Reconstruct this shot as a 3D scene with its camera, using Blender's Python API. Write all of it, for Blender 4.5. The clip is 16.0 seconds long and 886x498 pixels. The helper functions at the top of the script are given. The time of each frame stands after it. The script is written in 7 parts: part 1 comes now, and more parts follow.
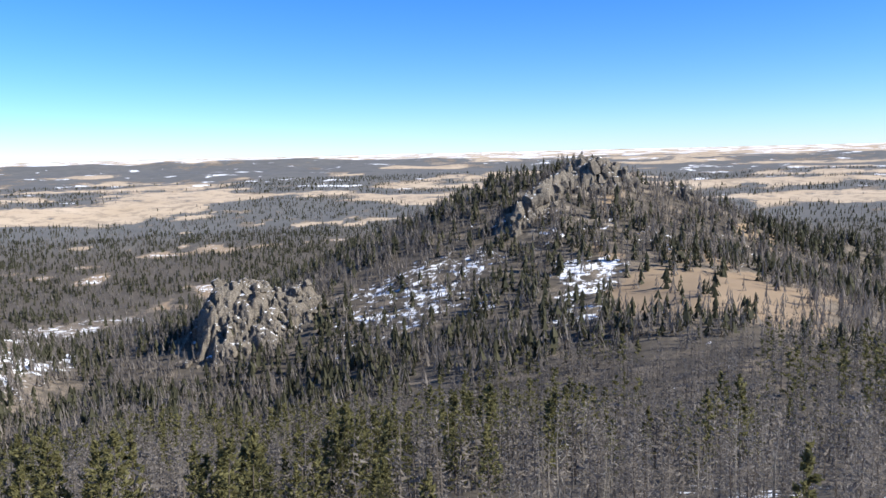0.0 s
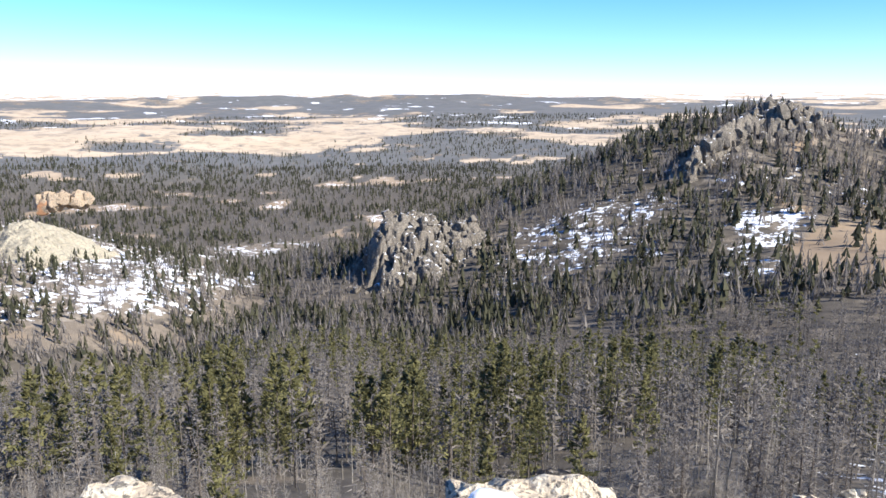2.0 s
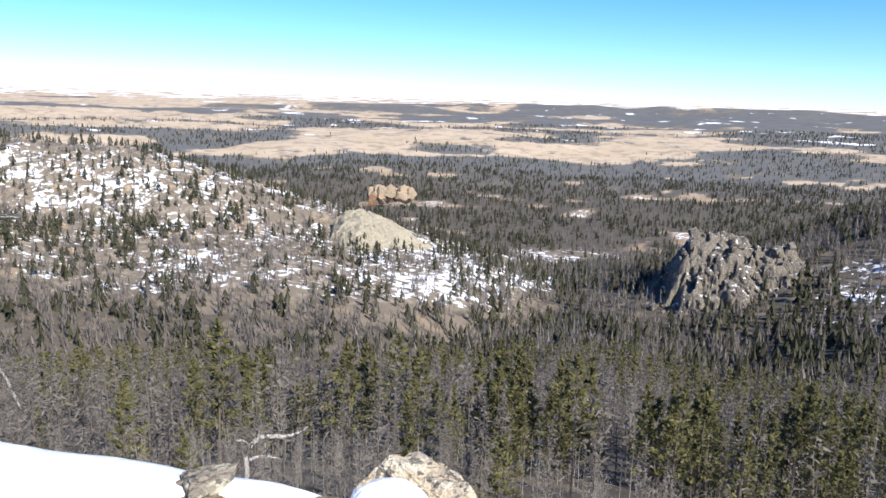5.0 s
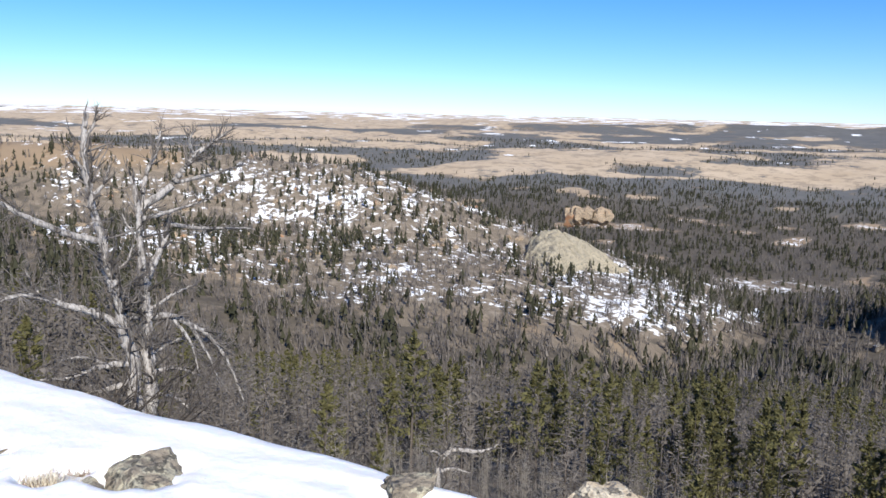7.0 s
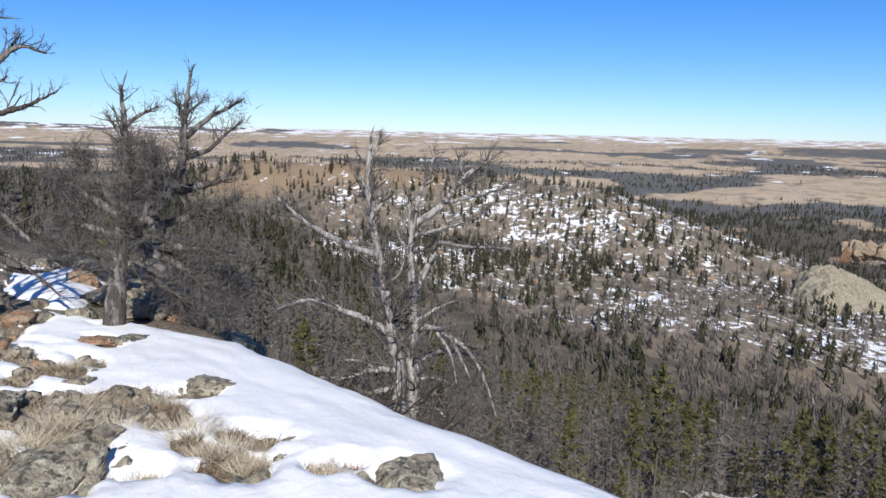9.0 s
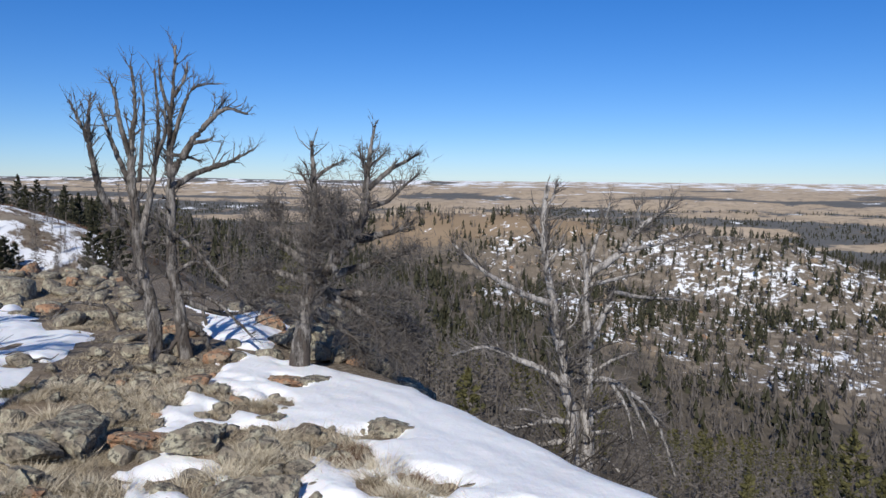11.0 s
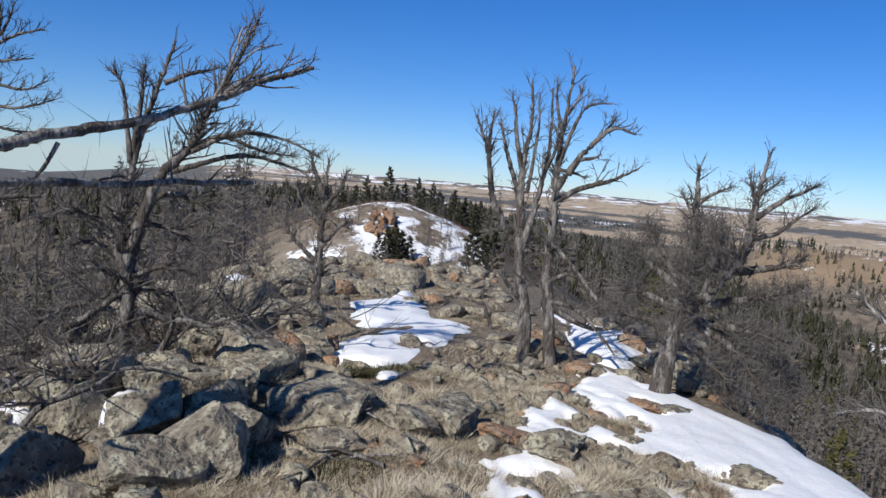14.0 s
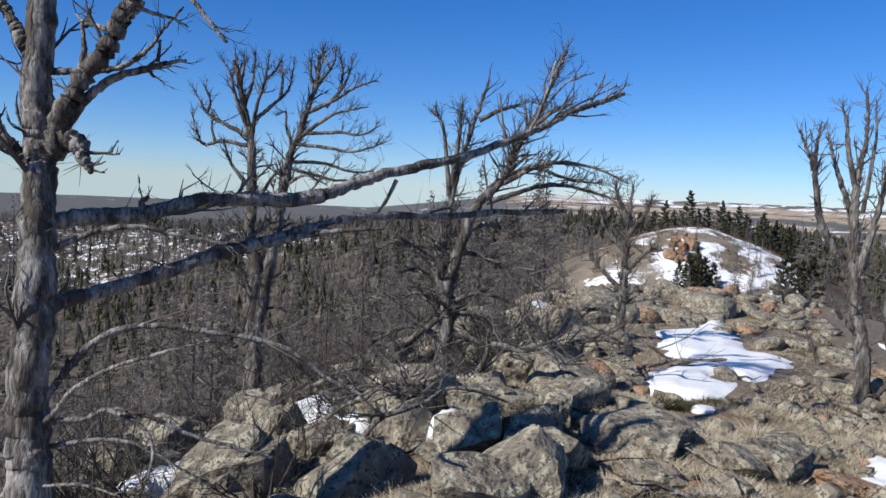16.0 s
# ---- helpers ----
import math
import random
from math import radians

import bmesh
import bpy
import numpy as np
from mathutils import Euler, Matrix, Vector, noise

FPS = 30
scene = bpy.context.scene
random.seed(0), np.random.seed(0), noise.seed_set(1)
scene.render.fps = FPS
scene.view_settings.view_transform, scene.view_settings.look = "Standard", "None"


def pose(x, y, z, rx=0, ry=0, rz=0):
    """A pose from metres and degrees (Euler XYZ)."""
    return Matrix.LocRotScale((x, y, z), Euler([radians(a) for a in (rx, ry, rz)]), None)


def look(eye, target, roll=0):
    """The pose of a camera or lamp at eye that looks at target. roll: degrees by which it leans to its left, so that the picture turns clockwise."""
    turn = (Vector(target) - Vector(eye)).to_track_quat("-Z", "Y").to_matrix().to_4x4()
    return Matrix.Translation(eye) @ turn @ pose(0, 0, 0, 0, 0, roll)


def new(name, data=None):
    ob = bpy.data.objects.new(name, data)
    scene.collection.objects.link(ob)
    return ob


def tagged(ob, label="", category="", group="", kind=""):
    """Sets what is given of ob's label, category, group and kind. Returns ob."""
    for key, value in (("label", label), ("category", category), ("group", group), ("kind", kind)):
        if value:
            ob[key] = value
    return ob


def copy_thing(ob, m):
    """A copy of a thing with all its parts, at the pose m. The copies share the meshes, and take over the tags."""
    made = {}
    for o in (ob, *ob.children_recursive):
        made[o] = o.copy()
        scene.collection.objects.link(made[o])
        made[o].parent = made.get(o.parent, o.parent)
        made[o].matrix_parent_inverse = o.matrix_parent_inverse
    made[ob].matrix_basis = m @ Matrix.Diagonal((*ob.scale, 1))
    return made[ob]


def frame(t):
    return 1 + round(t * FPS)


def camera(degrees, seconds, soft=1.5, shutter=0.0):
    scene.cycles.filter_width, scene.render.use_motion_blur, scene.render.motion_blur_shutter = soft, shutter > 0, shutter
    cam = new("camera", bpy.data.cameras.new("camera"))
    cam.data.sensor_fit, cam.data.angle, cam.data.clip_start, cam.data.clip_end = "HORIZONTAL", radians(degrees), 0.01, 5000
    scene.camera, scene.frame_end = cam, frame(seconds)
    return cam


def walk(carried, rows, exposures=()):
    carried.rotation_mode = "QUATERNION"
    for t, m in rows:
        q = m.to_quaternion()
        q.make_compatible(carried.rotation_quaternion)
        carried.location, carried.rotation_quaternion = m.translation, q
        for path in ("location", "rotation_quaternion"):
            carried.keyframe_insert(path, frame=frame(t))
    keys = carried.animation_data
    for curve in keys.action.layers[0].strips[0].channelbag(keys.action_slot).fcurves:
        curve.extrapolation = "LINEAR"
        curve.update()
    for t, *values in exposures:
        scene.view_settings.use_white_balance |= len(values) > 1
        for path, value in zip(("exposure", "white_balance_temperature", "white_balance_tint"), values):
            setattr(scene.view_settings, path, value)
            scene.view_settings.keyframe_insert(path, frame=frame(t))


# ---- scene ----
cam = camera(59.1, 16.0)
walk(cam, [
    (0, pose(0.222, 0.373, 1.840, 83.01, 1.32, 18.38)),
    (0.5, pose(0.206, 0.357, 1.829, 82.39, 1.21, 20.95)),
    (1, pose(0.183, 0.371, 1.832, 81.16, 0.88, 24.09)),
    (1.5, pose(0.145, 0.409, 1.862, 79.63, 0.88, 27.10)),
    (2, pose(0.127, 0.429, 1.855, 78.67, 0.06, 30.75)),
    (2.5, pose(0.094, 0.444, 1.842, 78.36, 0.04, 34.47)),
    (3, pose(0.064, 0.483, 1.820, 78.45, -0.26, 37.86)),
    (3.5, pose(0.070, 0.462, 1.833, 78.55, -0.20, 41.72)),
    (4, pose(0.009, 0.492, 1.805, 78.65, -0.34, 45.50)),
    (4.2, pose(0.006, 0.491, 1.806, 78.69, -0.88, 47.11)),
    (6.3, pose(0.023, 0.433, 1.820, 79.96, -0.77, 62.34)),
    (6.5, pose(0.019, 0.426, 1.823, 79.99, -0.92, 63.78)),
    (7, pose(0.004, 0.409, 1.819, 80.21, -1.30, 67.53)),
    (7.5, pose(-0.016, 0.394, 1.810, 80.52, -1.20, 71.40)),
    (8, pose(-0.013, 0.365, 1.809, 80.81, -2.30, 75.91)),
    (8.5, pose(-0.016, 0.332, 1.813, 81.12, -2.03, 81.58)),
    (9, pose(-0.008, 0.308, 1.820, 81.50, -1.26, 85.87)),
    (9.2, pose(-0.015, 0.303, 1.823, 81.95, -1.64, 86.79)),
    (11.3, pose(0.033, 0.158, 1.800, 85.19, -0.08, 98.78)),
    (11.5, pose(0.065, 0.155, 1.806, 85.20, 0.02, 99.52)),
    (12, pose(0.064, 0.151, 1.799, 84.82, -1.36, 104.47)),
    (12.5, pose(0.046, 0.139, 1.797, 84.30, -2.16, 109.59)),
    (13, pose(0.042, 0.124, 1.803, 83.97, -2.60, 114.09)),
    (13.5, pose(0.047, 0.097, 1.800, 84.40, -3.63, 118.45)),
    (14, pose(0.083, 0.064, 1.805, 85.11, -4.99, 124.24)),
    (14.5, pose(0.108, 0.045, 1.797, 85.78, -3.67, 130.49)),
    (15, pose(0.125, 0.033, 1.798, 86.21, -3.39, 136.22)),
    (15.5, pose(0.137, 0.016, 1.791, 85.81, -3.94, 141.59)),
    (16, pose(0.172, -0.037, 1.791, 85.65, -2.83, 145.60)),
], [(0, 0.76), (0.5, 0.77), (1.5, 1.06), (2.5, 1.17), (3.5, 1.10), (4.2, 1.02), (6.5, 0.52), (7.5, 0.41), (9, 0.10), (11.3, -0.19), (12.5, -0.17), (14.5, -0.04), (16, 0.06)])

# ---- world, sun ----
SUN_AZ, SUN_EL = -92.0, 36.0  # degrees, to the left of +y; above the horizon


def aim(az, r=1.0, z=0.0):
    """The place at a bearing (degrees to the left of +y) and a distance on the plan."""
    return Vector((-math.sin(radians(az)) * r, math.cos(radians(az)) * r, z))


world = bpy.data.worlds.new("sky")
scene.world = world
world.use_nodes = True
wn = world.node_tree
sky = wn.nodes.new("ShaderNodeTexSky")
sky.sky_type, sky.sun_disc = "NISHITA", False
sky.sun_elevation, sky.sun_rotation = radians(SUN_EL), radians(-SUN_AZ)
sky.altitude, sky.air_density, sky.dust_density, sky.ozone_density = 2400, 1.0, 0.15, 2.5
# the land falls away behind the ridge, so the pale sky goes on a little below eye level
low = wn.nodes.new("ShaderNodeVectorMath")
low.operation = "MAXIMUM"
low.inputs[1].default_value = (-2, -2, 0.004)
wn.links.new(wn.nodes.new("ShaderNodeTexCoord").outputs["Generated"], low.inputs[0])
wn.links.new(low.outputs[0], sky.inputs["Vector"])
rich = wn.nodes.new("ShaderNodeHueSaturation")
rich.inputs["Saturation"].default_value = 1.2
wn.links.new(sky.outputs[0], rich.inputs["Color"])
tone = wn.nodes.new("ShaderNodeMix")
tone.data_type, tone.blend_type = "RGBA", "MULTIPLY"
tone.inputs[0].default_value = 1.0
where = wn.nodes.new("ShaderNodeSeparateXYZ")
wn.links.new(wn.nodes.new("ShaderNodeTexCoord").outputs["Generated"], where.inputs[0])
deep = wn.nodes.new("ShaderNodeValToRGB")  # pale at the horizon, deep blue overhead
deep.color_ramp.elements[0].color, deep.color_ramp.elements[1].color = (0.80, 0.95, 1.30, 1), (0.50, 0.95, 1.44, 1)
deep.color_ramp.elements[0].position, deep.color_ramp.elements[1].position = 0.0, 0.22
deep.color_ramp.elements.new(1.0).color = (0.80, 0.97, 1.15, 1)
wn.links.new(where.outputs["Z"], deep.inputs[0])
wn.links.new(deep.outputs[0], tone.inputs[7])
wn.links.new(rich.outputs[0], tone.inputs[6])
wn.links.new(tone.outputs[2], wn.nodes["Background"].inputs[0])
wn.nodes["Background"].inputs[1].default_value = 0.086
sun = new("sun", bpy.data.lights.new("sun", "SUN"))
sun.data.energy, sun.data.angle, sun.data.color = 5.0, radians(0.55), (1.0, 0.96, 0.89)
sun.matrix_world = look(aim(SUN_AZ, 800, 800 * math.tan(radians(SUN_EL))), (0, 0, 0))


# ---- small helpers ----
def mesh_of(name, verts, tris, smooth=False):
    """A mesh from arrays of vertices and of triangles or quads."""
    verts, tris = np.asarray(verts, np.float32), np.asarray(tris, np.int32)
    me = bpy.data.meshes.new(name)
    n, k = tris.shape
    me.vertices.add(len(verts))
    me.vertices.foreach_set("co", verts.ravel())
    me.loops.add(n * k)
    me.loops.foreach_set("vertex_index", tris.ravel())
    me.polygons.add(n)
    me.polygons.foreach_set("loop_start", np.arange(0, n * k, k, dtype=np.int32))
    me.polygons.foreach_set("use_smooth", np.full(n, smooth))
    me.update(calc_edges=True)
    return me


def hashed(i, j, seed):
    h = (i.astype(np.int64) * 374761393 + j.astype(np.int64) * 668265263 + seed * 974634777) & 0xFFFFFFFF
    h = ((h ^ (h >> 13)) * 1274126177) & 0xFFFFFFFF
    return ((h ^ (h >> 16)) & 0xFFFFFF) / float(0xFFFFFF)


def vnoise(x, y, size, seed=0, octaves=3):
    """Smooth noise from 0 to 1 over the plan, with features of that size in metres."""
    total, amp, norm = 0.0, 1.0, 0.0
    for o in range(octaves):
        u, v = np.asarray(x) / size, np.asarray(y) / size
        i, j = np.floor(u), np.floor(v)
        fu, fv = u - i, v - j
        fu, fv = fu * fu * (3 - 2 * fu), fv * fv * (3 - 2 * fv)
        a, b = hashed(i, j, seed + o), hashed(i + 1, j, seed + o)
        c, d = hashed(i, j + 1, seed + o), hashed(i + 1, j + 1, seed + o)
        total = total + amp * ((a * (1 - fu) + b * fu) * (1 - fv) + (c * (1 - fu) + d * fu) * fv)
        norm, amp, size = norm + amp, amp * 0.5, size * 0.47
    return total / norm


def step(v, a, b):
    t = np.clip((v - a) / (b - a), 0, 1)
    return t * t * (3 - 2 * t)


def smax(a, b, k):
    h = np.clip(0.5 + 0.5 * (a - b) / k, 0, 1)
    return b * (1 - h) + a * h + k * h * (1 - h)


# ---- the lie of the land ----
RIDGE_AZ = 128.0
UX, UY = -math.sin(radians(RIDGE_AZ)), math.cos(radians(RIDGE_AZ))  # along the ridge
NX, NY = -math.sin(radians(RIDGE_AZ - 90)), math.cos(radians(RIDGE_AZ - 90))  # towards the valley


def crest(x, y, points, front, soft=8.0):
    """A hill whose crest runs through points of bearing, distance and height, with sides of that slope."""
    best = None
    for (a0, r0, z0), (a1, r1, z1) in zip(points, points[1:]):
        p, q = aim(a0, r0), aim(a1, r1)
        dx, dy = q.x - p.x, q.y - p.y
        t = np.clip(((x - p.x) * dx + (y - p.y) * dy) / (dx * dx + dy * dy), 0, 1)
        d = np.hypot(x - p.x - t * dx, y - p.y - t * dy)
        h = z0 + (z1 - z0) * t - front * (np.sqrt(d * d + soft * soft) - soft)
        best = h if best is None else smax(best, h, 3.0)
    return best


HILL_EAST = [(-30, 640, -95), (-14, 500, -62), (-4, 470, -42), (3, 468, -20), (8.5, 472, -8), (13, 480, -14),
             (18, 490, -33), (22.5, 490, -56), (28, 480, -86), (34, 470, -112)]
EAST_RIB = [(8.5, 466, -9), (10.5, 445, -23), (12.5, 420, -40), (14.5, 395, -60), (16, 360, -82)]
OUTCROP_RIB = [(23, 428, -74), (27, 402, -72), (29.5, 392, -70), (33.0, 388, -72), (35.0, 388, -80)]
HILL_NORTH = [(55, 455, -95), (59, 480, -75), (64, 500, -65), (70, 520, -48), (74.8, 540, -34), (82.3, 560, -32), (92.3, 575, -24),
              (99.3, 610, -24), (108, 700, -37), (114, 760, -44)]
HILL_WEST = [(120, 430, -24), (125, 410, -13), (132, 395, -13), (140, 400, -16), (149, 430, -21), (158, 480, -27), (166, 540, -34), (185, 600, -32)]


FAR_HILLS = ((16.5, 25.5, 3500, -15, 120), (26, 34.5, 3500, -3, 110), (36.6, 38.8, 3550, -6, 50), (40, 48, 3500, -8, 110), (49.4, 51.6, 3550, -15, 60), (6, 17, 3100, -34, 220),
             (53, 63, 3300, -26, 160), (64, 70, 3200, -42, 120), (-14, -2, 3300, -32, 200), (96, 107, 4300, 4, 160), (108, 132, 4200, 8, 220), (157, 178, 4400, -134, 160))


def ridge(p, q):
    """The rocky ridge that the camera stands on, by metres along and across it."""
    top = np.interp(p, [-300, -100, -60, -25, -12, -6, -2, 0, 8, 16, 25, 31, 45, 62, 90, 125, 180, 300],
                    [-45, -11, -6.5, -3.8, -2.6, -1.1, 0, 0, -0.3, -0.7, -1.0, -2.6, -5.5, -8.0, -9, -12, -25, -42])
    shelf = np.interp(p, [-6, -3, -1.6, -0.6, 2, 4, 7, 9, 14, 20, 30, 60], [-1.1, -0.8, -0.4, 0.15, 0.05, 0.0, 0.2, 0.3, 1.9, 1.15, 1.65, 3.1])
    edge = q - 3.72 - shelf - 0.7 * (vnoise(p, 0 * p, 5.0, 5) - 0.5)
    drop = np.interp(edge, [-4, -1.2, 0, 1.5, 4, 10, 25, 60, 120, 200, 300, 450, 700],
                     [0, -0.06, -0.20, -1.9, -4.8, -10, -17, -30, -51, -71, -88, -113, -150])
    drop = drop * (1 - 0.13 * step(-p, 5, 30) * (1 - step(q, 110, 230)))
    left = np.interp(-q, [0, 2, 4, 6, 9, 15, 30, 60, 120, 250, 500], [0, -0.05, -0.5, -1.4, -3.2, -6.5, -13, -24, -43, -66, -90])
    return top + np.where(q > 0, drop, left)


def height(x, y, lumpy=True):
    """The ground's height."""
    x, y = np.asarray(x, float), np.asarray(y, float)
    r = np.hypot(x, y)
    p, q = x * UX + y * UY, x * NX + y * NY
    cam_hill = smax(ridge(p, q), crest(x, y, [(131.8, 74, -2.8), (128.6, 78, -1.6), (126.6, 80, -1.75), (125.0, 80, -3.0)], 0.55, 4), 1.0)
    floor = np.interp(p, [-500, -200, -40, 40, 95, 200, 330, 500], [-134, -120, -112, -103, -84, -72, -56, -50])
    far = np.interp(r, [0, 600, 1000, 1500, 2000, 2600, 3500, 4300, 4900], [-132, -132, -142, -128, -104, -72, -36, -14, 2.2])
    bearing = np.degrees(np.arctan2(-x, y)) % 360  # the land falls away behind the ridge
    far = far - 158 * step(bearing, 136, 156) * (1 - step(bearing, 200, 230)) * step(r, 900, 3200)
    base = smax(far, np.where(q > -40, floor - 0.2 * np.maximum(r - 420, 0), -70 - 0.1 * np.maximum(r - 300, 0)), 10)
    saddle = crest(x, y, [(-14, 150, -46), (-4, 240, -54), (0, 330, -50), (6, 420, -36)], 0.26, 30)
    east = smax(crest(x, y, HILL_EAST, 0.46, 9), crest(x, y, EAST_RIB, 0.62, 4), 4)
    east = smax(east, crest(x, y, OUTCROP_RIB, 0.85, 7), 4)
    north = crest(x, y, HILL_NORTH, 0.34, 14)
    west = crest(x, y, HILL_WEST, 0.25, 25)
    h = smax(smax(smax(base, east, 7), smax(north, west, 6), 7), saddle, 8)
    bumps = 7 * (vnoise(x, y, 85, 3, 3) - 0.5) * step(r, 80, 260) + 2.4 * (vnoise(x, y, 14, 9, 3) - 0.5) * step(r, 40, 200)
    rough = 30 * (vnoise(x, y, 420, 17, 3) - 0.5) * step(r, 750, 1300) * (1 - step(r, 3300, 4500))
    h = h + bumps * (1 - 0.6 * step(r, 600, 700)) + rough
    # far tablelands and a lone cone on the plain
    for a0, a1, rr, top, wide in FAR_HILLS:
        h = smax(h, crest(x, y, [(a0, rr, top - 10), (a0 + 0.3 * (a1 - a0), rr, top), (a1, rr + 60, top - 3)], 0.20, 0.5 * wide), 4)
    h = smax(h, crest(x, y, [(83.35, 4300, 2), (83.25, 4300, 2)], 0.45, 6), 3)
    h = smax(h, crest(x, y, [(79.6, 4300, -10), (78, 4350, -12)], 0.10, 60), 3)
    h = smax(h, cam_hill + 0.5 * bumps, 3.0 * step(r, 25, 80) + 0.02)
    lumps = 0.34 * (vnoise(x, y, 2.3, 21, 3) - 0.5) + 0.16 * (vnoise(x, y, 0.6, 22, 2) - 0.5)
    if not lumpy:
        return h
    return h + lumps * (1 - step(r, 30, 120)) * np.where(q > 2.6, 0.3, 1.0)


# ---- materials ----
class Nodes:
    """A short way to write a node material."""

    def __init__(self, name, roughness=0.8, specular=0.25):
        self.mat = bpy.data.materials.new(name)
        self.mat.use_nodes = True
        self.tree = self.mat.node_tree
        self.bsdf = self.tree.nodes["Principled BSDF"]
        self.bsdf.inputs["Roughness"].default_value = roughness
        self.bsdf.inputs["Specular IOR Level"].default_value = specular
        geo = self.tree.nodes.new("ShaderNodeNewGeometry")
        self.place, self.normal, self.island = geo.outputs["Position"], geo.outputs["Normal"], geo.outputs["Random Per Island"]
        self.object = self.tree.nodes.new("ShaderNodeObjectInfo").outputs["Random"]
        self.local = self.tree.nodes.new("ShaderNodeTexCoord").outputs["Object"]

    def put(self, socket, value):
        if isinstance(value, bpy.types.NodeSocket):
            self.tree.links.new(value, socket)
        elif value is not None:
            socket.default_value = value

    def noise(self, size, detail=4.0, where=None, rough=0.55, stretch=None):
        n = self.tree.nodes.new("ShaderNodeTexNoise")
        vec = where or self.place
        if stretch:
            m = self.tree.nodes.new("ShaderNodeMapping")
            m.inputs["Scale"].default_value = stretch
            self.put(m.inputs["Vector"], vec)
            vec = m.outputs[0]
        self.put(n.inputs["Vector"], vec)
        n.inputs["Scale"].default_value, n.inputs["Detail"].default_value, n.inputs["Roughness"].default_value = 1.0 / size, detail, rough
        return n.outputs["Fac"]

    def cells(self, size, where=None, feature="F1"):
        n = self.tree.nodes.new("ShaderNodeTexVoronoi")
        n.feature = feature
        self.put(n.inputs["Vector"], where or self.place)
        n.inputs["Scale"].default_value = 1.0 / size
        return n.outputs["Distance"]

    def ramp(self, fac, *stops):
        n = self.tree.nodes.new("ShaderNodeValToRGB")
        el = n.color_ramp.elements
        while len(el) < len(stops):
            el.new(0.5)
        for e, (at, col) in zip(el, stops):
            e.position, e.color = at, (*col, 1) if isinstance(col, tuple) else (col, col, col, 1)
        self.put(n.inputs[0], fac)
        return n.outputs[0]

    def math(self, op, a, b=0.5, c=None):
        n = self.tree.nodes.new("ShaderNodeMath")
        n.operation = op
        self.put(n.inputs[0], a), self.put(n.inputs[1], b)
        if c is not None:
            self.put(n.inputs[2], c)
        return n.outputs[0]

    def mix(self, fac, a, b, kind="MIX"):
        n = self.tree.nodes.new("ShaderNodeMix")
        n.data_type, n.blend_type = "RGBA", kind
        self.put(n.inputs[0], fac)
        for s, v in ((n.inputs[6], a), (n.inputs[7], b)):
            self.put(s, (*v, 1) if isinstance(v, tuple) else v)
        return n.outputs[2]

    def attribute(self, name):
        n = self.tree.nodes.new("ShaderNodeAttribute")
        n.attribute_name = name
        sep = self.tree.nodes.new("ShaderNodeSeparateColor")
        self.tree.links.new(n.outputs["Color"], sep.inputs[0])
        return sep.outputs[0], sep.outputs[1], sep.outputs[2]

    def axis(self, socket, k):
        n = self.tree.nodes.new("ShaderNodeSeparateXYZ")
        self.put(n.inputs[0], socket)
        return n.outputs[k]

    def bump(self, height, strength=0.5, distance=0.05):
        n = self.tree.nodes.new("ShaderNodeBump")
        n.inputs["Strength"].default_value, n.inputs["Distance"].default_value = strength, distance
        self.put(n.inputs["Height"], height)
        self.put(self.bsdf.inputs["Normal"], n.outputs[0])

    def done(self, colour, roughness=None):
        self.put(self.bsdf.inputs["Base Color"], (*colour, 1) if isinstance(colour, tuple) else colour)
        self.put(self.bsdf.inputs["Roughness"], roughness)
        return self.mat


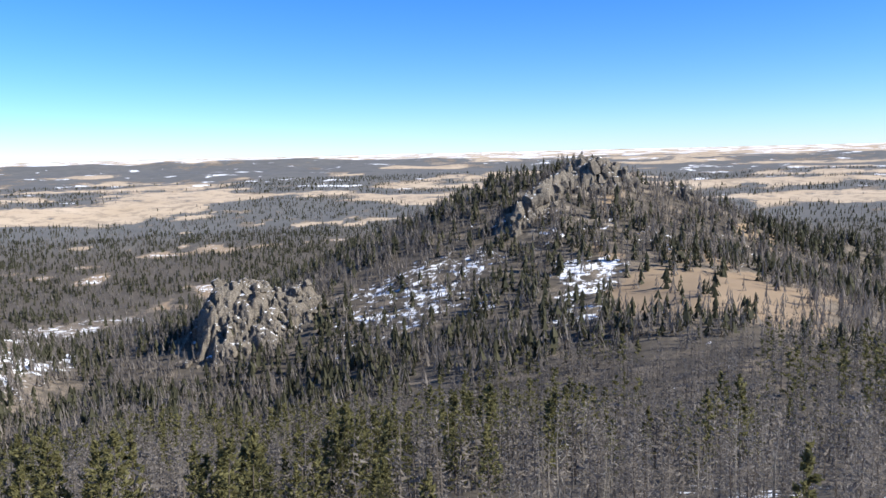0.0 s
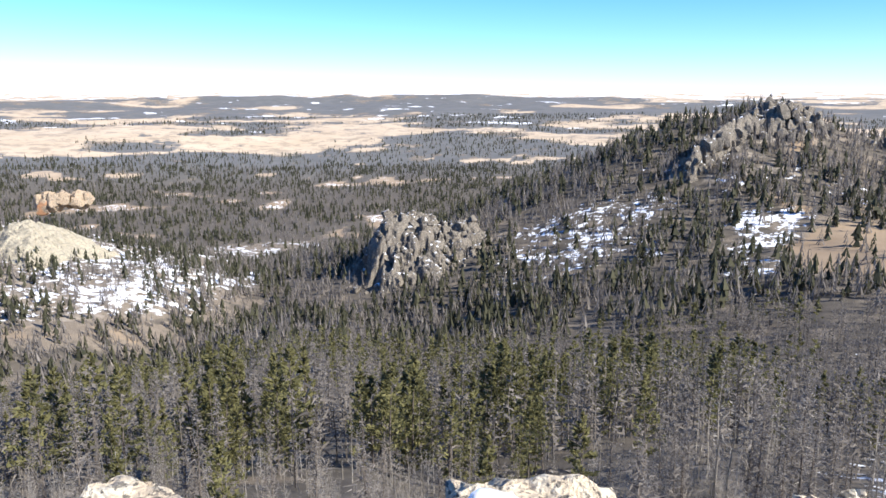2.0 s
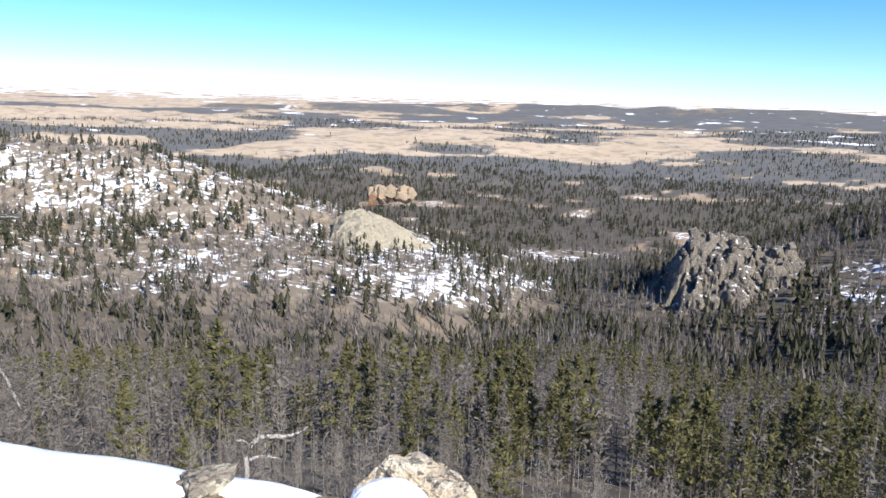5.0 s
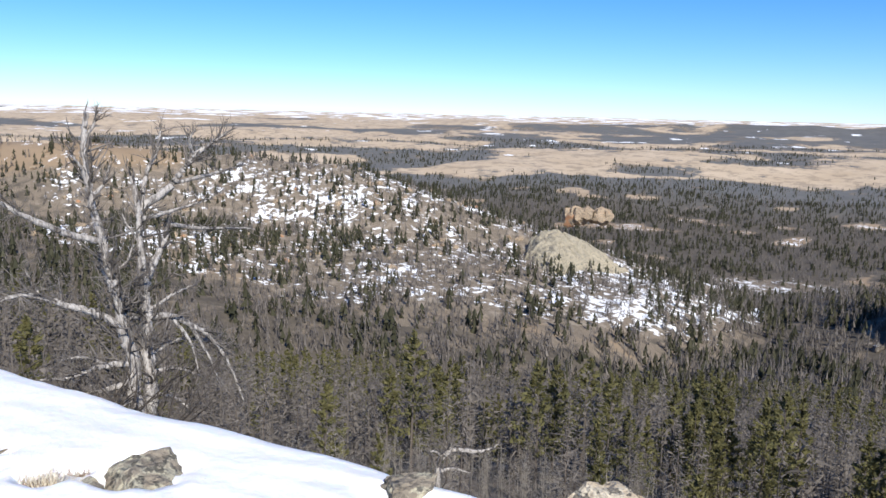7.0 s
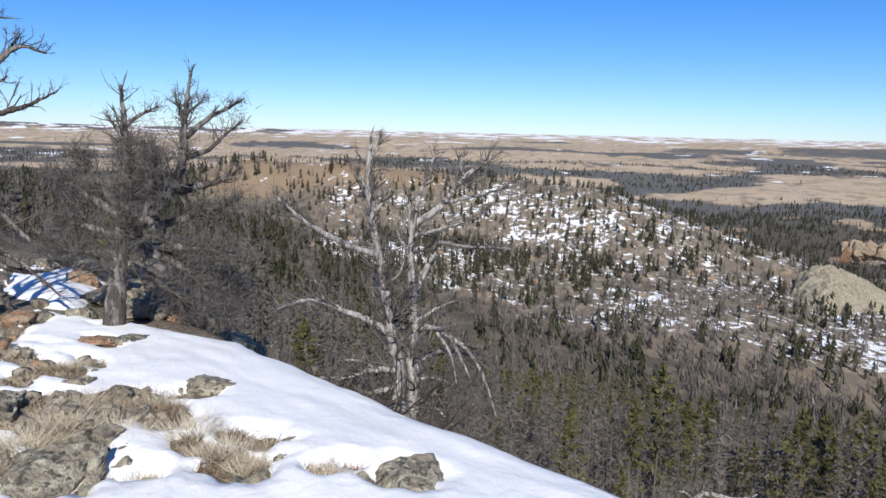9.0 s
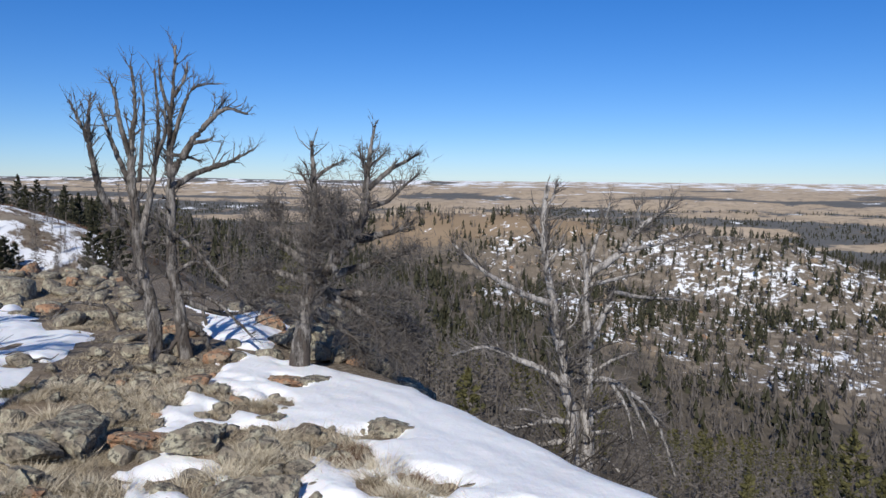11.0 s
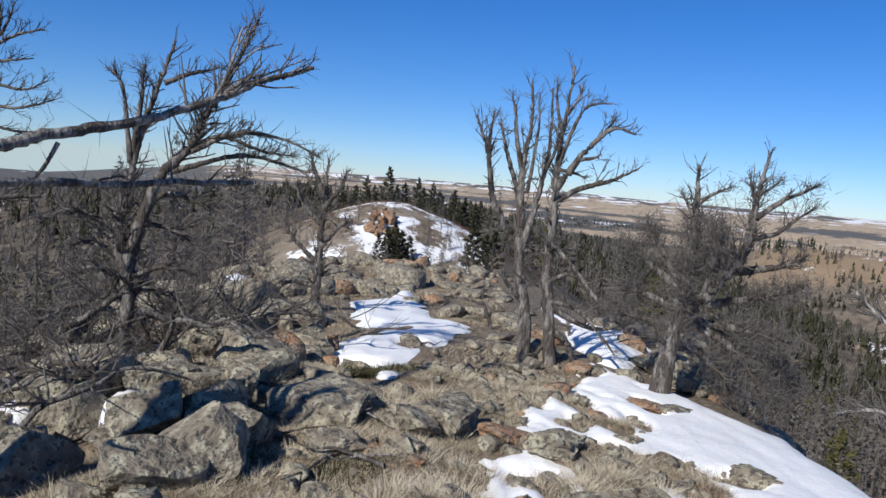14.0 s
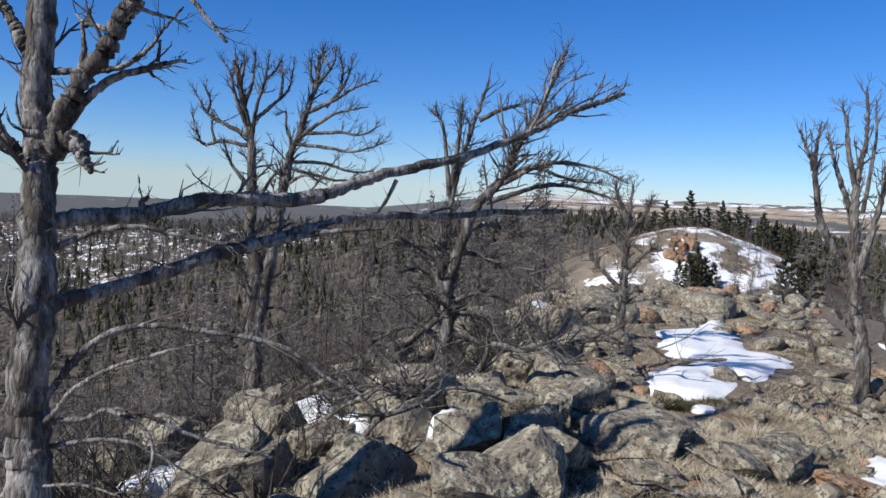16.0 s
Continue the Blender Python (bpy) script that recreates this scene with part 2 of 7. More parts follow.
def ground_material():
    """Earth, dry grass, woods' floor, stone and snow, laid by the cover of the ground; haze is tinted into the far
    woods.
    """
    m = Nodes("ground", 0.9, 0.15)
    snow, grass, woods = m.attribute("cover")
    far, stone, _ = m.attribute("zone")
    fine, mid, big = m.noise(0.25, 6), m.noise(6, 6), m.noise(60, 5)
    earth = m.mix(mid, (0.115, 0.093, 0.071), (0.24, 0.195, 0.150))
    earth = m.mix(m.math("MULTIPLY", fine, 0.5), earth, (0.27, 0.225, 0.17))
    crumbs = m.noise(0.045, 5, rough=0.7)
    earth = m.mix(m.math("MULTIPLY", m.ramp(crumbs, (0.50, 0.0), (0.56, 1.0)), 0.7), earth, (0.065, 0.05, 0.038))
    earth = m.mix(m.math("MULTIPLY", m.ramp(m.noise(0.07, 5, rough=0.7), (0.55, 0.0), (0.60, 1.0)), 0.6), earth, (0.42, 0.36, 0.27))
    straw = m.mix(m.noise(25, 6), (0.215, 0.155, 0.100), (0.36, 0.275, 0.185))
    straw = m.mix(m.math("MULTIPLY", m.noise(0.4, 5), 0.35), straw, (0.22, 0.15, 0.09))
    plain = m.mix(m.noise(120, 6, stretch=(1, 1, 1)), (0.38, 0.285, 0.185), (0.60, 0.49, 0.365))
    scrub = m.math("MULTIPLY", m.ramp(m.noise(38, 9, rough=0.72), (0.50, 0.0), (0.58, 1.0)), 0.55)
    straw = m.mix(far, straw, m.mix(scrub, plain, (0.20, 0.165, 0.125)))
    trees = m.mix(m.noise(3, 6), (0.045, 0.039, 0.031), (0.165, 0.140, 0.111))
    # far woods turn greyer and paler: aerial haze put into their colour
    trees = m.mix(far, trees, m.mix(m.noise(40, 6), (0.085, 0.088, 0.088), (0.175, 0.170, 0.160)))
    rock = m.mix(m.noise(2.5, 8), (0.17, 0.145, 0.115), (0.40, 0.34, 0.27))
    col = m.mix(m.ramp(m.math("ADD", stone, m.math("SUBTRACT", mid, 0.5)), (0.42, 0.0), (0.58, 1.0)), earth, rock)
    col = m.mix(m.ramp(m.math("ADD", grass, m.math("MULTIPLY", m.math("SUBTRACT", mid, 0.5), 0.7)), (0.40, 0.0), (0.60, 1.0)), col, straw)
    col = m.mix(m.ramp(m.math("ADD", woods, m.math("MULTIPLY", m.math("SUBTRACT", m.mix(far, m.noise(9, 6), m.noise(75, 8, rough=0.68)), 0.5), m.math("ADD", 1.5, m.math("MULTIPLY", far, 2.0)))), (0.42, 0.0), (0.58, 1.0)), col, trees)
    streak = m.noise(130, 7, rough=0.62)
    patch = m.math("ADD", m.math("MULTIPLY", m.noise(4.0, 8, rough=0.66), 0.62), m.math("MULTIPLY", m.noise(22, 5, stretch=(1, 1, 2)), 0.38))
    lie = m.math("ADD", snow, m.math("MULTIPLY", m.math("SUBTRACT", m.mix(far, patch, streak), 0.5), 2.4))
    white = m.ramp(lie, (0.60, 0.0), (0.66, 1.0))
    col = m.mix(white, col, m.mix(m.noise(3, 4), (0.80, 0.82, 0.86), (0.88, 0.89, 0.90)))
    m.bump(m.math("ADD", fine, m.math("MULTIPLY", mid, 3.0)), 0.6, 0.12)
    return m.done(col, 0.9)


def tree_material(name, dark, light, shade=(0.02, 0.02, 0.012), grain=0.7):
    """Needles or twigs: colour varied leaf by leaf and tree by tree."""
    m = Nodes(name, 0.75, 0.2)
    one = m.mix(m.island, dark, light)
    tint, _, _ = m.attribute("tint")
    whole = m.math("ADD", m.math("MULTIPLY", m.object, 0.5), m.math("MULTIPLY", tint, 0.5))
    col = m.mix(m.ramp(whole, (0.1, 0.0), (0.9, 0.75)), one, m.mix(0.5, light, shade))
    col = m.mix(m.math("MULTIPLY", m.noise(0.5, 4), grain * 0.4), col, shade)
    # thin needles and twigs let some light through
    soft, both = m.tree.nodes.new("ShaderNodeBsdfTranslucent"), m.tree.nodes.new("ShaderNodeMixShader")
    m.put(soft.inputs["Color"], col)
    both.inputs[0].default_value = 0.42
    m.put(both.inputs[1], m.bsdf.outputs[0])
    m.put(both.inputs[2], soft.outputs[0])
    m.put(m.tree.nodes["Material Output"].inputs[0], both.outputs[0])
    return m.done(col)


GROUND = ground_material()
NEEDLES = tree_material("pine_needles", (0.132, 0.127, 0.056), (0.230, 0.212, 0.090))
DULL = tree_material("distant_needles", (0.050, 0.053, 0.032), (0.112, 0.108, 0.064))
GREY = tree_material("grey_twigs", (0.142, 0.125, 0.109), (0.335, 0.298, 0.262), (0.065, 0.056, 0.048))
FAR_GREY = tree_material("distant_grey_twigs", (0.145, 0.127, 0.110), (0.295, 0.262, 0.230), (0.070, 0.061, 0.053))
ASPEN = tree_material("aspen_twigs", (0.27, 0.24, 0.20), (0.46, 0.42, 0.37), (0.15, 0.13, 0.11))
TRUNK = tree_material("grey_trunk", (0.16, 0.13, 0.11), (0.28, 0.24, 0.21))


# ---- the ground: one sheet to the horizon ----
def polar(x, y):
    return np.degrees(np.arctan2(-x, y)), np.hypot(x, y)


def within(v, a, b, soft):
    return step(v, a - soft, a + soft) * (1 - step(v, b - soft, b + soft))


def covers(x, y):
    """Snow, dry grass, woods, distance and bare stone, each from 0 to 1, and how thickly trees stand."""
    az, r = polar(x, y)
    p, q = x * UX + y * UY, x * NX + y * NY
    zero = np.zeros_like(r)
    n1, n2, n3 = vnoise(x, y, 70, 31), vnoise(x, y, 160, 32), vnoise(x, y, 26, 33)
    plain = step(r, 640, 820)
    # the meadow below the eastern hill, and bald places above it
    meadow = within(az + 15 * (n3 - 0.5), -8.5, 4.4, 3.0) * within(r + 44 * (n3 - 0.5), 255, 345, 18)
    bald = within(az, -6, 9, 2) * within(r, 345, 450, 15) * step(n3, 0.55, 0.70)
    east_snow = np.maximum(within(az, 3.5, 11, 2.5) * within(r, 262, 365, 20), 0.87 * within(az, 14, 28, 3) * within(r, 300, 405, 20))
    north = within(az, 45, 96, 3) * within(r - 4.0 * np.maximum(az - 78, 0) - 4.0 * np.maximum(58 - az, 0), 298, 660, 12)
    crown = within(az, 85, 103, 2.5) * within(r, 525, 660, 25)
    # open fields of the plain, long bands across the view
    band = vnoise(az * 30 + 0.04 * r, r * 1.5, 240, 41, 4)
    fields = within(r, 1650, 2350, 80) * step(band + 0.10 * within(az, 60, 112, 8), 0.39, 0.66)
    strips = vnoise(az * 34, r * 2.2, 300, 43, 4)
    fields = np.maximum(fields, step(r, 2250, 2500) * step(strips + 0.20 * step(az, 50, 66) - 0.10 * step(az, 106, 114), 0.42, 0.64))
    fields = np.maximum(fields, within(r, 1200, 1700, 60) * step(vnoise(az * 22, r, 90, 47, 3), 0.64, 0.80) * (1 - step(az, 66, 72)))
    fields = np.maximum(fields, step(r, 3750, 3950)) * (1 - 0.8 * step(az, 136, 144))
    # far hills are mostly wooded; the pale fields left there lighten them as haze would
    for a0, a1, rr, top, wide in FAR_HILLS:
        fields = fields * (1 - 0.62 * within(az, a0, a1, 1.0) * within(r, rr - 260, rr + 150, 60))
    openings = plain * within(r, 700, 1500, 80) * step(vnoise(az * 14, r * 0.9, 50, 51, 3), 0.60, 0.74)
    snow = zero + 0.14
    snow = np.maximum(snow, 0.30 * within(az, -16, 16, 4) * within(r, 40, 300, 10))
    snow = np.maximum(snow, north * (1 - 0.15 * crown) * (0.315 + 0.25 * n1 + 0.18 * n3))
    snow = np.maximum(snow, east_snow * (0.54 + 0.16 * n1))
    snow = np.maximum(snow, 0.37 * within(az, -14, 22, 3) * within(r, 320, 440, 20))
    snow = np.maximum(snow, 0.58 * within(az, 43, 60, 1.5) * within(r + 4 * (az - 52), 375, 470, 12))
    snow = np.maximum(snow, 0.52 * within(r, 560, 760, 60) * within(az, 26, 56, 4))
    snow = np.maximum(snow, 0.60 * crown * step(n3, 0.52, 0.66))
    snow = np.maximum(snow, 0.50 * within(az, -9, 7, 2) * within(r, 334, 356, 6))
    snow = np.maximum(snow, 0.56 * openings)
    snow = np.maximum(snow, 0.56 * within(az, -40, 6, 6) * within(r, 22, 80, 10))
    snow = np.maximum(snow, (0.47 + 0.16 * within(az, 121, 129.5, 1.0)) * within(az, 119, 139, 1.5) * within(r, 52, 96, 6))
    snow = np.maximum(snow, 0.60 * within(az, 130.5, 138, 1.0) * within(r, 48, 70, 4))
    snow = np.maximum(snow, 0.55 * within(az, 150, 178, 4) * within(r, 380, 620, 30))
    # snow dusting thickens to the far rim; its paleness also stands in for haze
    snow = np.maximum(snow, plain * np.interp(r, [1700, 2300, 3000, 3650, 3900, 4900], [0.14, 0.34, 0.30, 0.31, 0.54, 0.66]) * (1 - 0.6 * step(az, 136, 144)))
    snow = np.where(r < 48, np.where(az < 60, snow, 0.0), snow)
    snow = snow * (1 - 0.9 * meadow) * (1 - 0.4 * fields * within(r, 1500, 2500, 60))
    grass = np.maximum.reduce([meadow, bald, 0.75 * crown, fields, 0.9 * openings, 0.45 * north * step(n2, 0.5, 0.6)])
    grass = np.where(r < 40, 0.45 + 0.3 * (n3 - 0.5), grass)
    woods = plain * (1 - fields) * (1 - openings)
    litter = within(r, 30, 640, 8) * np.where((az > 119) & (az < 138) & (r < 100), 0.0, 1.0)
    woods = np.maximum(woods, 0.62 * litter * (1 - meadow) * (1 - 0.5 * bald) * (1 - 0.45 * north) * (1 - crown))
    willow = within(az, 44, 72, 3) * within(r + 8 * (n3 - 0.5), 286, 318, 6)
    grass, woods, snow = np.maximum(grass, 0.42 * willow), woods * (1 - 0.5 * willow), snow * (1 - 0.6 * willow)
    stone = np.maximum(0.42 * north, np.maximum(0.35 * within(r, 1.5, 60, 3), 0.5 * within(az, 114, 142, 2) * within(r, 40, 120, 5)))
    stone = np.maximum(stone, 0.9 * (within(az, 26, 40, 1) * within(r, 362, 405, 6) + within(az, 5, 15, 1) * within(r, 395, 475, 8)))
    trees = np.where(r < 640, 1.0, 0.9 * woods * step(woods, 0.15, 0.6))
    trees = trees * (1 - 0.93 * meadow) * (1 - 0.30 * willow) * (1 - 0.1 * bald) * (1 - 0.93 * crown * step(n3, 0.40, 0.5)) * (1 - 0.30 * north)
    trees = trees * (1 - 0.72 * east_snow) * (1 - 0.22 * step(r, 180, 260) * (1 - step(n3, 0.35, 0.6)))
    trees = trees * np.where(within(az, 121, 134, 0.5) * within(r, 60, 94, 4) > 0.5, 0.0, 1.0)
    crags_at = 1.6 * within(az, 27.5, 38.0, 0.5) * within(r, 338, 402, 4) + within(az, 8, 14.5, 0.7) * within(r + 14 * (az - 8) - 20, 425, 470, 6)
    crags_at = crags_at + within(az, 53, 61, 0.5) * within(r, 405, 470, 4) + within(az, 55, 58.6, 0.3) * within(r, 575, 610, 4)
    trees = trees * (1 - 0.6 * np.clip(crags_at, 0, 1))
    on_ridge = (q < 7.2) & (q > -13) & (p > -14) & (p < 32)
    trees = np.where(on_ridge, 0.0, trees)
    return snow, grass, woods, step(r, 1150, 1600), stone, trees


def build_ground():
    az = np.r_[np.arange(-24, 190, 0.5), np.arange(190, 336, 4.0)]
    rr = np.r_[0.0, np.geomspace(0.4, 4900, 300)]
    A, R = np.meshgrid(np.radians(az), rr)
    X, Y = -np.sin(A) * R, np.cos(A) * R
    Z = height(X, Y)
    n, k = len(rr), len(az)
    idx = np.arange(n * k).reshape(n, k)
    nxt = np.roll(idx, -1, 1)
    quads = np.stack([idx[:-1], nxt[:-1], nxt[1:], idx[1:]], -1).reshape(-1, 4)
    me = mesh_of("ground", np.stack([X, Y, Z], -1).reshape(-1, 3), quads[:, ::-1], True)
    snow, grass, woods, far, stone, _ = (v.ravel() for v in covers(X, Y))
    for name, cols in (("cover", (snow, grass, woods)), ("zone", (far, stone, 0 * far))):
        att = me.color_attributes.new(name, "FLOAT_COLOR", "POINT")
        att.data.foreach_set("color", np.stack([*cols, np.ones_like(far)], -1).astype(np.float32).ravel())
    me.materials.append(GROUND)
    return tagged(new("ground", me), "rolling dry hills and plain with forest floor and snow patches", "ground", kind="structure")


ground = build_ground()


# ---- trees of the slopes ----
rng = np.random.default_rng(7)


def tube(pts, radii, sides=5, cap=False):
    """A bent tapered stem as vertices and triangles."""
    pts = np.asarray(pts, float)
    V, F = [], []
    for i, (c, rad) in enumerate(zip(pts, radii)):
        d = pts[min(i + 1, len(pts) - 1)] - pts[max(i - 1, 0)]
        d = d / (np.linalg.norm(d) + 1e-9)
        u = np.cross(d, (0.31, 0.95, 0.12) if abs(d[2]) > 0.8 else (0, 0, 1.0))
        u /= np.linalg.norm(u) + 1e-9
        v = np.cross(d, u)
        a = np.arange(sides) * 2 * np.pi / sides
        V.append(c + rad * (np.cos(a)[:, None] * u + np.sin(a)[:, None] * v))
    for i in range(len(pts) - 1):
        for s in range(sides):
            a, b, c, d = i * sides + s, i * sides + (s + 1) % sides, (i + 1) * sides + (s + 1) % sides, (i + 1) * sides + s
            F += [(a, b, c), (a, c, d)]
    if cap:
        V.append(pts[-1:] + 0.4 * radii[-1] * unit(pts[-1:] - pts[-2:-1]))
        n, last = len(pts) * sides, (len(pts) - 1) * sides
        F += [(last + s, last + (s + 1) % sides, n) for s in range(sides)]
    return np.concatenate(V), np.array(F)


def joined(pieces):
    V, F, n = [], [], 0
    for v, f in pieces:
        V.append(v), F.append(f + n)
        n += len(v)
    return np.concatenate(V), np.concatenate(F)


def blades(centre, along, across):
    """One slim triangle for each row."""
    V = np.stack([centre - along * 0.5 - across * 0.5, centre - along * 0.5 + across * 0.5, centre + along * 0.5], 1).reshape(-1, 3)
    return V, np.arange(len(V)).reshape(-1, 3)


def unit(v):
    return v / (np.linalg.norm(v, axis=-1, keepdims=True) + 1e-9)


def crown_of_pine(h, count, wide, low, size):
    """Needle tufts along upturned boughs, with gaps between the boughs and an uneven outline."""
    n_b = max(10, count // 22)
    lev_b = low + (1 - low) * ((np.arange(n_b) + rng.uniform(0, 1, n_b)) / n_b) ** 0.9
    ang_b = np.arange(n_b) * 2.4 + rng.normal(0, 0.5, n_b)
    t = (lev_b - low) / (1 - low)
    reach_b = wide * h * 1.25 * (1.02 - t) ** 0.75 * np.minimum(1, 0.55 + 2.0 * t) * rng.uniform(0.5, 1.15, n_b)
    k = rng.integers(0, n_b, count)
    part = rng.uniform(0.12, 1.0, count) ** 0.7
    rad = reach_b[k] * part
    ang = ang_b[k] + rng.normal(0, 0.16, count)
    rise = 0.22 * rad * part + rng.normal(0, 0.010 * h, count)
    c = np.stack([np.cos(ang) * rad, np.sin(ang) * rad, lev_b[k] * h - 0.06 * rad + rise], -1)
    out = np.stack([np.cos(ang), np.sin(ang), 0.6 + 0 * ang], -1) + rng.normal(0, 0.5, (count, 3))
    s = size * h * rng.uniform(0.6, 1.3, count)[:, None]
    al = unit(out) * s
    ac = unit(np.cross(al, rng.normal(0, 1, (count, 3)))) * s * 0.5
    return blades(c, al, ac)


def boughs(h, tiers, sides, wide, low, ragged=0.45, slim=1.0, lap=1.3, blunt=1.0):
    """Drooping boughs in tiers, each one ragged triangle from the stem outwards, tapering to a spire."""
    k = np.repeat(np.arange(tiers), sides)
    n = len(k)
    lev = low + (0.97 - low) * (k + rng.uniform(-0.3, 0.3, n)) / tiers
    a = (np.tile(np.arange(sides), tiers) + rng.uniform(-0.35, 0.35, n)) * 2 * np.pi / sides + k * 0.9
    reach = wide * h * ((1.02 - lev) / (1.02 - low)) ** blunt * rng.uniform(1 - ragged, 1 + ragged * 0.6, n) + 0.012 * h
    half = slim * 3.3 / sides * rng.uniform(0.6, 1.15, n)
    rise = lap * (0.97 - low) / tiers
    drop = reach * rng.uniform(0.0, 0.6, n)
    tip = np.stack([rng.normal(0, 0.006 * h, n), rng.normal(0, 0.006 * h, n), np.minimum((lev + rise) * h, 1.0 * h)], -1)
    ends = [np.stack([np.cos(a + s * half) * reach, np.sin(a + s * half) * reach, lev * h - drop * rng.uniform(0.6, 1.3, n)], -1) for s in (-1, 1)]
    V = np.stack([tip, *ends], 1).reshape(-1, 3)
    return V, np.arange(3 * n).reshape(-1, 3)


def twigs_of_dead(h, count, wide, low, size, up=0.0):
    """Bare thin boughs and twigs of a dead pine."""
    lev = low + (1 - low) * rng.uniform(0, 1, count) ** 0.9
    ang = rng.uniform(0, 2 * np.pi, count)
    reach = wide * h * 1.15 * (1.05 - lev) ** 0.9 * rng.uniform(0.35, 1.1, count)
    part = rng.uniform(0.25, 1, count)
    d = np.stack([np.cos(ang), np.sin(ang), rng.uniform(-0.35, 0.45, count) + up], -1)
    c = np.stack([0 * ang, 0 * ang, lev * h], -1) + d * (reach * part * 0.8)[:, None]
    al = unit(d + rng.normal(0, 0.55, (count, 3))) * (reach * rng.uniform(0.3, 0.85, count))[:, None]
    ac = unit(np.cross(al, rng.normal(0, 1, (count, 3)))) * 1.5 * size * h * rng.uniform(0.5, 1.2, count)[:, None]
    return blades(c, al, ac)


def stem(h, r, sides=5, top=0.97, lean=0.01):
    zs = np.linspace(-0.05, top, 4)
    pts = [(rng.normal(0, lean * h), rng.normal(0, lean * h), z * h) for z in zs]
    pts[0] = (pts[1][0], pts[1][1], pts[0][2])
    return tube(pts, r * (1.03 - zs), sides)


def bare_limbs(h, count, wide, thick, rise=0.9):
    """Real forked limbs for pale aspens and near dead trees."""
    out = []
    for k in range(count):
        z = h * (0.30 + 0.66 * (k + rng.uniform()) / count)
        a, reach = rng.uniform(0, 6.28), wide * h * (1.1 - z / h) * rng.uniform(0.5, 1.1)
        d = np.array([math.cos(a), math.sin(a), rise * rng.uniform(0.4, 1.3)])
        p0 = np.array([0, 0, z])
        p1 = p0 + d * reach * 0.5
        p2 = p1 + (d + rng.normal(0, 0.3, 3)) * reach * 0.5
        out.append(tube([p0, p1, p2], [thick, thick * 0.6, thick * 0.2], 3))
        for _ in range(3):
            e = p1 + (d + rng.normal(0, 0.6, 3)) * reach * 0.45
            out.append(tube([p0 + (p1 - p0) * rng.uniform(0.4, 1.0), e], [thick * 0.45, thick * 0.12], 3))
    return out


def low_tree(kind, h):
    """A lighter tree for the joined woods; crown and stem as one."""
    if kind == "pine":
        return joined([stem(h, 0.011 * h, 3), crown_of_pine(h, 140, 0.21, 0.08, 0.080)])
    if kind == "aspen":
        return joined([stem(h, 0.010 * h, 3), twigs_of_dead(h, 70, 0.20, 0.20, 0.007, 0.5)])
    return joined([stem(h, 0.010 * h, 3), twigs_of_dead(h, 78, 0.22, 0.04, 0.0185)])


def far_tree(kind, count):
    """A tree some hundreds of metres off: a few ragged boughs or thin twigs, one metre high before scaling."""
    if kind == "pine":
        return boughs(1.0, *count, 0.22, 0.04, 0.6, 0.8, 1.2, 0.6)
    return joined([boughs(1.0, count[0], count[1], 0.17, 0.03, 0.8, 0.36, 1.2, 0.75), twigs_of_dead(1.0, count[0] * count[1] // 2, 0.22, 0.04, 0.024)])


def planted(name, trees, kinds, material, label, variants):
    """Joins light trees, rows of x, y, z, height and turn, into one mesh."""
    Vs, Fs, T, n = [], [], [], 0
    pick = rng.integers(0, len(variants), len(trees))
    for i, (v, f) in enumerate(variants):
        rows = trees[pick == i]
        if not len(rows):
            continue
        c, s = np.cos(rows[:, 4])[:, None], np.sin(rows[:, 4])[:, None]
        hh = rows[:, 3][:, None]
        fat = rng.uniform(0.8, 1.25, len(rows))[:, None]
        x, y, z = v[:, 0][None] * fat, v[:, 1][None] * fat, v[:, 2][None]
        P = np.stack([(x * c - y * s) * hh + rows[:, :1], (x * s + y * c) * hh + rows[:, 1:2], z * hh + rows[:, 2:3]], -1)
        Fs.append((f[None] + (np.arange(len(rows)) * len(v))[:, None, None] + n).reshape(-1, 3))
        Vs.append(P.reshape(-1, 3))
        T.append(np.repeat(rng.uniform(0, 1, len(rows)), len(v)))
        n += len(rows) * len(v)
    me = mesh_of(name, np.concatenate(Vs), np.concatenate(Fs))
    t = np.concatenate(T)
    att = me.color_attributes.new("tint", "FLOAT_COLOR", "POINT")
    att.data.foreach_set("color", np.stack([t, t, t, np.ones_like(t)], -1).astype(np.float32).ravel())
    me.materials.append(material)
    return tagged(new(name, me), label, "trees", kind="stuff")


def scatter(r0, r1, a0, a1, spacing, seed):
    """Places for trees over a sector, thinned by the cover."""
    g = np.random.default_rng(seed)
    n = int(radians(a1 - a0) * (r1 * r1 - r0 * r0) / 2 / spacing ** 2)
    az, r = g.uniform(a0, a1, n), np.sqrt(g.uniform(r0 * r0, r1 * r1, n))
    x, y = -np.sin(np.radians(az)) * r, np.cos(np.radians(az)) * r
    keep = g.uniform(0, 1, n) < covers(x, y)[5]
    x, y = x[keep], y[keep]
    return np.stack([x, y, height(x, y), np.zeros(len(x)), g.uniform(0, 6.28, len(x))], -1), g


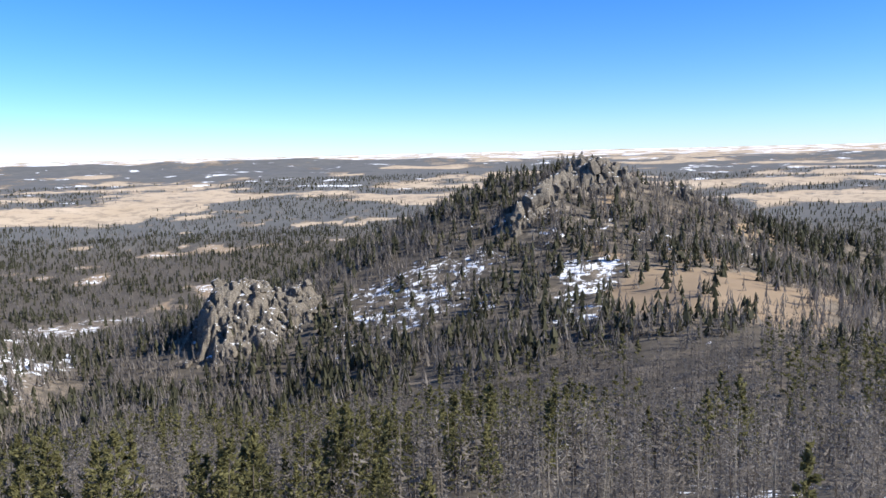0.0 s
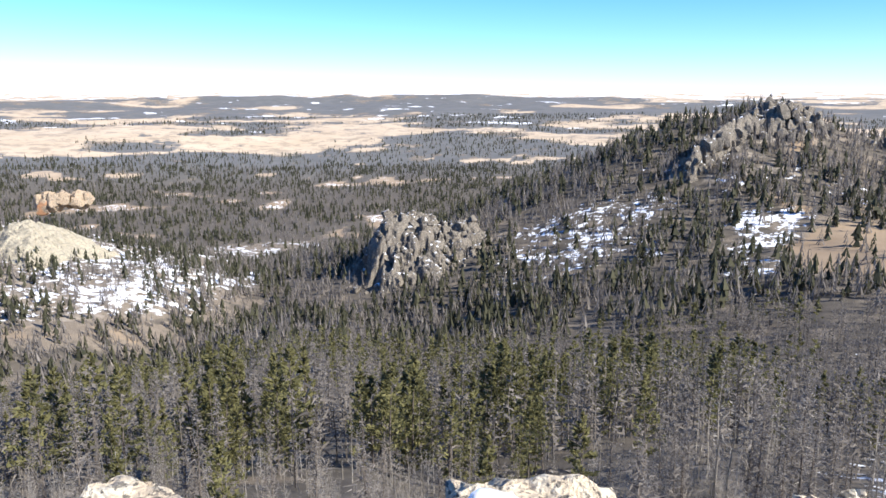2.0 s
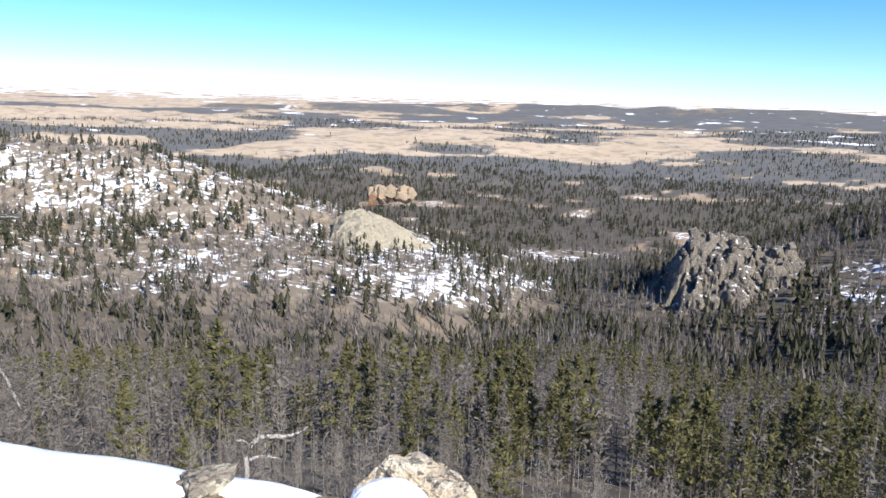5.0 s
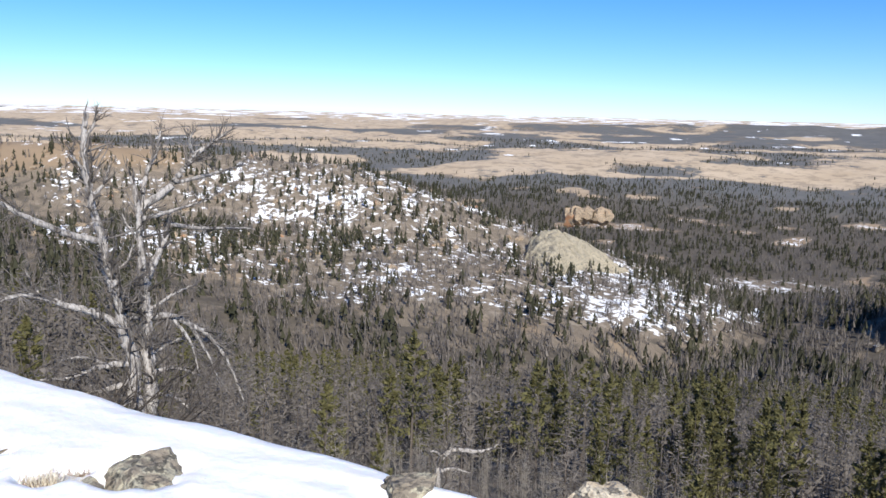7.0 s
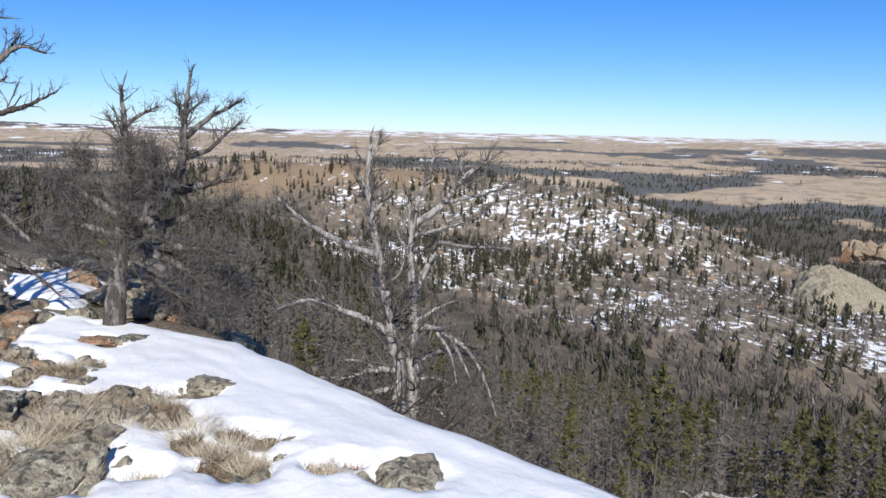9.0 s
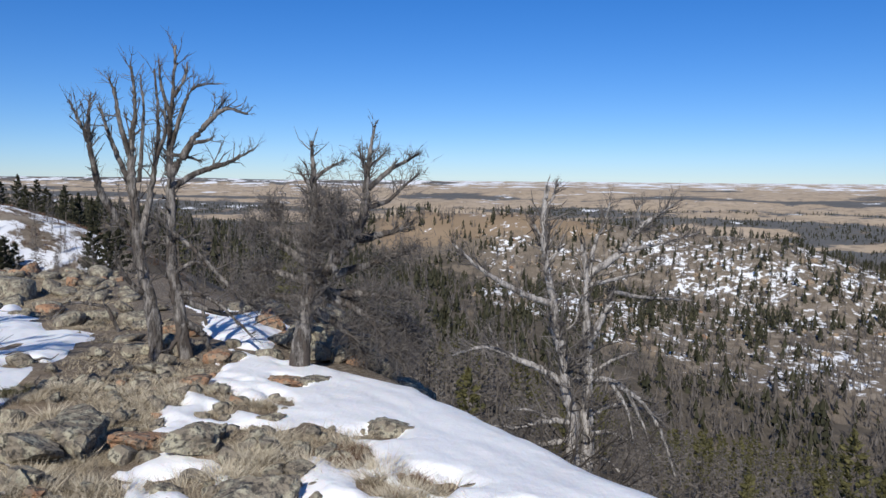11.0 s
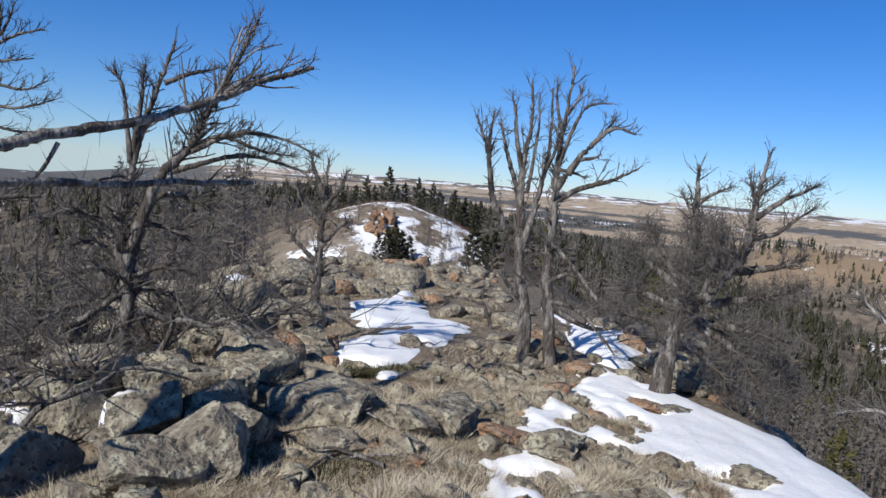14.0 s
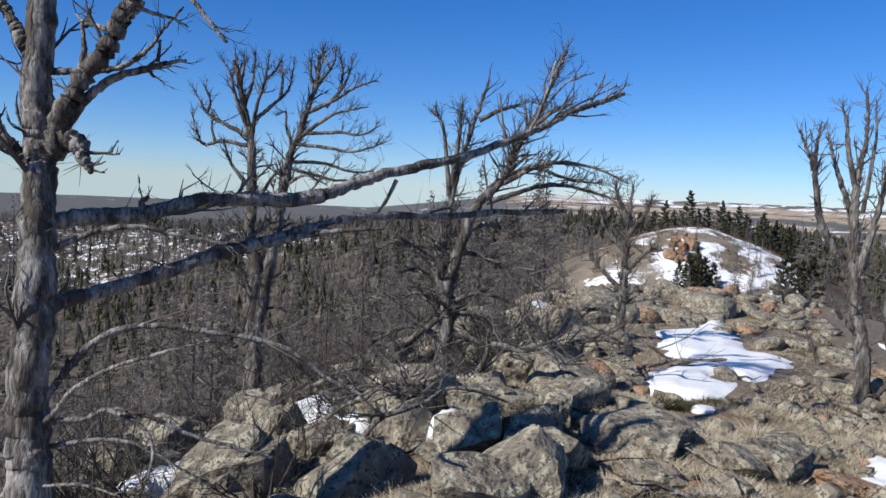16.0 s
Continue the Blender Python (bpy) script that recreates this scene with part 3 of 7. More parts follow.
def kind_at(x, y, g):
    """0 live pine, 1 grey dead pine, 2 aspen, by stands."""
    az, r = polar(x, y)
    green = vnoise(x, y, 40, 61, 2) + 0.42 * g.uniform(-1, 1, len(x))
    aspen = (0.85 * within(az, -20, 16, 4) * within(r, 30, 78, 8) + 0.8 * within(az, 20, 100, 9) * within(r, 12, 52, 10)
             + 0.7 * within(az, 138, 180, 4) * within(r, 12, 110, 12)) > g.uniform(0.35, 1.0, len(x))
    live = green > 0.66 + 0.08 * (1 - step(r, 100, 180)) + 0.08 * within(az, -20, 12, 5) - 0.16 * within(az, 84, 124, 8) * step(r, 230, 330) - 0.13 * within(az, 45, 92, 4) * step(r, 300, 330) - 0.11 * within(az, -20, 36, 3) * step(r, 235, 280) - 0.12 * step(r, 600, 700) + 0.06 * step(az, 135, 145)
    return np.where(aspen, 2, np.where(live, 0, 1))


def open_to_view(rows):
    """True where a treetop rises over the land between it and the ridge."""
    az, rr = np.arange(-16, 178.5, 0.5), np.geomspace(12, 2700, 190)
    A, R = np.meshgrid(np.radians(az), rr)
    rise = np.maximum.accumulate((height(-np.sin(A) * R, np.cos(A) * R) - 2.5) / R, 0)
    bearing, r = polar(rows[:, 0], rows[:, 1])
    i = np.clip(np.searchsorted(rr, r * 0.96) - 1, 0, len(rr) - 1)
    j = np.clip(((bearing + 16) / 0.5).astype(int), 0, len(az) - 1)
    return (rows[:, 2] + 11 - 1.0) / r > rise[i, j]


def forest():
    near, g = scatter(8, 118, -16, 178, 3.35, 11)
    behind, _ = scatter(16, 118, 137, 178, 3.4, 31)
    near = np.concatenate([near, behind])
    bearing, away = polar(near[:, 0], near[:, 1])
    near = near[(bearing > 78) | (away > 27)]
    # pale brush at the foot of the first slope
    az = np.r_[g.uniform(4, 80, 320), g.uniform(-15, 14, 130)]
    r = np.r_[g.uniform(30, 60, 320), g.uniform(44, 92, 130)]
    x, y = -np.sin(np.radians(az)) * r, np.cos(np.radians(az)) * r
    near = np.concatenate([near, np.stack([x, y, height(x, y), 0 * x, g.uniform(0, 6.28, 450)], -1)])
    kinds = kind_at(near[:, 0], near[:, 1], g)
    tall = np.select([kinds == 0, kinds == 1], [g.uniform(6.5, 12.0, len(near)), g.uniform(7.0, 11.5, len(near))], g.uniform(3.5, 6.5, len(near)))
    mid, g2 = scatter(118, 225, -16, 178, 3.4, 12)
    k2 = kind_at(mid[:, 0], mid[:, 1], g2)
    mid[:, 3] = g2.uniform(6.0, 11.0, len(mid))
    seen = open_to_view(mid)
    mid, k2 = mid[seen], k2[seen]
    near[:, 3] = tall
    bearing, away = polar(near[:, 0], near[:, 1])
    near[:, 3] *= np.where(bearing > 138, 0.88, np.where(bearing > 112, np.where(away < 72, 0.30, 0.62), 1.0))
    close = (away < 56) & (bearing < 112)
    kinds = np.where((bearing > 118) & (away < 64) & (kinds == 0), 1, kinds)
    brush = vnoise(near[:, 0], near[:, 1], 9, 63, 2) + 0.2 * g.uniform(-1, 1, len(near)) > 0.45
    kinds = np.where(close & brush, 2, np.where(close & (kinds == 2), 1, kinds))
    near[close, 3] = np.where(brush, g.uniform(2.2, 4.6, len(near)), g.uniform(4.2, 8.4, len(near)))[close]
    near[away < 20, 3] *= 0.6
    near[-450:, 3] = np.r_[g.uniform(2.4, 4.8, 320), g.uniform(5.0, 9.5, 130)]
    kinds[-450:] = np.r_[np.full(320, 2), np.where(g.uniform(0, 1, 130) < 0.45, 2, 1)]
    # pines on and behind the snowy knoll
    extra = []
    tops = ((129.8, 81, 1.8), (129.2, 83, 0.9), (128.2, 82, 2.9), (127.5, 83, 1.1), (126.9, 84, 1.4), (126.1, 83, 2.0), (125.5, 85, 1.0), (124.9, 83, 1.6), (124.2, 85, 0.8),
            (123.3, 83, 1.05), (130.6, 84, 0.7), (131.5, 86, 0.4), (122.5, 85, 0.3), (132.7, 88, 0.4), (121.6, 84, -0.2), (127.5, 66, -1.9), (126.8, 65, -2.5), (128.0, 67, -2.4), (127.9, 64, -2.3), (127.2, 64, -2.2), (128.5, 65, -2.9), (126.3, 66, -3.0), (121.6, 66, -1.6),
            (120.9, 64, -2.2), (120.2, 67, -2.0))
    for az, away, top in tops:
        x, y = -math.sin(radians(az)) * away, math.cos(radians(az)) * away
        z = float(height(x, y))
        extra.append((x, y, z, max(top - z, 1.2), g.uniform(0, 6.28)))
    n_live = len(extra)
    for _ in range(115):
        az, away = g.uniform(122, 141), g.uniform(46, 78)
        x, y = -math.sin(radians(az)) * away, math.cos(radians(az)) * away
        extra.append((x, y, float(height(x, y)), g.uniform(1.0, 2.8), g.uniform(0, 6.28)))
    near, kinds = np.concatenate([np.array(extra), near]), np.concatenate([np.where(np.arange(len(extra)) < n_live, 3, 1), kinds])
    r = np.hypot(near[:, 0], near[:, 1])
    r[:len(extra)] = 1.0
    order = np.argsort(r)
    near, kinds = near[order], kinds[order]
    makers = {0: pine_tree, 1: dead_pine, 2: aspen_tree, 3: knoll_pine}
    stock = {k: [makers[k](i) for i in range(5)] for k in makers}
    made = {0: 0, 1: 0, 2: 0, 3: 0}
    left = np.ones(len(near), bool)
    for i, (row, k) in enumerate(zip(near, kinds)):
        if made[k] >= 300:
            continue
        made[k] += 1
        left[i] = False
        src, h0 = stock[k][made[k] % 5]
        m = Matrix.LocRotScale(row[:3], Euler((rng.normal(0, 0.03), rng.normal(0, 0.03), row[4])), None) @ Matrix.Diagonal((*[row[3] / h0] * 3, 1))
        copy_thing(src, Matrix.Identity(4)).matrix_basis = m
    for k in stock:
        for src, _ in stock[k]:
            for o in (*src.children, src):
                bpy.data.objects.remove(o)
    rest = np.concatenate([near[left], mid])
    krest = np.concatenate([kinds[left], k2])
    for k, name, mat, label in ((0, "pine_woods", NEEDLES, "olive green lodgepole pines on the valley slope"),
                                (1, "dead_woods", GREY, "grey leafless dead pines among the green ones"),
                                (2, "aspen_woods", ASPEN, "pale bare aspens on the slope")):
        rows = rest[krest == k]
        if len(rows):
            v = [low_tree(("pine", "dead", "aspen")[k], 1.0) for _ in range(6)]
            planted(name, rows, k, mat, label, v)
    for r0, r1, gap, seed, many in ((225, 460, 3.9, 13, (3, 4)), (460, 800, 4.9, 14, (3, 4)), (800, 1500, 7.0, 15, (2, 4)), (1500, 2600, 11, 16, (2, 3))):
        rows, g = scatter(r0, r1, -14, 176, gap, seed)
        if r0 == 225:  # the eastern hill is thickly wooded
            more, _ = scatter(240, 480, -14, 34, 5.8, 23)
            rows, g = np.concatenate([rows, more]), np.random.default_rng(24)
        rows = rows[open_to_view(rows)]
        kk = kind_at(rows[:, 0], rows[:, 1], g)
        rows[:, 3] = g.uniform(3.8, 9.6, len(rows))
        bearing, away = polar(rows[:, 0], rows[:, 1])
        rows[:, 3] *= np.where((bearing > 50) & (bearing < 97) & (away > 318) & (away < 660), 0.85, 1.0)
        for k, name, mat in ((0, "distant_pines", DULL), (1, "distant_dead_pines", FAR_GREY)):
            part_rows = rows[(kk == 0) if k == 0 else (kk > 0)]
            if len(part_rows):
                planted(name, part_rows, k, mat, "dark pines scattered over far slopes" if k == 0 else "grey dead pines scattered over far slopes",
                        [far_tree("pine" if k == 0 else "dead", many) for _ in range(10)])


def tree_thing(name, label, stem_vf, crown_vf, stem_mat, crown_mat, crown_name):
    root = tagged(new(name), label, "tree", "trees on the slope")
    for part_name, (v, f), mat in (("trunk", stem_vf, stem_mat), (crown_name, crown_vf, crown_mat)):
        me = mesh_of(part_name, v, f)
        me.materials.append(mat)
        piece = new(part_name, me)
        piece.parent = root
        if part_name == crown_name:
            tagged(piece, kind="stuff")
    return root


def pine_tree(i):
    h = 10.0
    return tree_thing("pine_tree", "tall narrow olive green pine on the slope", stem(h, 0.12, 6), crown_of_pine(h, 920, 0.175 + 0.018 * i, 0.05 + 0.05 * i, 0.040),
                      TRUNK, NEEDLES, "crown"), h


def knoll_pine(i):
    h = 4.0
    return tree_thing("pine_tree", "short bushy dark green pine on the snowy knoll", stem(h, 0.06, 6), crown_of_pine(h, 800, 0.27 + 0.025 * i, 0.03, 0.075),
                      TRUNK, DULL, "crown"), h


def dead_pine(i):
    h = 9.0
    return tree_thing("dead_pine", "grey dead pine with bare fine branches", stem(h, 0.10, 6), twigs_of_dead(h, 520, 0.23, 0.04, 0.0062),
                      TRUNK, GREY, "bare_crown"), h


def aspen_tree(i):
    """One to three slim pale stems with upswept twigs."""
    h = 7.0
    stems, limbs = [], []
    for k in range(1 + i % 3):
        lean = rng.normal(0, 0.10, 2) if i % 3 else np.zeros(2)
        move = np.array([[1, 0, lean[0]], [0, 1, lean[1]], [0, 0, 1]])
        for bag, (v, f) in ((stems, stem(h * (1 - 0.12 * k), 0.05, 5, 0.95, 0.015)), (limbs, joined(bare_limbs(h, 8, 0.24, 0.018) + [twigs_of_dead(h, 110, 0.17, 0.06, 0.0048, 0.9)]))):
            bag.append((v @ move.T, f))
    return tree_thing("aspen_tree", "slender pale bare aspen with forked twigs", joined(stems), joined(limbs), ASPEN, ASPEN, "bare_crown"), h


forest()


# ---- stone ----
def granite(name, low, high, lichen, orange=0.0, size=1.0, vary=0.5, crust=0.0):
    """Weathered granite: grain, blotches of lichen, rust stains."""
    m = Nodes(name, 0.88, 0.2)
    at = m.place
    col = m.mix(m.noise(0.9 * size, 8, at, 0.65), low, high)
    col = m.mix(m.math("MULTIPLY", m.ramp(m.noise(0.10 * size, 5, at), (0.48, 0.0), (0.56, 1.0)), 0.75), col, lichen)
    col = m.mix(m.math("MULTIPLY", m.ramp(m.noise(0.05 * size, 4, at), (0.54, 0.0), (0.60, 1.0)), 0.8), col, (0.055, 0.05, 0.045))
    if orange:
        rust = m.ramp(m.math("ADD", m.noise(0.5 * size, 4, at), m.math("MULTIPLY", m.math("SUBTRACT", m.object, 0.5), vary)), (0.80 - orange, 0.0), (0.90 - orange, 1.0))
        col = m.mix(rust, col, m.mix(m.noise(0.08 * size, 4, at), (0.34, 0.165, 0.08), (0.45, 0.26, 0.15)))
    if crust:  # old snow left on the ledges
        ledge = m.math("MULTIPLY", m.ramp(m.axis(m.normal, 2), (0.74, 0.0), (0.86, 1.0)), m.ramp(m.noise(0.35 * size, 5, at), (1 - crust - 0.04, 0.0), (1 - crust + 0.04, 1.0)))
        col = m.mix(ledge, col, (0.80, 0.82, 0.85))
    m.bump(m.math("ADD", m.noise(0.06 * size, 8, at), m.math("MULTIPLY", m.noise(0.4 * size, 4, at), 2.0)), 1.0, 0.06 * size)
    return m.done(col)


STONE = granite("lichened_granite", (0.115, 0.098, 0.075), (0.36, 0.310, 0.240), (0.47, 0.44, 0.33), 0.02, vary=0.16)
RED_STONE = granite("rust_granite", (0.30, 0.165, 0.095), (0.47, 0.29, 0.18), (0.36, 0.30, 0.22), 0.12)
FAR_STONE = granite("cliff_granite", (0.045, 0.039, 0.033), (0.235, 0.198, 0.158), (0.25, 0.225, 0.18), 0.0, 7.0, crust=0.41)
PALE_STONE = granite("pale_slab", (0.30, 0.26, 0.185), (0.46, 0.405, 0.30), (0.37, 0.335, 0.25), 0.0, 9.0)
CREAM_STONE = granite("cream_granite", (0.36, 0.275, 0.18), (0.62, 0.53, 0.40), (0.60, 0.54, 0.42), 0.15, vary=0.2)
TAN_STONE = granite("tan_knob", (0.29, 0.215, 0.14), (0.44, 0.335, 0.23), (0.36, 0.30, 0.22), 0.1, 12.0)


def boulder_mesh(seed, level=3, cuts=9, rough=0.10, joint=0.0):
    """A block of granite with split faces and worn edges, about two metres across."""
    g = np.random.default_rng(seed)
    bm = bmesh.new()
    bmesh.ops.create_icosphere(bm, subdivisions=level, radius=1.25)
    v = np.array([x.co[:] for x in bm.verts])
    frame_of = np.linalg.qr(np.eye(3) + g.normal(0, 0.16, (3, 3)))[0]
    planes = [s * frame_of[k] + g.normal(0, 0.16, 3) for k in range(3) for s in (1, -1)]
    planes += list(g.normal(0, 1, (cuts, 3)))
    for i, n in enumerate(planes):
        n = unit(n)
        d = g.uniform(0.62, 0.86) if i < 6 else g.uniform(0.72, 1.0)
        over = np.maximum(v @ n - d, 0)
        v -= over[:, None] * n * 0.97
    off = g.uniform(0, 50, 3)
    for vert, c in zip(bm.verts, v):
        k = 1 + rough * noise.fractal(Vector(c * 1.7 + off), 0.8, 2.1, 4) - 0.5 * rough * abs(noise.noise(Vector(c * 4 + off)))
        if joint:
            near = noise.voronoi(Vector((c[0] * 1.1, c[1] * 1.1, c[2] * 1.9)) + Vector(off))[0]
            k -= joint * max(0.0, 1 - (near[1] - near[0]) / 0.16)
        vert.co = c * k
    me = bpy.data.meshes.new("boulder")
    bm.to_mesh(me)
    bm.free()
    for poly in me.polygons:
        poly.use_smooth = True
    me.set_sharp_from_angle(angle=radians(26))
    return me


BLOCKS = [boulder_mesh(100 + i, 3, 5, 0.085) for i in range(10)]
FINE_BLOCKS = [boulder_mesh(130 + i, 4, 7, 0.15, 0.12) for i in range(8)]
FAR_BLOCKS = [boulder_mesh(200 + i, 3, 7, 0.17) for i in range(8)]
TINY_BLOCKS = [boulder_mesh(170 + i, 1, 4, 0.09) for i in range(6)]
SMALL_BLOCKS = [boulder_mesh(150 + i, 2, 4, 0.09) for i in range(6)]


for stock, mat in ((BLOCKS, STONE), (FINE_BLOCKS, STONE), (FAR_BLOCKS, FAR_STONE)):
    for me in stock:
        me.materials.append(mat)
RED_BLOCKS = [me.copy() for me in FINE_BLOCKS[:3]]
TAN_BLOCKS = [me.copy() for me in FAR_BLOCKS[:5]]
CREAM_BLOCKS = [me.copy() for me in FINE_BLOCKS[4:8]]
SMALL_FAR = [me.copy() for me in SMALL_BLOCKS]
for me in SMALL_FAR:
    me.materials.append(FAR_STONE)
for stock, mat in ((CREAM_BLOCKS, CREAM_STONE), (RED_BLOCKS, RED_STONE), (TAN_BLOCKS, TAN_STONE)):
    for me in stock:
        me.materials[0] = mat


def crag(name, label, places, stock, seed):
    """A rock mass of many separate blocks: rows of place and half sizes."""
    g = np.random.default_rng(seed)
    base = np.mean([p for p, _ in places], 0)
    root = tagged(new(name), label, "rock outcrop")
    root.location = base
    for c, s in places:
        ob = new("block", stock[int(g.integers(len(stock)))])
        ob.parent = root
        ob.matrix_basis = Matrix.LocRotScale(Vector(c - base), Euler((g.normal(0, 0.22), g.normal(0, 0.22), g.uniform(0, 6.28))), Vector(s))
    return root


def jointed_mass(az, r, half, deep, roof, cell, seed, nu=230, nw=110, relief=2.6, stone=None, swelling=5.0):
    """A mass of granite split into rounded upright blocks: across and depth in metres, its roof as a function of both."""
    g = np.random.default_rng(seed)
    U, D = np.meshgrid(np.linspace(-half, half, nu), np.linspace(-deep, deep, nw))
    n = int(4 * half * deep / cell ** 2)
    su, sd, lift = g.uniform(-half, half, n), g.uniform(-deep, deep, n), g.uniform(-1, 1, n)
    wob_u, wob_d = U + 1.6 * (vnoise(U, D, 3.5, seed) - 0.5) * cell / 3, D + 1.6 * (vnoise(U, D, 3.5, seed + 5) - 0.5) * cell / 3
    best, second, owner = np.full(U.shape, 1e9), np.full(U.shape, 1e9), np.zeros(U.shape, int)
    for k in range(n):
        d = np.hypot(wob_u - su[k], (wob_d - sd[k]) * 0.8)
        nearer = d < best
        second = np.where(nearer, best, np.minimum(second, d))
        owner, best = np.where(nearer, k, owner), np.minimum(best, d)
    seam = np.clip((second - best) / (0.45 * cell), 0, 1)
    # smaller blocks within the large ones
    m2 = 5 * n
    tu, td, lift2 = g.uniform(-half, half, m2), g.uniform(-deep, deep, m2), g.uniform(-1, 1, m2)
    near, owner2 = np.full(U.shape, 1e9), np.zeros(U.shape, int)
    for k in range(m2):
        i0, i1 = np.searchsorted(U[0], (tu[k] - cell, tu[k] + cell))
        j0, j1 = np.searchsorted(D[:, 0], (td[k] - cell, td[k] + cell))
        d = np.hypot(wob_u[j0:j1, i0:i1] - tu[k], wob_d[j0:j1, i0:i1] - td[k])
        closer = d < near[j0:j1, i0:i1]
        owner2[j0:j1, i0:i1] = np.where(closer, k, owner2[j0:j1, i0:i1])
        near[j0:j1, i0:i1] = np.minimum(near[j0:j1, i0:i1], d)
    swell = swelling * (vnoise(U, D, 13, seed + 3, 2) - 0.5)
    Zr = roof(U, D) + swell + 0.55 * relief * lift2[owner2] + relief * lift[owner] - relief * 1.3 * (1 - np.sqrt(1 - (1 - seam) ** 2)) + 1.7 * (vnoise(U, D, 2.2, seed + 9, 3) - 0.5)
    side, ahead = aim(az - 90), aim(az)
    X, Y = ahead.x * (r + D) + side.x * U, ahead.y * (r + D) + side.y * U
    Z = np.maximum(Zr, height(X, Y) - 3)
    idx = np.arange(U.size).reshape(U.shape)
    quads = np.stack([idx[:-1, :-1], idx[:-1, 1:], idx[1:, 1:], idx[1:, :-1]], -1).reshape(-1, 4)
    bare = (Zr > height(X, Y) - 2.5).ravel()
    quads = quads[bare[quads].any(1)]
    used, inv = np.unique(quads, return_inverse=True)
    me = mesh_of("rock_mass", np.stack([X, Y, Z], -1).reshape(-1, 3)[used], inv.reshape(-1, 4), True)
    me.materials.append(stone or FAR_STONE)
    # places on its open faces for loose blocks
    seen = np.flatnonzero(bare & (Zr > height(X, Y) - 1.0).ravel())
    pick = g.choice(seen, 120, replace=False)
    return me, np.stack([X.ravel()[pick], Y.ravel()[pick], Z.ravel()[pick]], -1)


def outcrop_roof(u, d):
    """High plateau with a steep flank on one side, stepping down in front."""
    top = -60.5 + 0.0 * u - 0.10 * np.maximum(u - 6, 0) - 1.55 * np.maximum(-u - 20, 0)
    return top - 0.80 * np.maximum(-d - 6, 0) - 0.5 * np.maximum(d - 6, 0) - 1.0 * np.maximum(u - 24, 0)


def cliff_roof(u, d):
    """A crest that climbs to the hill's top and runs out towards the valley, steep on its sunny side."""
    top = np.interp(u, [-56, -50, -42, -37, -32, -22, -12, -4, 6, 14, 22, 32], [-80, -62, -49, -37, -26, -18, -12, -7, -4, -6, -12, -24])
    s = d - 1.55 * np.minimum(u + 4, 0)
    return top - 0.95 * np.maximum(-s - 7, 0) - 0.30 * np.maximum(s - 2, 0)


def slab_roof(u, d):
    """A smooth tilted slab, high at one end and running down to the other and to the front."""
    top = np.interp(u, [-38, -31, -25, -15, -4, 8, 27, 39], [-84, -70, -65.5, -63, -66.5, -73, -86, -100])
    lane = (u * 0.9 + d * 0.6) / 6.5 + 1.2 * (vnoise(u, d, 14, 91) - 0.5)
    top = top - 1.1 * np.maximum(0, 1 - 5 * abs(lane - np.round(lane)))
    return top - 0.24 * np.maximum(20 - d, 0) - 0.7 * np.maximum(d - 20, 0)


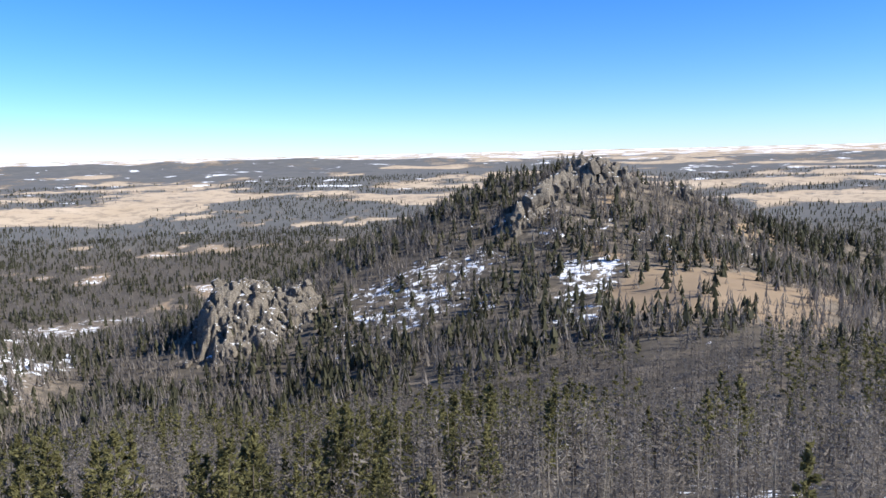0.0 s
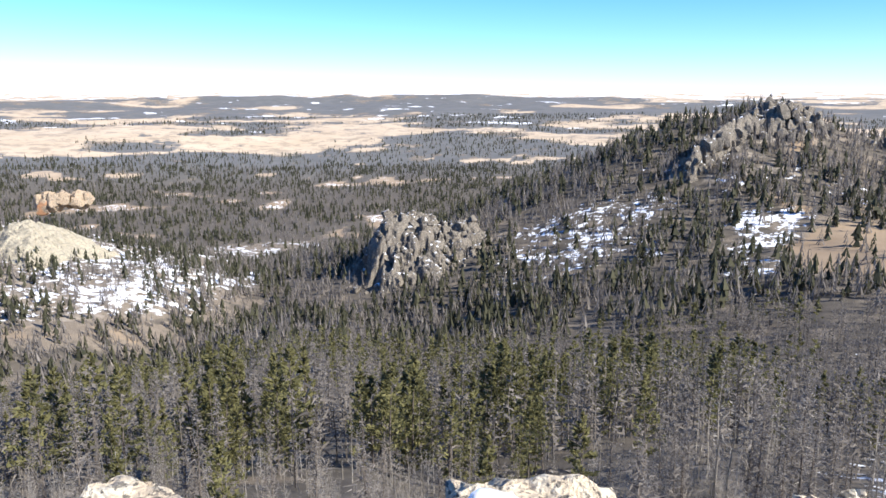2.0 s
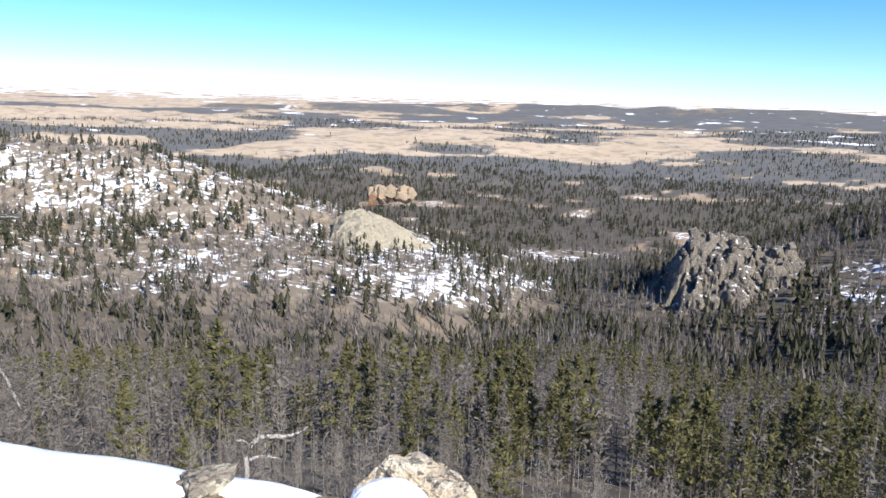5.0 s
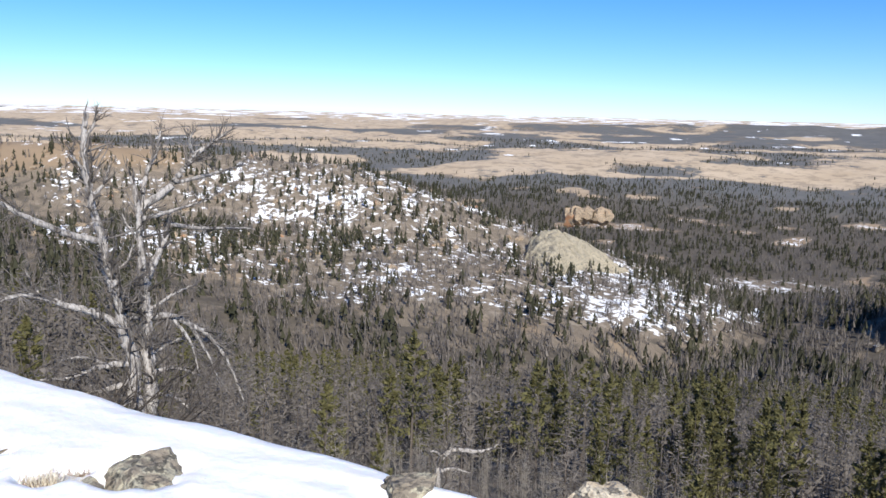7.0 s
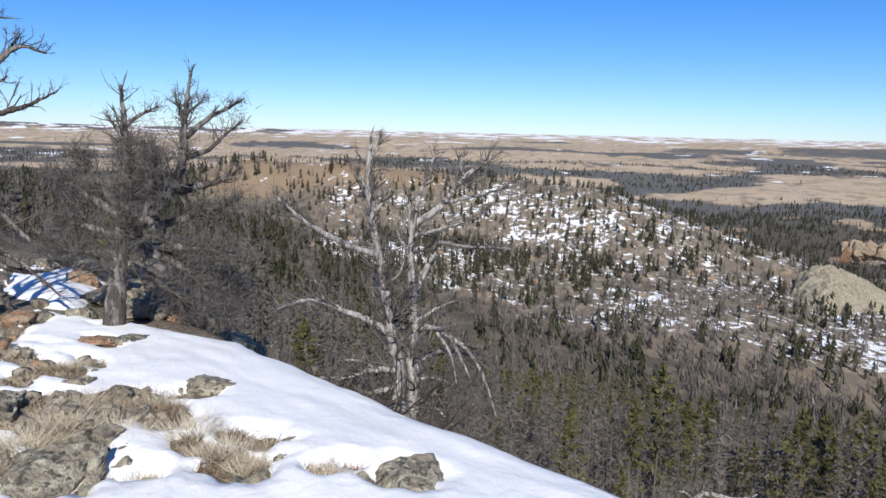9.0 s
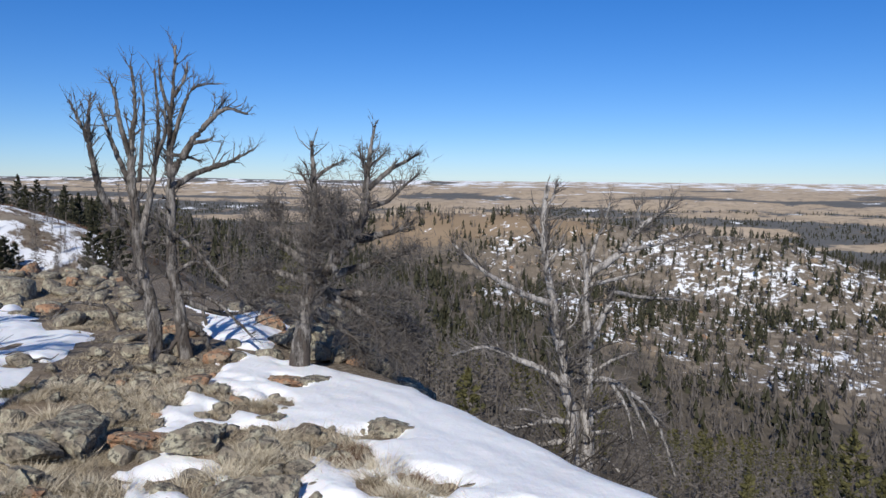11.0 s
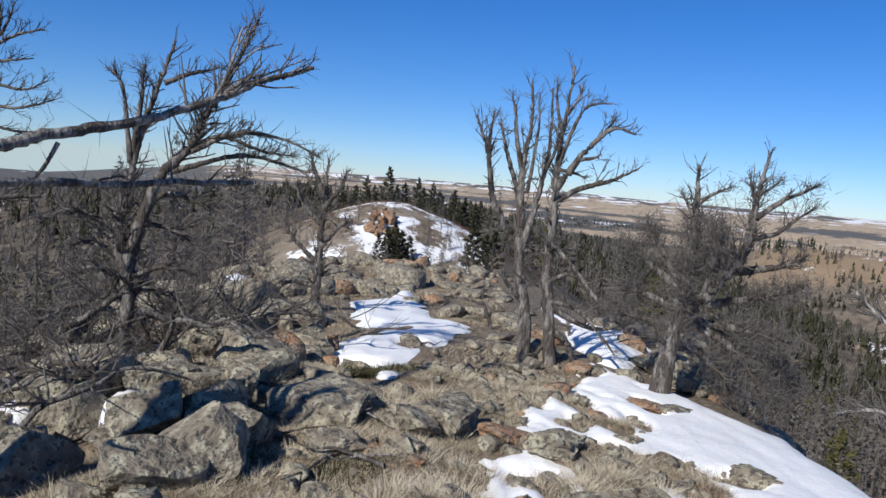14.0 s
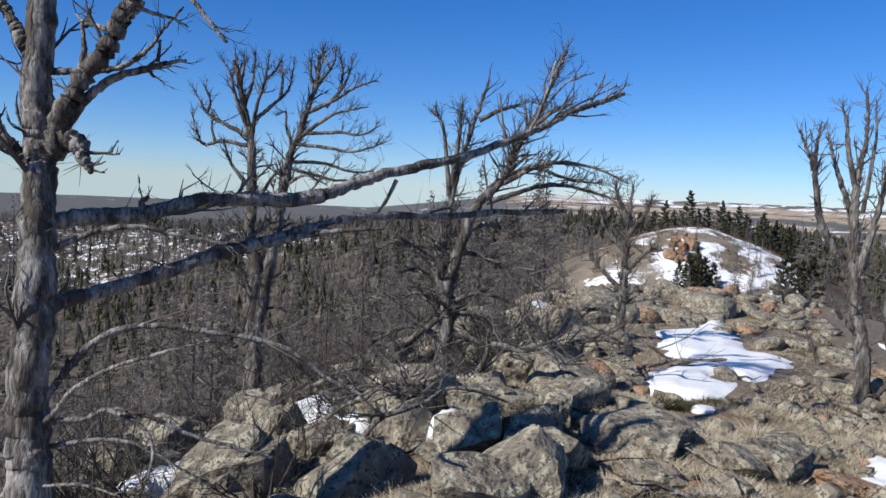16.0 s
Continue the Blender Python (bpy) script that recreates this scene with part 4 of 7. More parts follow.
def crags():
    g = np.random.default_rng(21)
    for name, label, (me, faces), (s0, s1, tall), spots in (
            ("granite_cliff", "weathered grey granite cliff climbing to a wooded hilltop",
             jointed_mass(8.4, 458, 60, 84, cliff_roof, 8.0, 3, 250, 310, 2.9), (1.4, 3.6, 1.5), [(14.4 - 0.95 * k + g.normal(0, 0.3), 388 + 9 * k + g.normal(0, 4)) for k in range(9)] * 2),
            ("granite_outcrop", "rounded grey granite outcrop with steep shaded flank",
             jointed_mass(32.0, 385, 46, 44, outcrop_roof, 8.0, 4, 260, 230, 3.0), (1.1, 3.0, 0.95), [(g.uniform(27, 37.5), g.uniform(352, 368)) for k in range(30)])):
        root = tagged(new(name), label, "rock outcrop")
        mass = new("rock_mass", me)
        mass.parent = root
        for c in faces:
            s = s0 + (s1 - s0) * g.uniform() ** 1.6
            ob = new("block", SMALL_FAR[int(g.integers(6))])
            ob.parent = root
            ob.matrix_basis = Matrix.LocRotScale(Vector(c) - Vector((0, 0, 0.25 * s)), Euler((g.normal(0, 0.35), g.normal(0, 0.35), g.uniform(0, 6.28))),
                                                 Vector((s * g.uniform(0.9, 1.4), s * 0.85, s * tall * g.uniform(0.7, 1.2))))
        for az, r in spots:
            c = aim(az + g.normal(0, 0.2), r)
            s = g.uniform(0.9, 2.6)
            c.z = float(height(c.x, c.y)) + 0.3 * s
            ob = new("block", FAR_BLOCKS[int(g.integers(8))])
            ob.parent = root
            ob.matrix_basis = Matrix.LocRotScale(c, Euler((g.normal(0, 0.3), g.normal(0, 0.3), g.uniform(0, 6.28))), Vector((s, s * 0.8, s * 0.9)))
    # rocks strewn on the northern hill
    rows = []
    for i in range(130):
        az, r = g.uniform(61, 98), g.uniform(370, 560)
        c = np.array(aim(az, r))
        s = g.uniform(0.8, 2.4)
        c[2] = height(c[0], c[1]) + 0.1 * s
        rows.append((c, (s * 1.3, s, s * 0.8)))
    tagged(crag("hillside_rocks", "tan rocks scattered among snow on the hillside", rows, TAN_BLOCKS, 3), kind="stuff")
    # tan knob beyond, and the smooth pale slab
    rows = []
    for i in range(24):
        az = 56.8 + g.uniform(-1.4, 1.4)
        c = np.array(aim(az, 600 + g.uniform(-6, 8)))
        c[2] = -73 + g.uniform(0, 5) - 2.0 * abs(az - 56.8)
        s = g.uniform(4.5, 6.5)
        rows.append((c, (s, s, s * 1.1)))
    crag("rock_knob", "tan granite knob rising from dark pines", rows, TAN_BLOCKS, 4)
    me, _ = jointed_mass(57.0, 440, 40, 58, slab_roof, 10, 6, 170, 190, 0.7, PALE_STONE, 2.0)
    tagged(new("rock_slab", me), "smooth pale yellow granite slab on the hill's foot", "rock slab")
    # knoll on the ridge: a red face
    rows = []
    for i in range(22):
        c = np.array(aim(128.8 + g.uniform(-1.2, 1.0), 72 + g.uniform(-2, 2)))
        s = g.uniform(0.25, 0.5)
        c[2] = height(c[0], c[1]) + g.uniform(-0.1, 0.6)
        rows.append((c, (s, s, s * 1.3)))
    crag("red_rock_face", "rust red rock face among snow on the knoll", rows, RED_BLOCKS, 5)


def on_ridge(p, q, lift=0.0):
    x, y = p * UX + q * NX, p * UY + q * NY
    return Vector((x, y, float(height(x, y)) + lift))


CREAM_LABEL = "pale cream granite rock at the drop's edge"
GREY_LABEL, RED_LABEL = "grey granite boulder spotted with pale lichen", "rust orange granite rock in dry grass"


def boulder(p, q, size, red=False, sink=0.25, turn=0.0, tilt=(0, 0), pick=0, fine=False):
    """A boulder on the ridge, with its width, depth and height: its mesh, pose and colour."""
    stock = (FINE_BLOCKS if fine else BLOCKS, RED_BLOCKS, CREAM_BLOCKS)[int(red)]
    sx, sy, sz = (v * 0.60 for v in size)
    m = Matrix.LocRotScale(on_ridge(p, q, sz * (0.9 - 2 * sink)), Euler((tilt[0], tilt[1], turn)), Vector((sx, sy, sz)))
    return stock[pick % len(stock)], m, red


def lay_boulders(rows):
    """The nearest three hundred as things of their own, the smaller ones farther off joined."""
    rows = sorted(rows, key=lambda row: row[1].translation.length / (0.3 + row[1].to_scale().x))
    for me, m, red in rows[:300]:
        ob = tagged(new("boulder", me), (GREY_LABEL, RED_LABEL, CREAM_LABEL)[int(red)], "boulder", "boulders on the ridge")
        ob.matrix_world = m
    for wanted, mat, label in ((False, STONE, "small grey stones strewn along the ridge"), (True, RED_STONE, "small rust red stones strewn along the ridge")):
        pieces = []
        for me, m, red in rows[300:]:
            me = (SMALL_BLOCKS if m.to_scale().x > 0.11 else TINY_BLOCKS)[len(pieces) % 6]
            if bool(red) == wanted:
                v, f = np.empty(len(me.vertices) * 3), np.empty(len(me.polygons) * 3, np.int32)
                me.vertices.foreach_get("co", v)
                me.polygons.foreach_get("vertices", f)
                mat4 = np.array(m)
                pieces.append((v.reshape(-1, 3) @ mat4[:3, :3].T + mat4[:3, 3], f.reshape(-1, 3)))
        if pieces:
            me = mesh_of("loose_stones", *joined(pieces), True)
            me.materials.append(mat)
            tagged(new("loose_stones", me), label, "stones", kind="stuff")


def ridge_rocks():
    g = np.random.default_rng(5)
    big = ((6.3, -0.38, 0.86, 0.42, 0), (5.45, -0.22, 0.46, 0.26, 0), (6.1, 0.62, 0.56, 0.36, 0), (5.95, 1.12, 0.50, 0.16, 1), (5.55, 1.42, 0.42, 0.22, 0), (5.5, -0.1, 0.3, 0.12, 1),
           (7.75, -0.98, 0.30, 0.26, 1), (8.0, -0.95, 0.34, 0.50, 1), (9.3, -0.62, 0.36, 0.26, 1), (8.5, -0.75, 0.34, 0.30, 0), (9.6, -0.9, 0.4, 0.45, 0), (9.0, -1.7, 0.72, 0.52, 0), (12.6, -2.0, 0.85, 0.7, 0),
           (11.4, -2.5, 0.8, 0.6, 0), (6.9, -2.6, 0.85, 0.55, 0), (6.55, -1.75, 0.64, 0.50, 0), (6.45, -1.12, 0.38, 0.48, 0), (5.6, -2.9, 0.70, 0.36, 0), (7.4, -4.5, 0.75, 0.8, 0),
           (8.0, -1.8, 0.52, 0.42, 0), (8.6, -1.3, 0.42, 0.34, 0), (5.0, -4.35, 0.42, 0.66, 0), (5.8, -4.45, 0.36, 0.66, 0), (5.75, -3.4, 0.44, 0.62, 0), (7.0, -1.9, 0.45, 0.3, 0),
           (20, 0.5, 1.1, 0.65, 0), (18, -2.0, 1.2, 0.7, 0), (5.62, 2.96, 0.42, 0.14, 0), (7.65, 2.80, 0.46, 0.12, 1), (7.5, 3.05, 0.4, 0.10, 0), (3.1, 3.02, 0.40, 0.17, 0), (1.84, 3.70, 0.30, 0.15, 0),
           (9.28, 2.5, 0.3, 0.18, 1), (9.9, 0.42, 0.30, 0.14, 0), (7.05, 2.1, 0.22, 0.09, 0), (6.9, 2.45, 0.16, 0.08, 0), (6.2, 2.15, 0.26, 0.10, 0), (9.2, 3.1, 0.35, 0.16, 0), (4.4, 1.4, 0.6, 0.2, 0),
           (0.75, 4.0, 0.62, 0.54, 2), (-1.22, 3.94, 1.0, 0.62, 2), (-2.6, 3.4, 0.40, 0.9, 2),
           (12.0, -1.4, 0.6, 0.4, 0), (14.5, -1.7, 0.9, 0.5, 0), (13.5, -3.5, 0.9, 0.7, 0), (9.5, -3.6, 0.8, 0.6, 0), (10.3, -2.2, 0.7, 0.55, 0), (8.6, -4.4, 0.7, 0.5, 0))
    rows = []
    for i, (p, q, w, h, red) in enumerate(big):
        rows.append(boulder(p, q, (w, w * g.uniform(0.7, 1.0), h), red, 0.26, g.uniform(0, 6.28), g.normal(0, 0.10, 2), i, True))
    zones = ((520, 4.2, 30, -8.5, -0.7, 0.12, 0.70, 0.02), (210, 4.5, 28, -0.8, 3.0, 0.10, 0.50, 0.05), (42, 8.8, 13.5, 3.9, 6.6, 0.22, 0.7, 0.12),
             (200, 3.2, 8.6, 0.9, 2.9, 0.05, 0.19, 0.06), (30, 8.9, 10.4, 3.6, 5.0, 0.2, 0.55, 0.15), (34, 21.5, 26.5, -1.5, 4.0, 0.2, 0.55, 0.30), (90, 26, 62, -9, 6, 0.35, 1.2, 0.06), (30, 9.2, 12.4, 4.2, 6.2, 0.25, 0.7, 0.12), (420, 2.4, 10, -4.5, 2.4, 0.05, 0.17, 0.05),
             (110, 2.8, 7, -6.5, -0.8, 0.12, 0.55, 0.04))
    for n, p0, p1, q0, q1, s0, s1, red in zones:
        flat = 0.6 if q0 == -0.8 else 1.0
        for i in range(n):
            p, q = g.uniform(p0, p1), g.uniform(q0, q1)
            if p * p + q * q < 11:
                continue
            if (patch_middle(p, q) > 0.05 or bank(p, q) > 0.25 or (p < 10 and patch_left(p, q) > 0.1)) and g.uniform() > 0.15:
                continue
            s = s0 + (s1 - s0) * g.uniform() ** 2.0
            s *= 0.6 if q > 0.6 and p < 9 and s > 0.16 else 1.0
            rows.append(boulder(p, q, (s * g.uniform(0.9, 1.5), s, s * flat * g.uniform(0.5, 0.95)), g.uniform() < red, g.uniform(0.1, 0.3), g.uniform(0, 6.28),
                    g.normal(0, 0.25, 2), int(g.integers(10))))
    lay_boulders(rows)


crags()


# ---- snow lying on the ridge ----
def snow_material():
    m = Nodes("old_snow", 0.55, 0.3)
    m.bsdf.inputs["Subsurface Weight"].default_value = 0.15
    m.bsdf.inputs["Subsurface Radius"].default_value = (0.02, 0.03, 0.04)
    col = m.mix(m.noise(0.7, 5), (0.89, 0.895, 0.90), (0.96, 0.957, 0.95))
    grit = m.math("MULTIPLY", m.ramp(m.noise(0.03, 3), (0.70, 0.0), (0.76, 1.0)), 0.35)
    col = m.mix(grit, col, (0.40, 0.36, 0.30))
    m.bump(m.math("ADD", m.noise(0.06, 5), m.math("MULTIPLY", m.noise(0.5, 4, stretch=(1, 2.2, 1)), 4.0)), 0.35, 0.02)
    return m.done(col)


SNOW = snow_material()


def snow_sheet(label, p0, p1, q0, q1, shape, thick=0.10, gap=0.05):
    """A patch of settled snow over the stones, thinning to a ragged edge."""
    P, Q = np.meshgrid(np.arange(p0, p1, gap), np.arange(q0, q1, gap))
    f = shape(P, Q)
    X, Y = P * UX + Q * NX, P * UY + Q * NY
    hold = np.clip((f + 0.30) / 0.45, 0, 1)  # the edge lies down on the stones
    Z = height(X, Y) * (1 - hold) + height(X, Y, False) * hold + 0.015 - 0.05 * (1 - hold) + thick * (np.clip(f, -0.4, 0.5) / 0.5) + 0.03 * (vnoise(P, Q, 0.9, 71, 3) - 0.5) + 0.035 * (vnoise(0.45 * P, 1.7 * Q, 0.30, 72, 3) - 0.5)
    idx = np.arange(P.size).reshape(P.shape)
    quads = np.stack([idx[:-1, :-1], idx[:-1, 1:], idx[1:, 1:], idx[1:, :-1]], -1).reshape(-1, 4)
    keep = (f.ravel()[quads] > -0.30).any(1)
    quads = quads[keep]
    used, inv = np.unique(quads, return_inverse=True)
    me = mesh_of("snow_patch", np.stack([X, Y, Z], -1).reshape(-1, 3)[used], inv.reshape(-1, 4)[:, ::-1], True)
    me.materials.append(SNOW)
    return tagged(new("snow_patch", me), label, "snow", "snow patches")


def blob(P, Q, p, q, a, b):
    return 1 - np.hypot((P - p) / a, (Q - q) / b)


BANK_HOLES = ((5.18, 2.36, 0.34, 0.15), (4.33, 2.27, 0.16, 0.1), (3.91, 2.38, 0.27, 0.22), (4.23, 2.61, 0.2, 0.16), (3.49, 2.9, 0.1, 0.07), (3.52, 2.67, 0.12, 0.09),
              (5.62, 1.59, 0.44, 0.11), (4.98, 1.69, 0.34, 0.16), (4.34, 1.46, 0.28, 0.25), (6.64, 2.18, 0.2, 0.10), (7.36, 2.05, 0.2, 0.12), (5.94, 1.82, 0.18, 0.15),
              (5.39, 1.97, 0.25, 0.14), (3.19, 2.98, 0.22, 0.18), (7.60, 2.80, 0.30, 0.10), (6.6, 1.81, 0.25, 0.11), (5.41, 2.78, 0.15, 0.15), (4.11, 1.85, 0.12, 0.12),
              (7.05, 2.10, 0.34, 0.10), (6.9, 2.45, 0.30, 0.07), (1.72, 3.55, 0.20, 0.10))


def bank(P, Q):
    """The long bank: from the grass to the rim, broken by stones and tufts on its inner side."""
    inner = np.interp(P, [1.2, 2.5, 3.5, 4.3, 5.2, 6.0, 6.7, 7.4, 8.2, 9.4], [2.3, 1.3, 0.9, 0.85, 1.0, 1.05, 1.2, 1.55, 2.0, 2.6])
    rim = 4.02 + 0.06 * np.clip(P - 4, 0, 3) - 0.55 * np.maximum(P - 7.2, 0)
    f = np.minimum.reduce([(Q - inner) * 1.1, 1.6 * (rim - Q), (P - 1.0) * 0.6])
    f = f + 0.30 * (vnoise(P, Q, 0.55, 74, 3) - 0.5) + 1.6 * (vnoise(P, Q * 2.0, 0.36, 79, 3) - 0.50) * (1 - step(Q - inner, 0.9, 2.0))
    for p, q, a, b in BANK_HOLES:
        d = np.hypot((P - p) / a, (Q - q) / b) + 1.3 * (vnoise(P, Q * 1.6, 0.16, 80, 3) - 0.45)
        f = np.minimum(f, 0.55 * (d - 1.0))
    return f


def patch_middle(P, Q):
    at = [8.15, 8.4, 8.7, 9.05, 9.8, 10.1, 10.35, 11.2, 12.2, 12.9, 14.4, 15.2, 17.2]
    low = np.interp(P, at, [0.15, -0.05, -0.50, -0.52, -0.50, -0.45, -0.12, -0.14, -0.41, -0.5, -0.8, 0.08, 0.45])
    high = np.interp(P, at, [0.15, 0.35, 0.50, 0.70, 0.82, 0.9, 1.0, 1.25, 1.5, 0.85, 0.8, 0.8, 0.6])
    f = np.minimum.reduce([(Q - low) * 1.3, (high - Q) * 1.3, (P - 8.15) * 0.9, 17.2 - P])
    f = np.minimum(f, 0.5 * (np.hypot((P - 9.9) / 0.25, (Q - 0.42) / 0.16) - 1))
    return f + 0.10 + 0.36 * (vnoise(P, Q, 0.45, 75, 3) - 0.5)


def patch_far(P, Q):
    low = np.interp(P, [9.5, 10.1, 11.7, 14], [3.2, 2.85, 2.95, 3.5])
    high = np.interp(P, [9.5, 11.9, 13.6, 14.2], [3.3, 4.3, 4.7, 3.6])
    return np.minimum((Q - low) * 1.2, (high - Q) * 1.2) + 0.4 * (vnoise(P, Q, 0.6, 76, 3) - 0.5)


def patch_left(P, Q):
    f = np.maximum.reduce([blob(P, Q, 7.2, -3.95, 0.85, 0.36), blob(P, Q, 7.9, -3.4, 0.7, 0.3), blob(P, Q, 6.5, -2.75, 0.85, 0.3), blob(P, Q, 6.2, -4.35, 0.4, 0.22),
                           blob(P, Q, 6.9, -5.8, 0.6, 0.35), blob(P, Q, 9.2, -4.6, 0.7, 0.4), blob(P, Q, 8.3, -2.35, 0.5, 0.22), blob(P, Q, 13.5, -4.6, 1.5, 0.6),
                           blob(P, Q, 22, -5.0, 2.5, 1.2), blob(P, Q, 30, -4.0, 2.5, 1.5), blob(P, Q, 6.0, -1.95, 0.3, 0.14),
                           blob(P, Q, 6.03, -3.15, 0.55, 0.22), blob(P, Q, 6.53, -2.90, 0.60, 0.20), blob(P, Q, 4.96, -3.72, 0.40, 0.18), blob(P, Q, 4.63, -3.87, 0.35, 0.18), blob(P, Q, 7.23, -3.49, 0.50, 0.20)])
    return 1.6 * f + 0.7 * (vnoise(P, Q, 0.5, 77, 3) - 0.5)


ridge_rocks()
snow_sheet("smooth bank of bright old snow along the ridge's edge", 0.8, 10, 0.6, 5.6, bank, 0.06)
snow_sheet("ragged white snow patch between rocks and dry grass", 7.0, 20, -1.4, 2.4, patch_middle, 0.10)
snow_sheet("small separate snow patch at the boulder's foot", 7.2, 8.5, -0.3, 0.6, lambda P, Q: 1.1 * blob(P, Q, 7.80, 0.15, 0.34, 0.22) + 0.35 * (vnoise(P, Q, 0.3, 73) - 0.5), 0.08)
snow_sheet("snow lying behind the dead pines", 9.5, 17, 2.2, 5.2, patch_far, 0.12)
for spot, side, wide in ((0.80, 3.62, 0.26), (-1.02, 3.50, 0.24)):
    snow_sheet("small snow pillow before the cream rock", spot - 0.8, spot + 0.8, side - 0.5, side + 0.5,
               lambda P, Q: 1.3 * blob(P, Q, spot, side, wide, 0.24) + 0.9 * (vnoise(P, 1.5 * Q, 0.24, 78) - 0.5), 0.18)
snow_sheet("small snow remnants among boulders", 4.2, 33, -7, -1.7, patch_left, 0.20, 0.06)


# ---- dead trees on the ridge: each limb by its joints, metres from the foot, and its radius ----
def wood_material(name, dark, light, bare):
    """Grey wood with streaks along the grain and remains of dark bark."""
    m = Nodes(name, 0.75, 0.25)
    grain = m.noise(0.035, 7, m.local, 0.7, (1, 1, 0.25))
    col = m.mix(m.ramp(grain, (0.34, 0.0), (0.60, 1.0)), dark, light)
    crack = m.ramp(m.noise(0.016, 5, m.local, 0.6, (1, 1, 0.10)), (0.36, 1.0), (0.44, 0.0))
    col = m.mix(m.math("MULTIPLY", crack, 0.75), col, (0.035, 0.028, 0.023))
    bark = m.ramp(m.noise(0.13, 7, m.local, 0.62, (1, 1, 0.3)), (bare, 0.0), (bare + 0.10, 1.0))
    col = m.mix(m.math("MULTIPLY", bark, 0.9), col, m.mix(m.noise(0.03, 4, m.local), (0.040, 0.032, 0.027), (0.12, 0.095, 0.076)))
    m.bump(m.math("ADD", grain, m.math("MULTIPLY", bark, 1.5)), 1.0, 0.02)
    return m.done(col)


DEAD_WOOD = wood_material("weathered_wood", (0.060, 0.051, 0.045), (0.42, 0.39, 0.36), 0.50)
PALE_WOOD = wood_material("bleached_wood", (0.12, 0.105, 0.093), (0.47, 0.44, 0.41), 0.58)
BARK_WOOD = wood_material("barky_wood", (0.05, 0.043, 0.038), (0.29, 0.265, 0.24), 0.47)
DARK_TWIG = tree_material("dark_twigs", (0.07, 0.060, 0.053), (0.19, 0.165, 0.145), (0.04, 0.034, 0.030))
TWIG = tree_material("dead_twigs", (0.125, 0.112, 0.101), (0.31, 0.28, 0.255), (0.07, 0.06, 0.053))


def smooth_path(pts, per=7):
    """Catmull-Rom through the joints."""
    pts = np.asarray(pts, float)
    ext = np.concatenate([[2 * pts[0] - pts[1]], pts, [2 * pts[-1] - pts[-2]]])
    out = []
    for i in range(1, len(ext) - 2):
        a, b, c, d = ext[i - 1:i + 3]
        for t in np.linspace(0, 1, per, endpoint=False):
            out.append(0.5 * ((2 * b) + (c - a) * t + (2 * a - 5 * b + 4 * c - d) * t * t + (3 * b - a - 3 * c + d) * t ** 3))
    return np.array(out + [pts[-1]])


def twig_tree(start, way, length, radius, depth, g, out):
    """A forked twig, bending a little upwards."""
    n = 2 if depth == 0 else 4
    pts = [start]
    d = unit(way)
    for i in range(n):
        d = unit(d + g.normal(0, 0.13, 3) + np.array([0, 0, 0.07]))
        pts.append(pts[-1] + d * length / n)
    out.append(tube(pts, np.linspace(radius, radius * 0.35, n + 1), 3 if radius < 0.008 else 4))
    if depth > 0:
        for i in range(int(g.integers(2, 5))):
            k = int(g.integers(1, n + 1))
            twig_tree(pts[k], unit(d + g.normal(0, 0.48, 3)), length * g.uniform(0.35, 0.7), radius * 0.55, depth - 1, g, out)


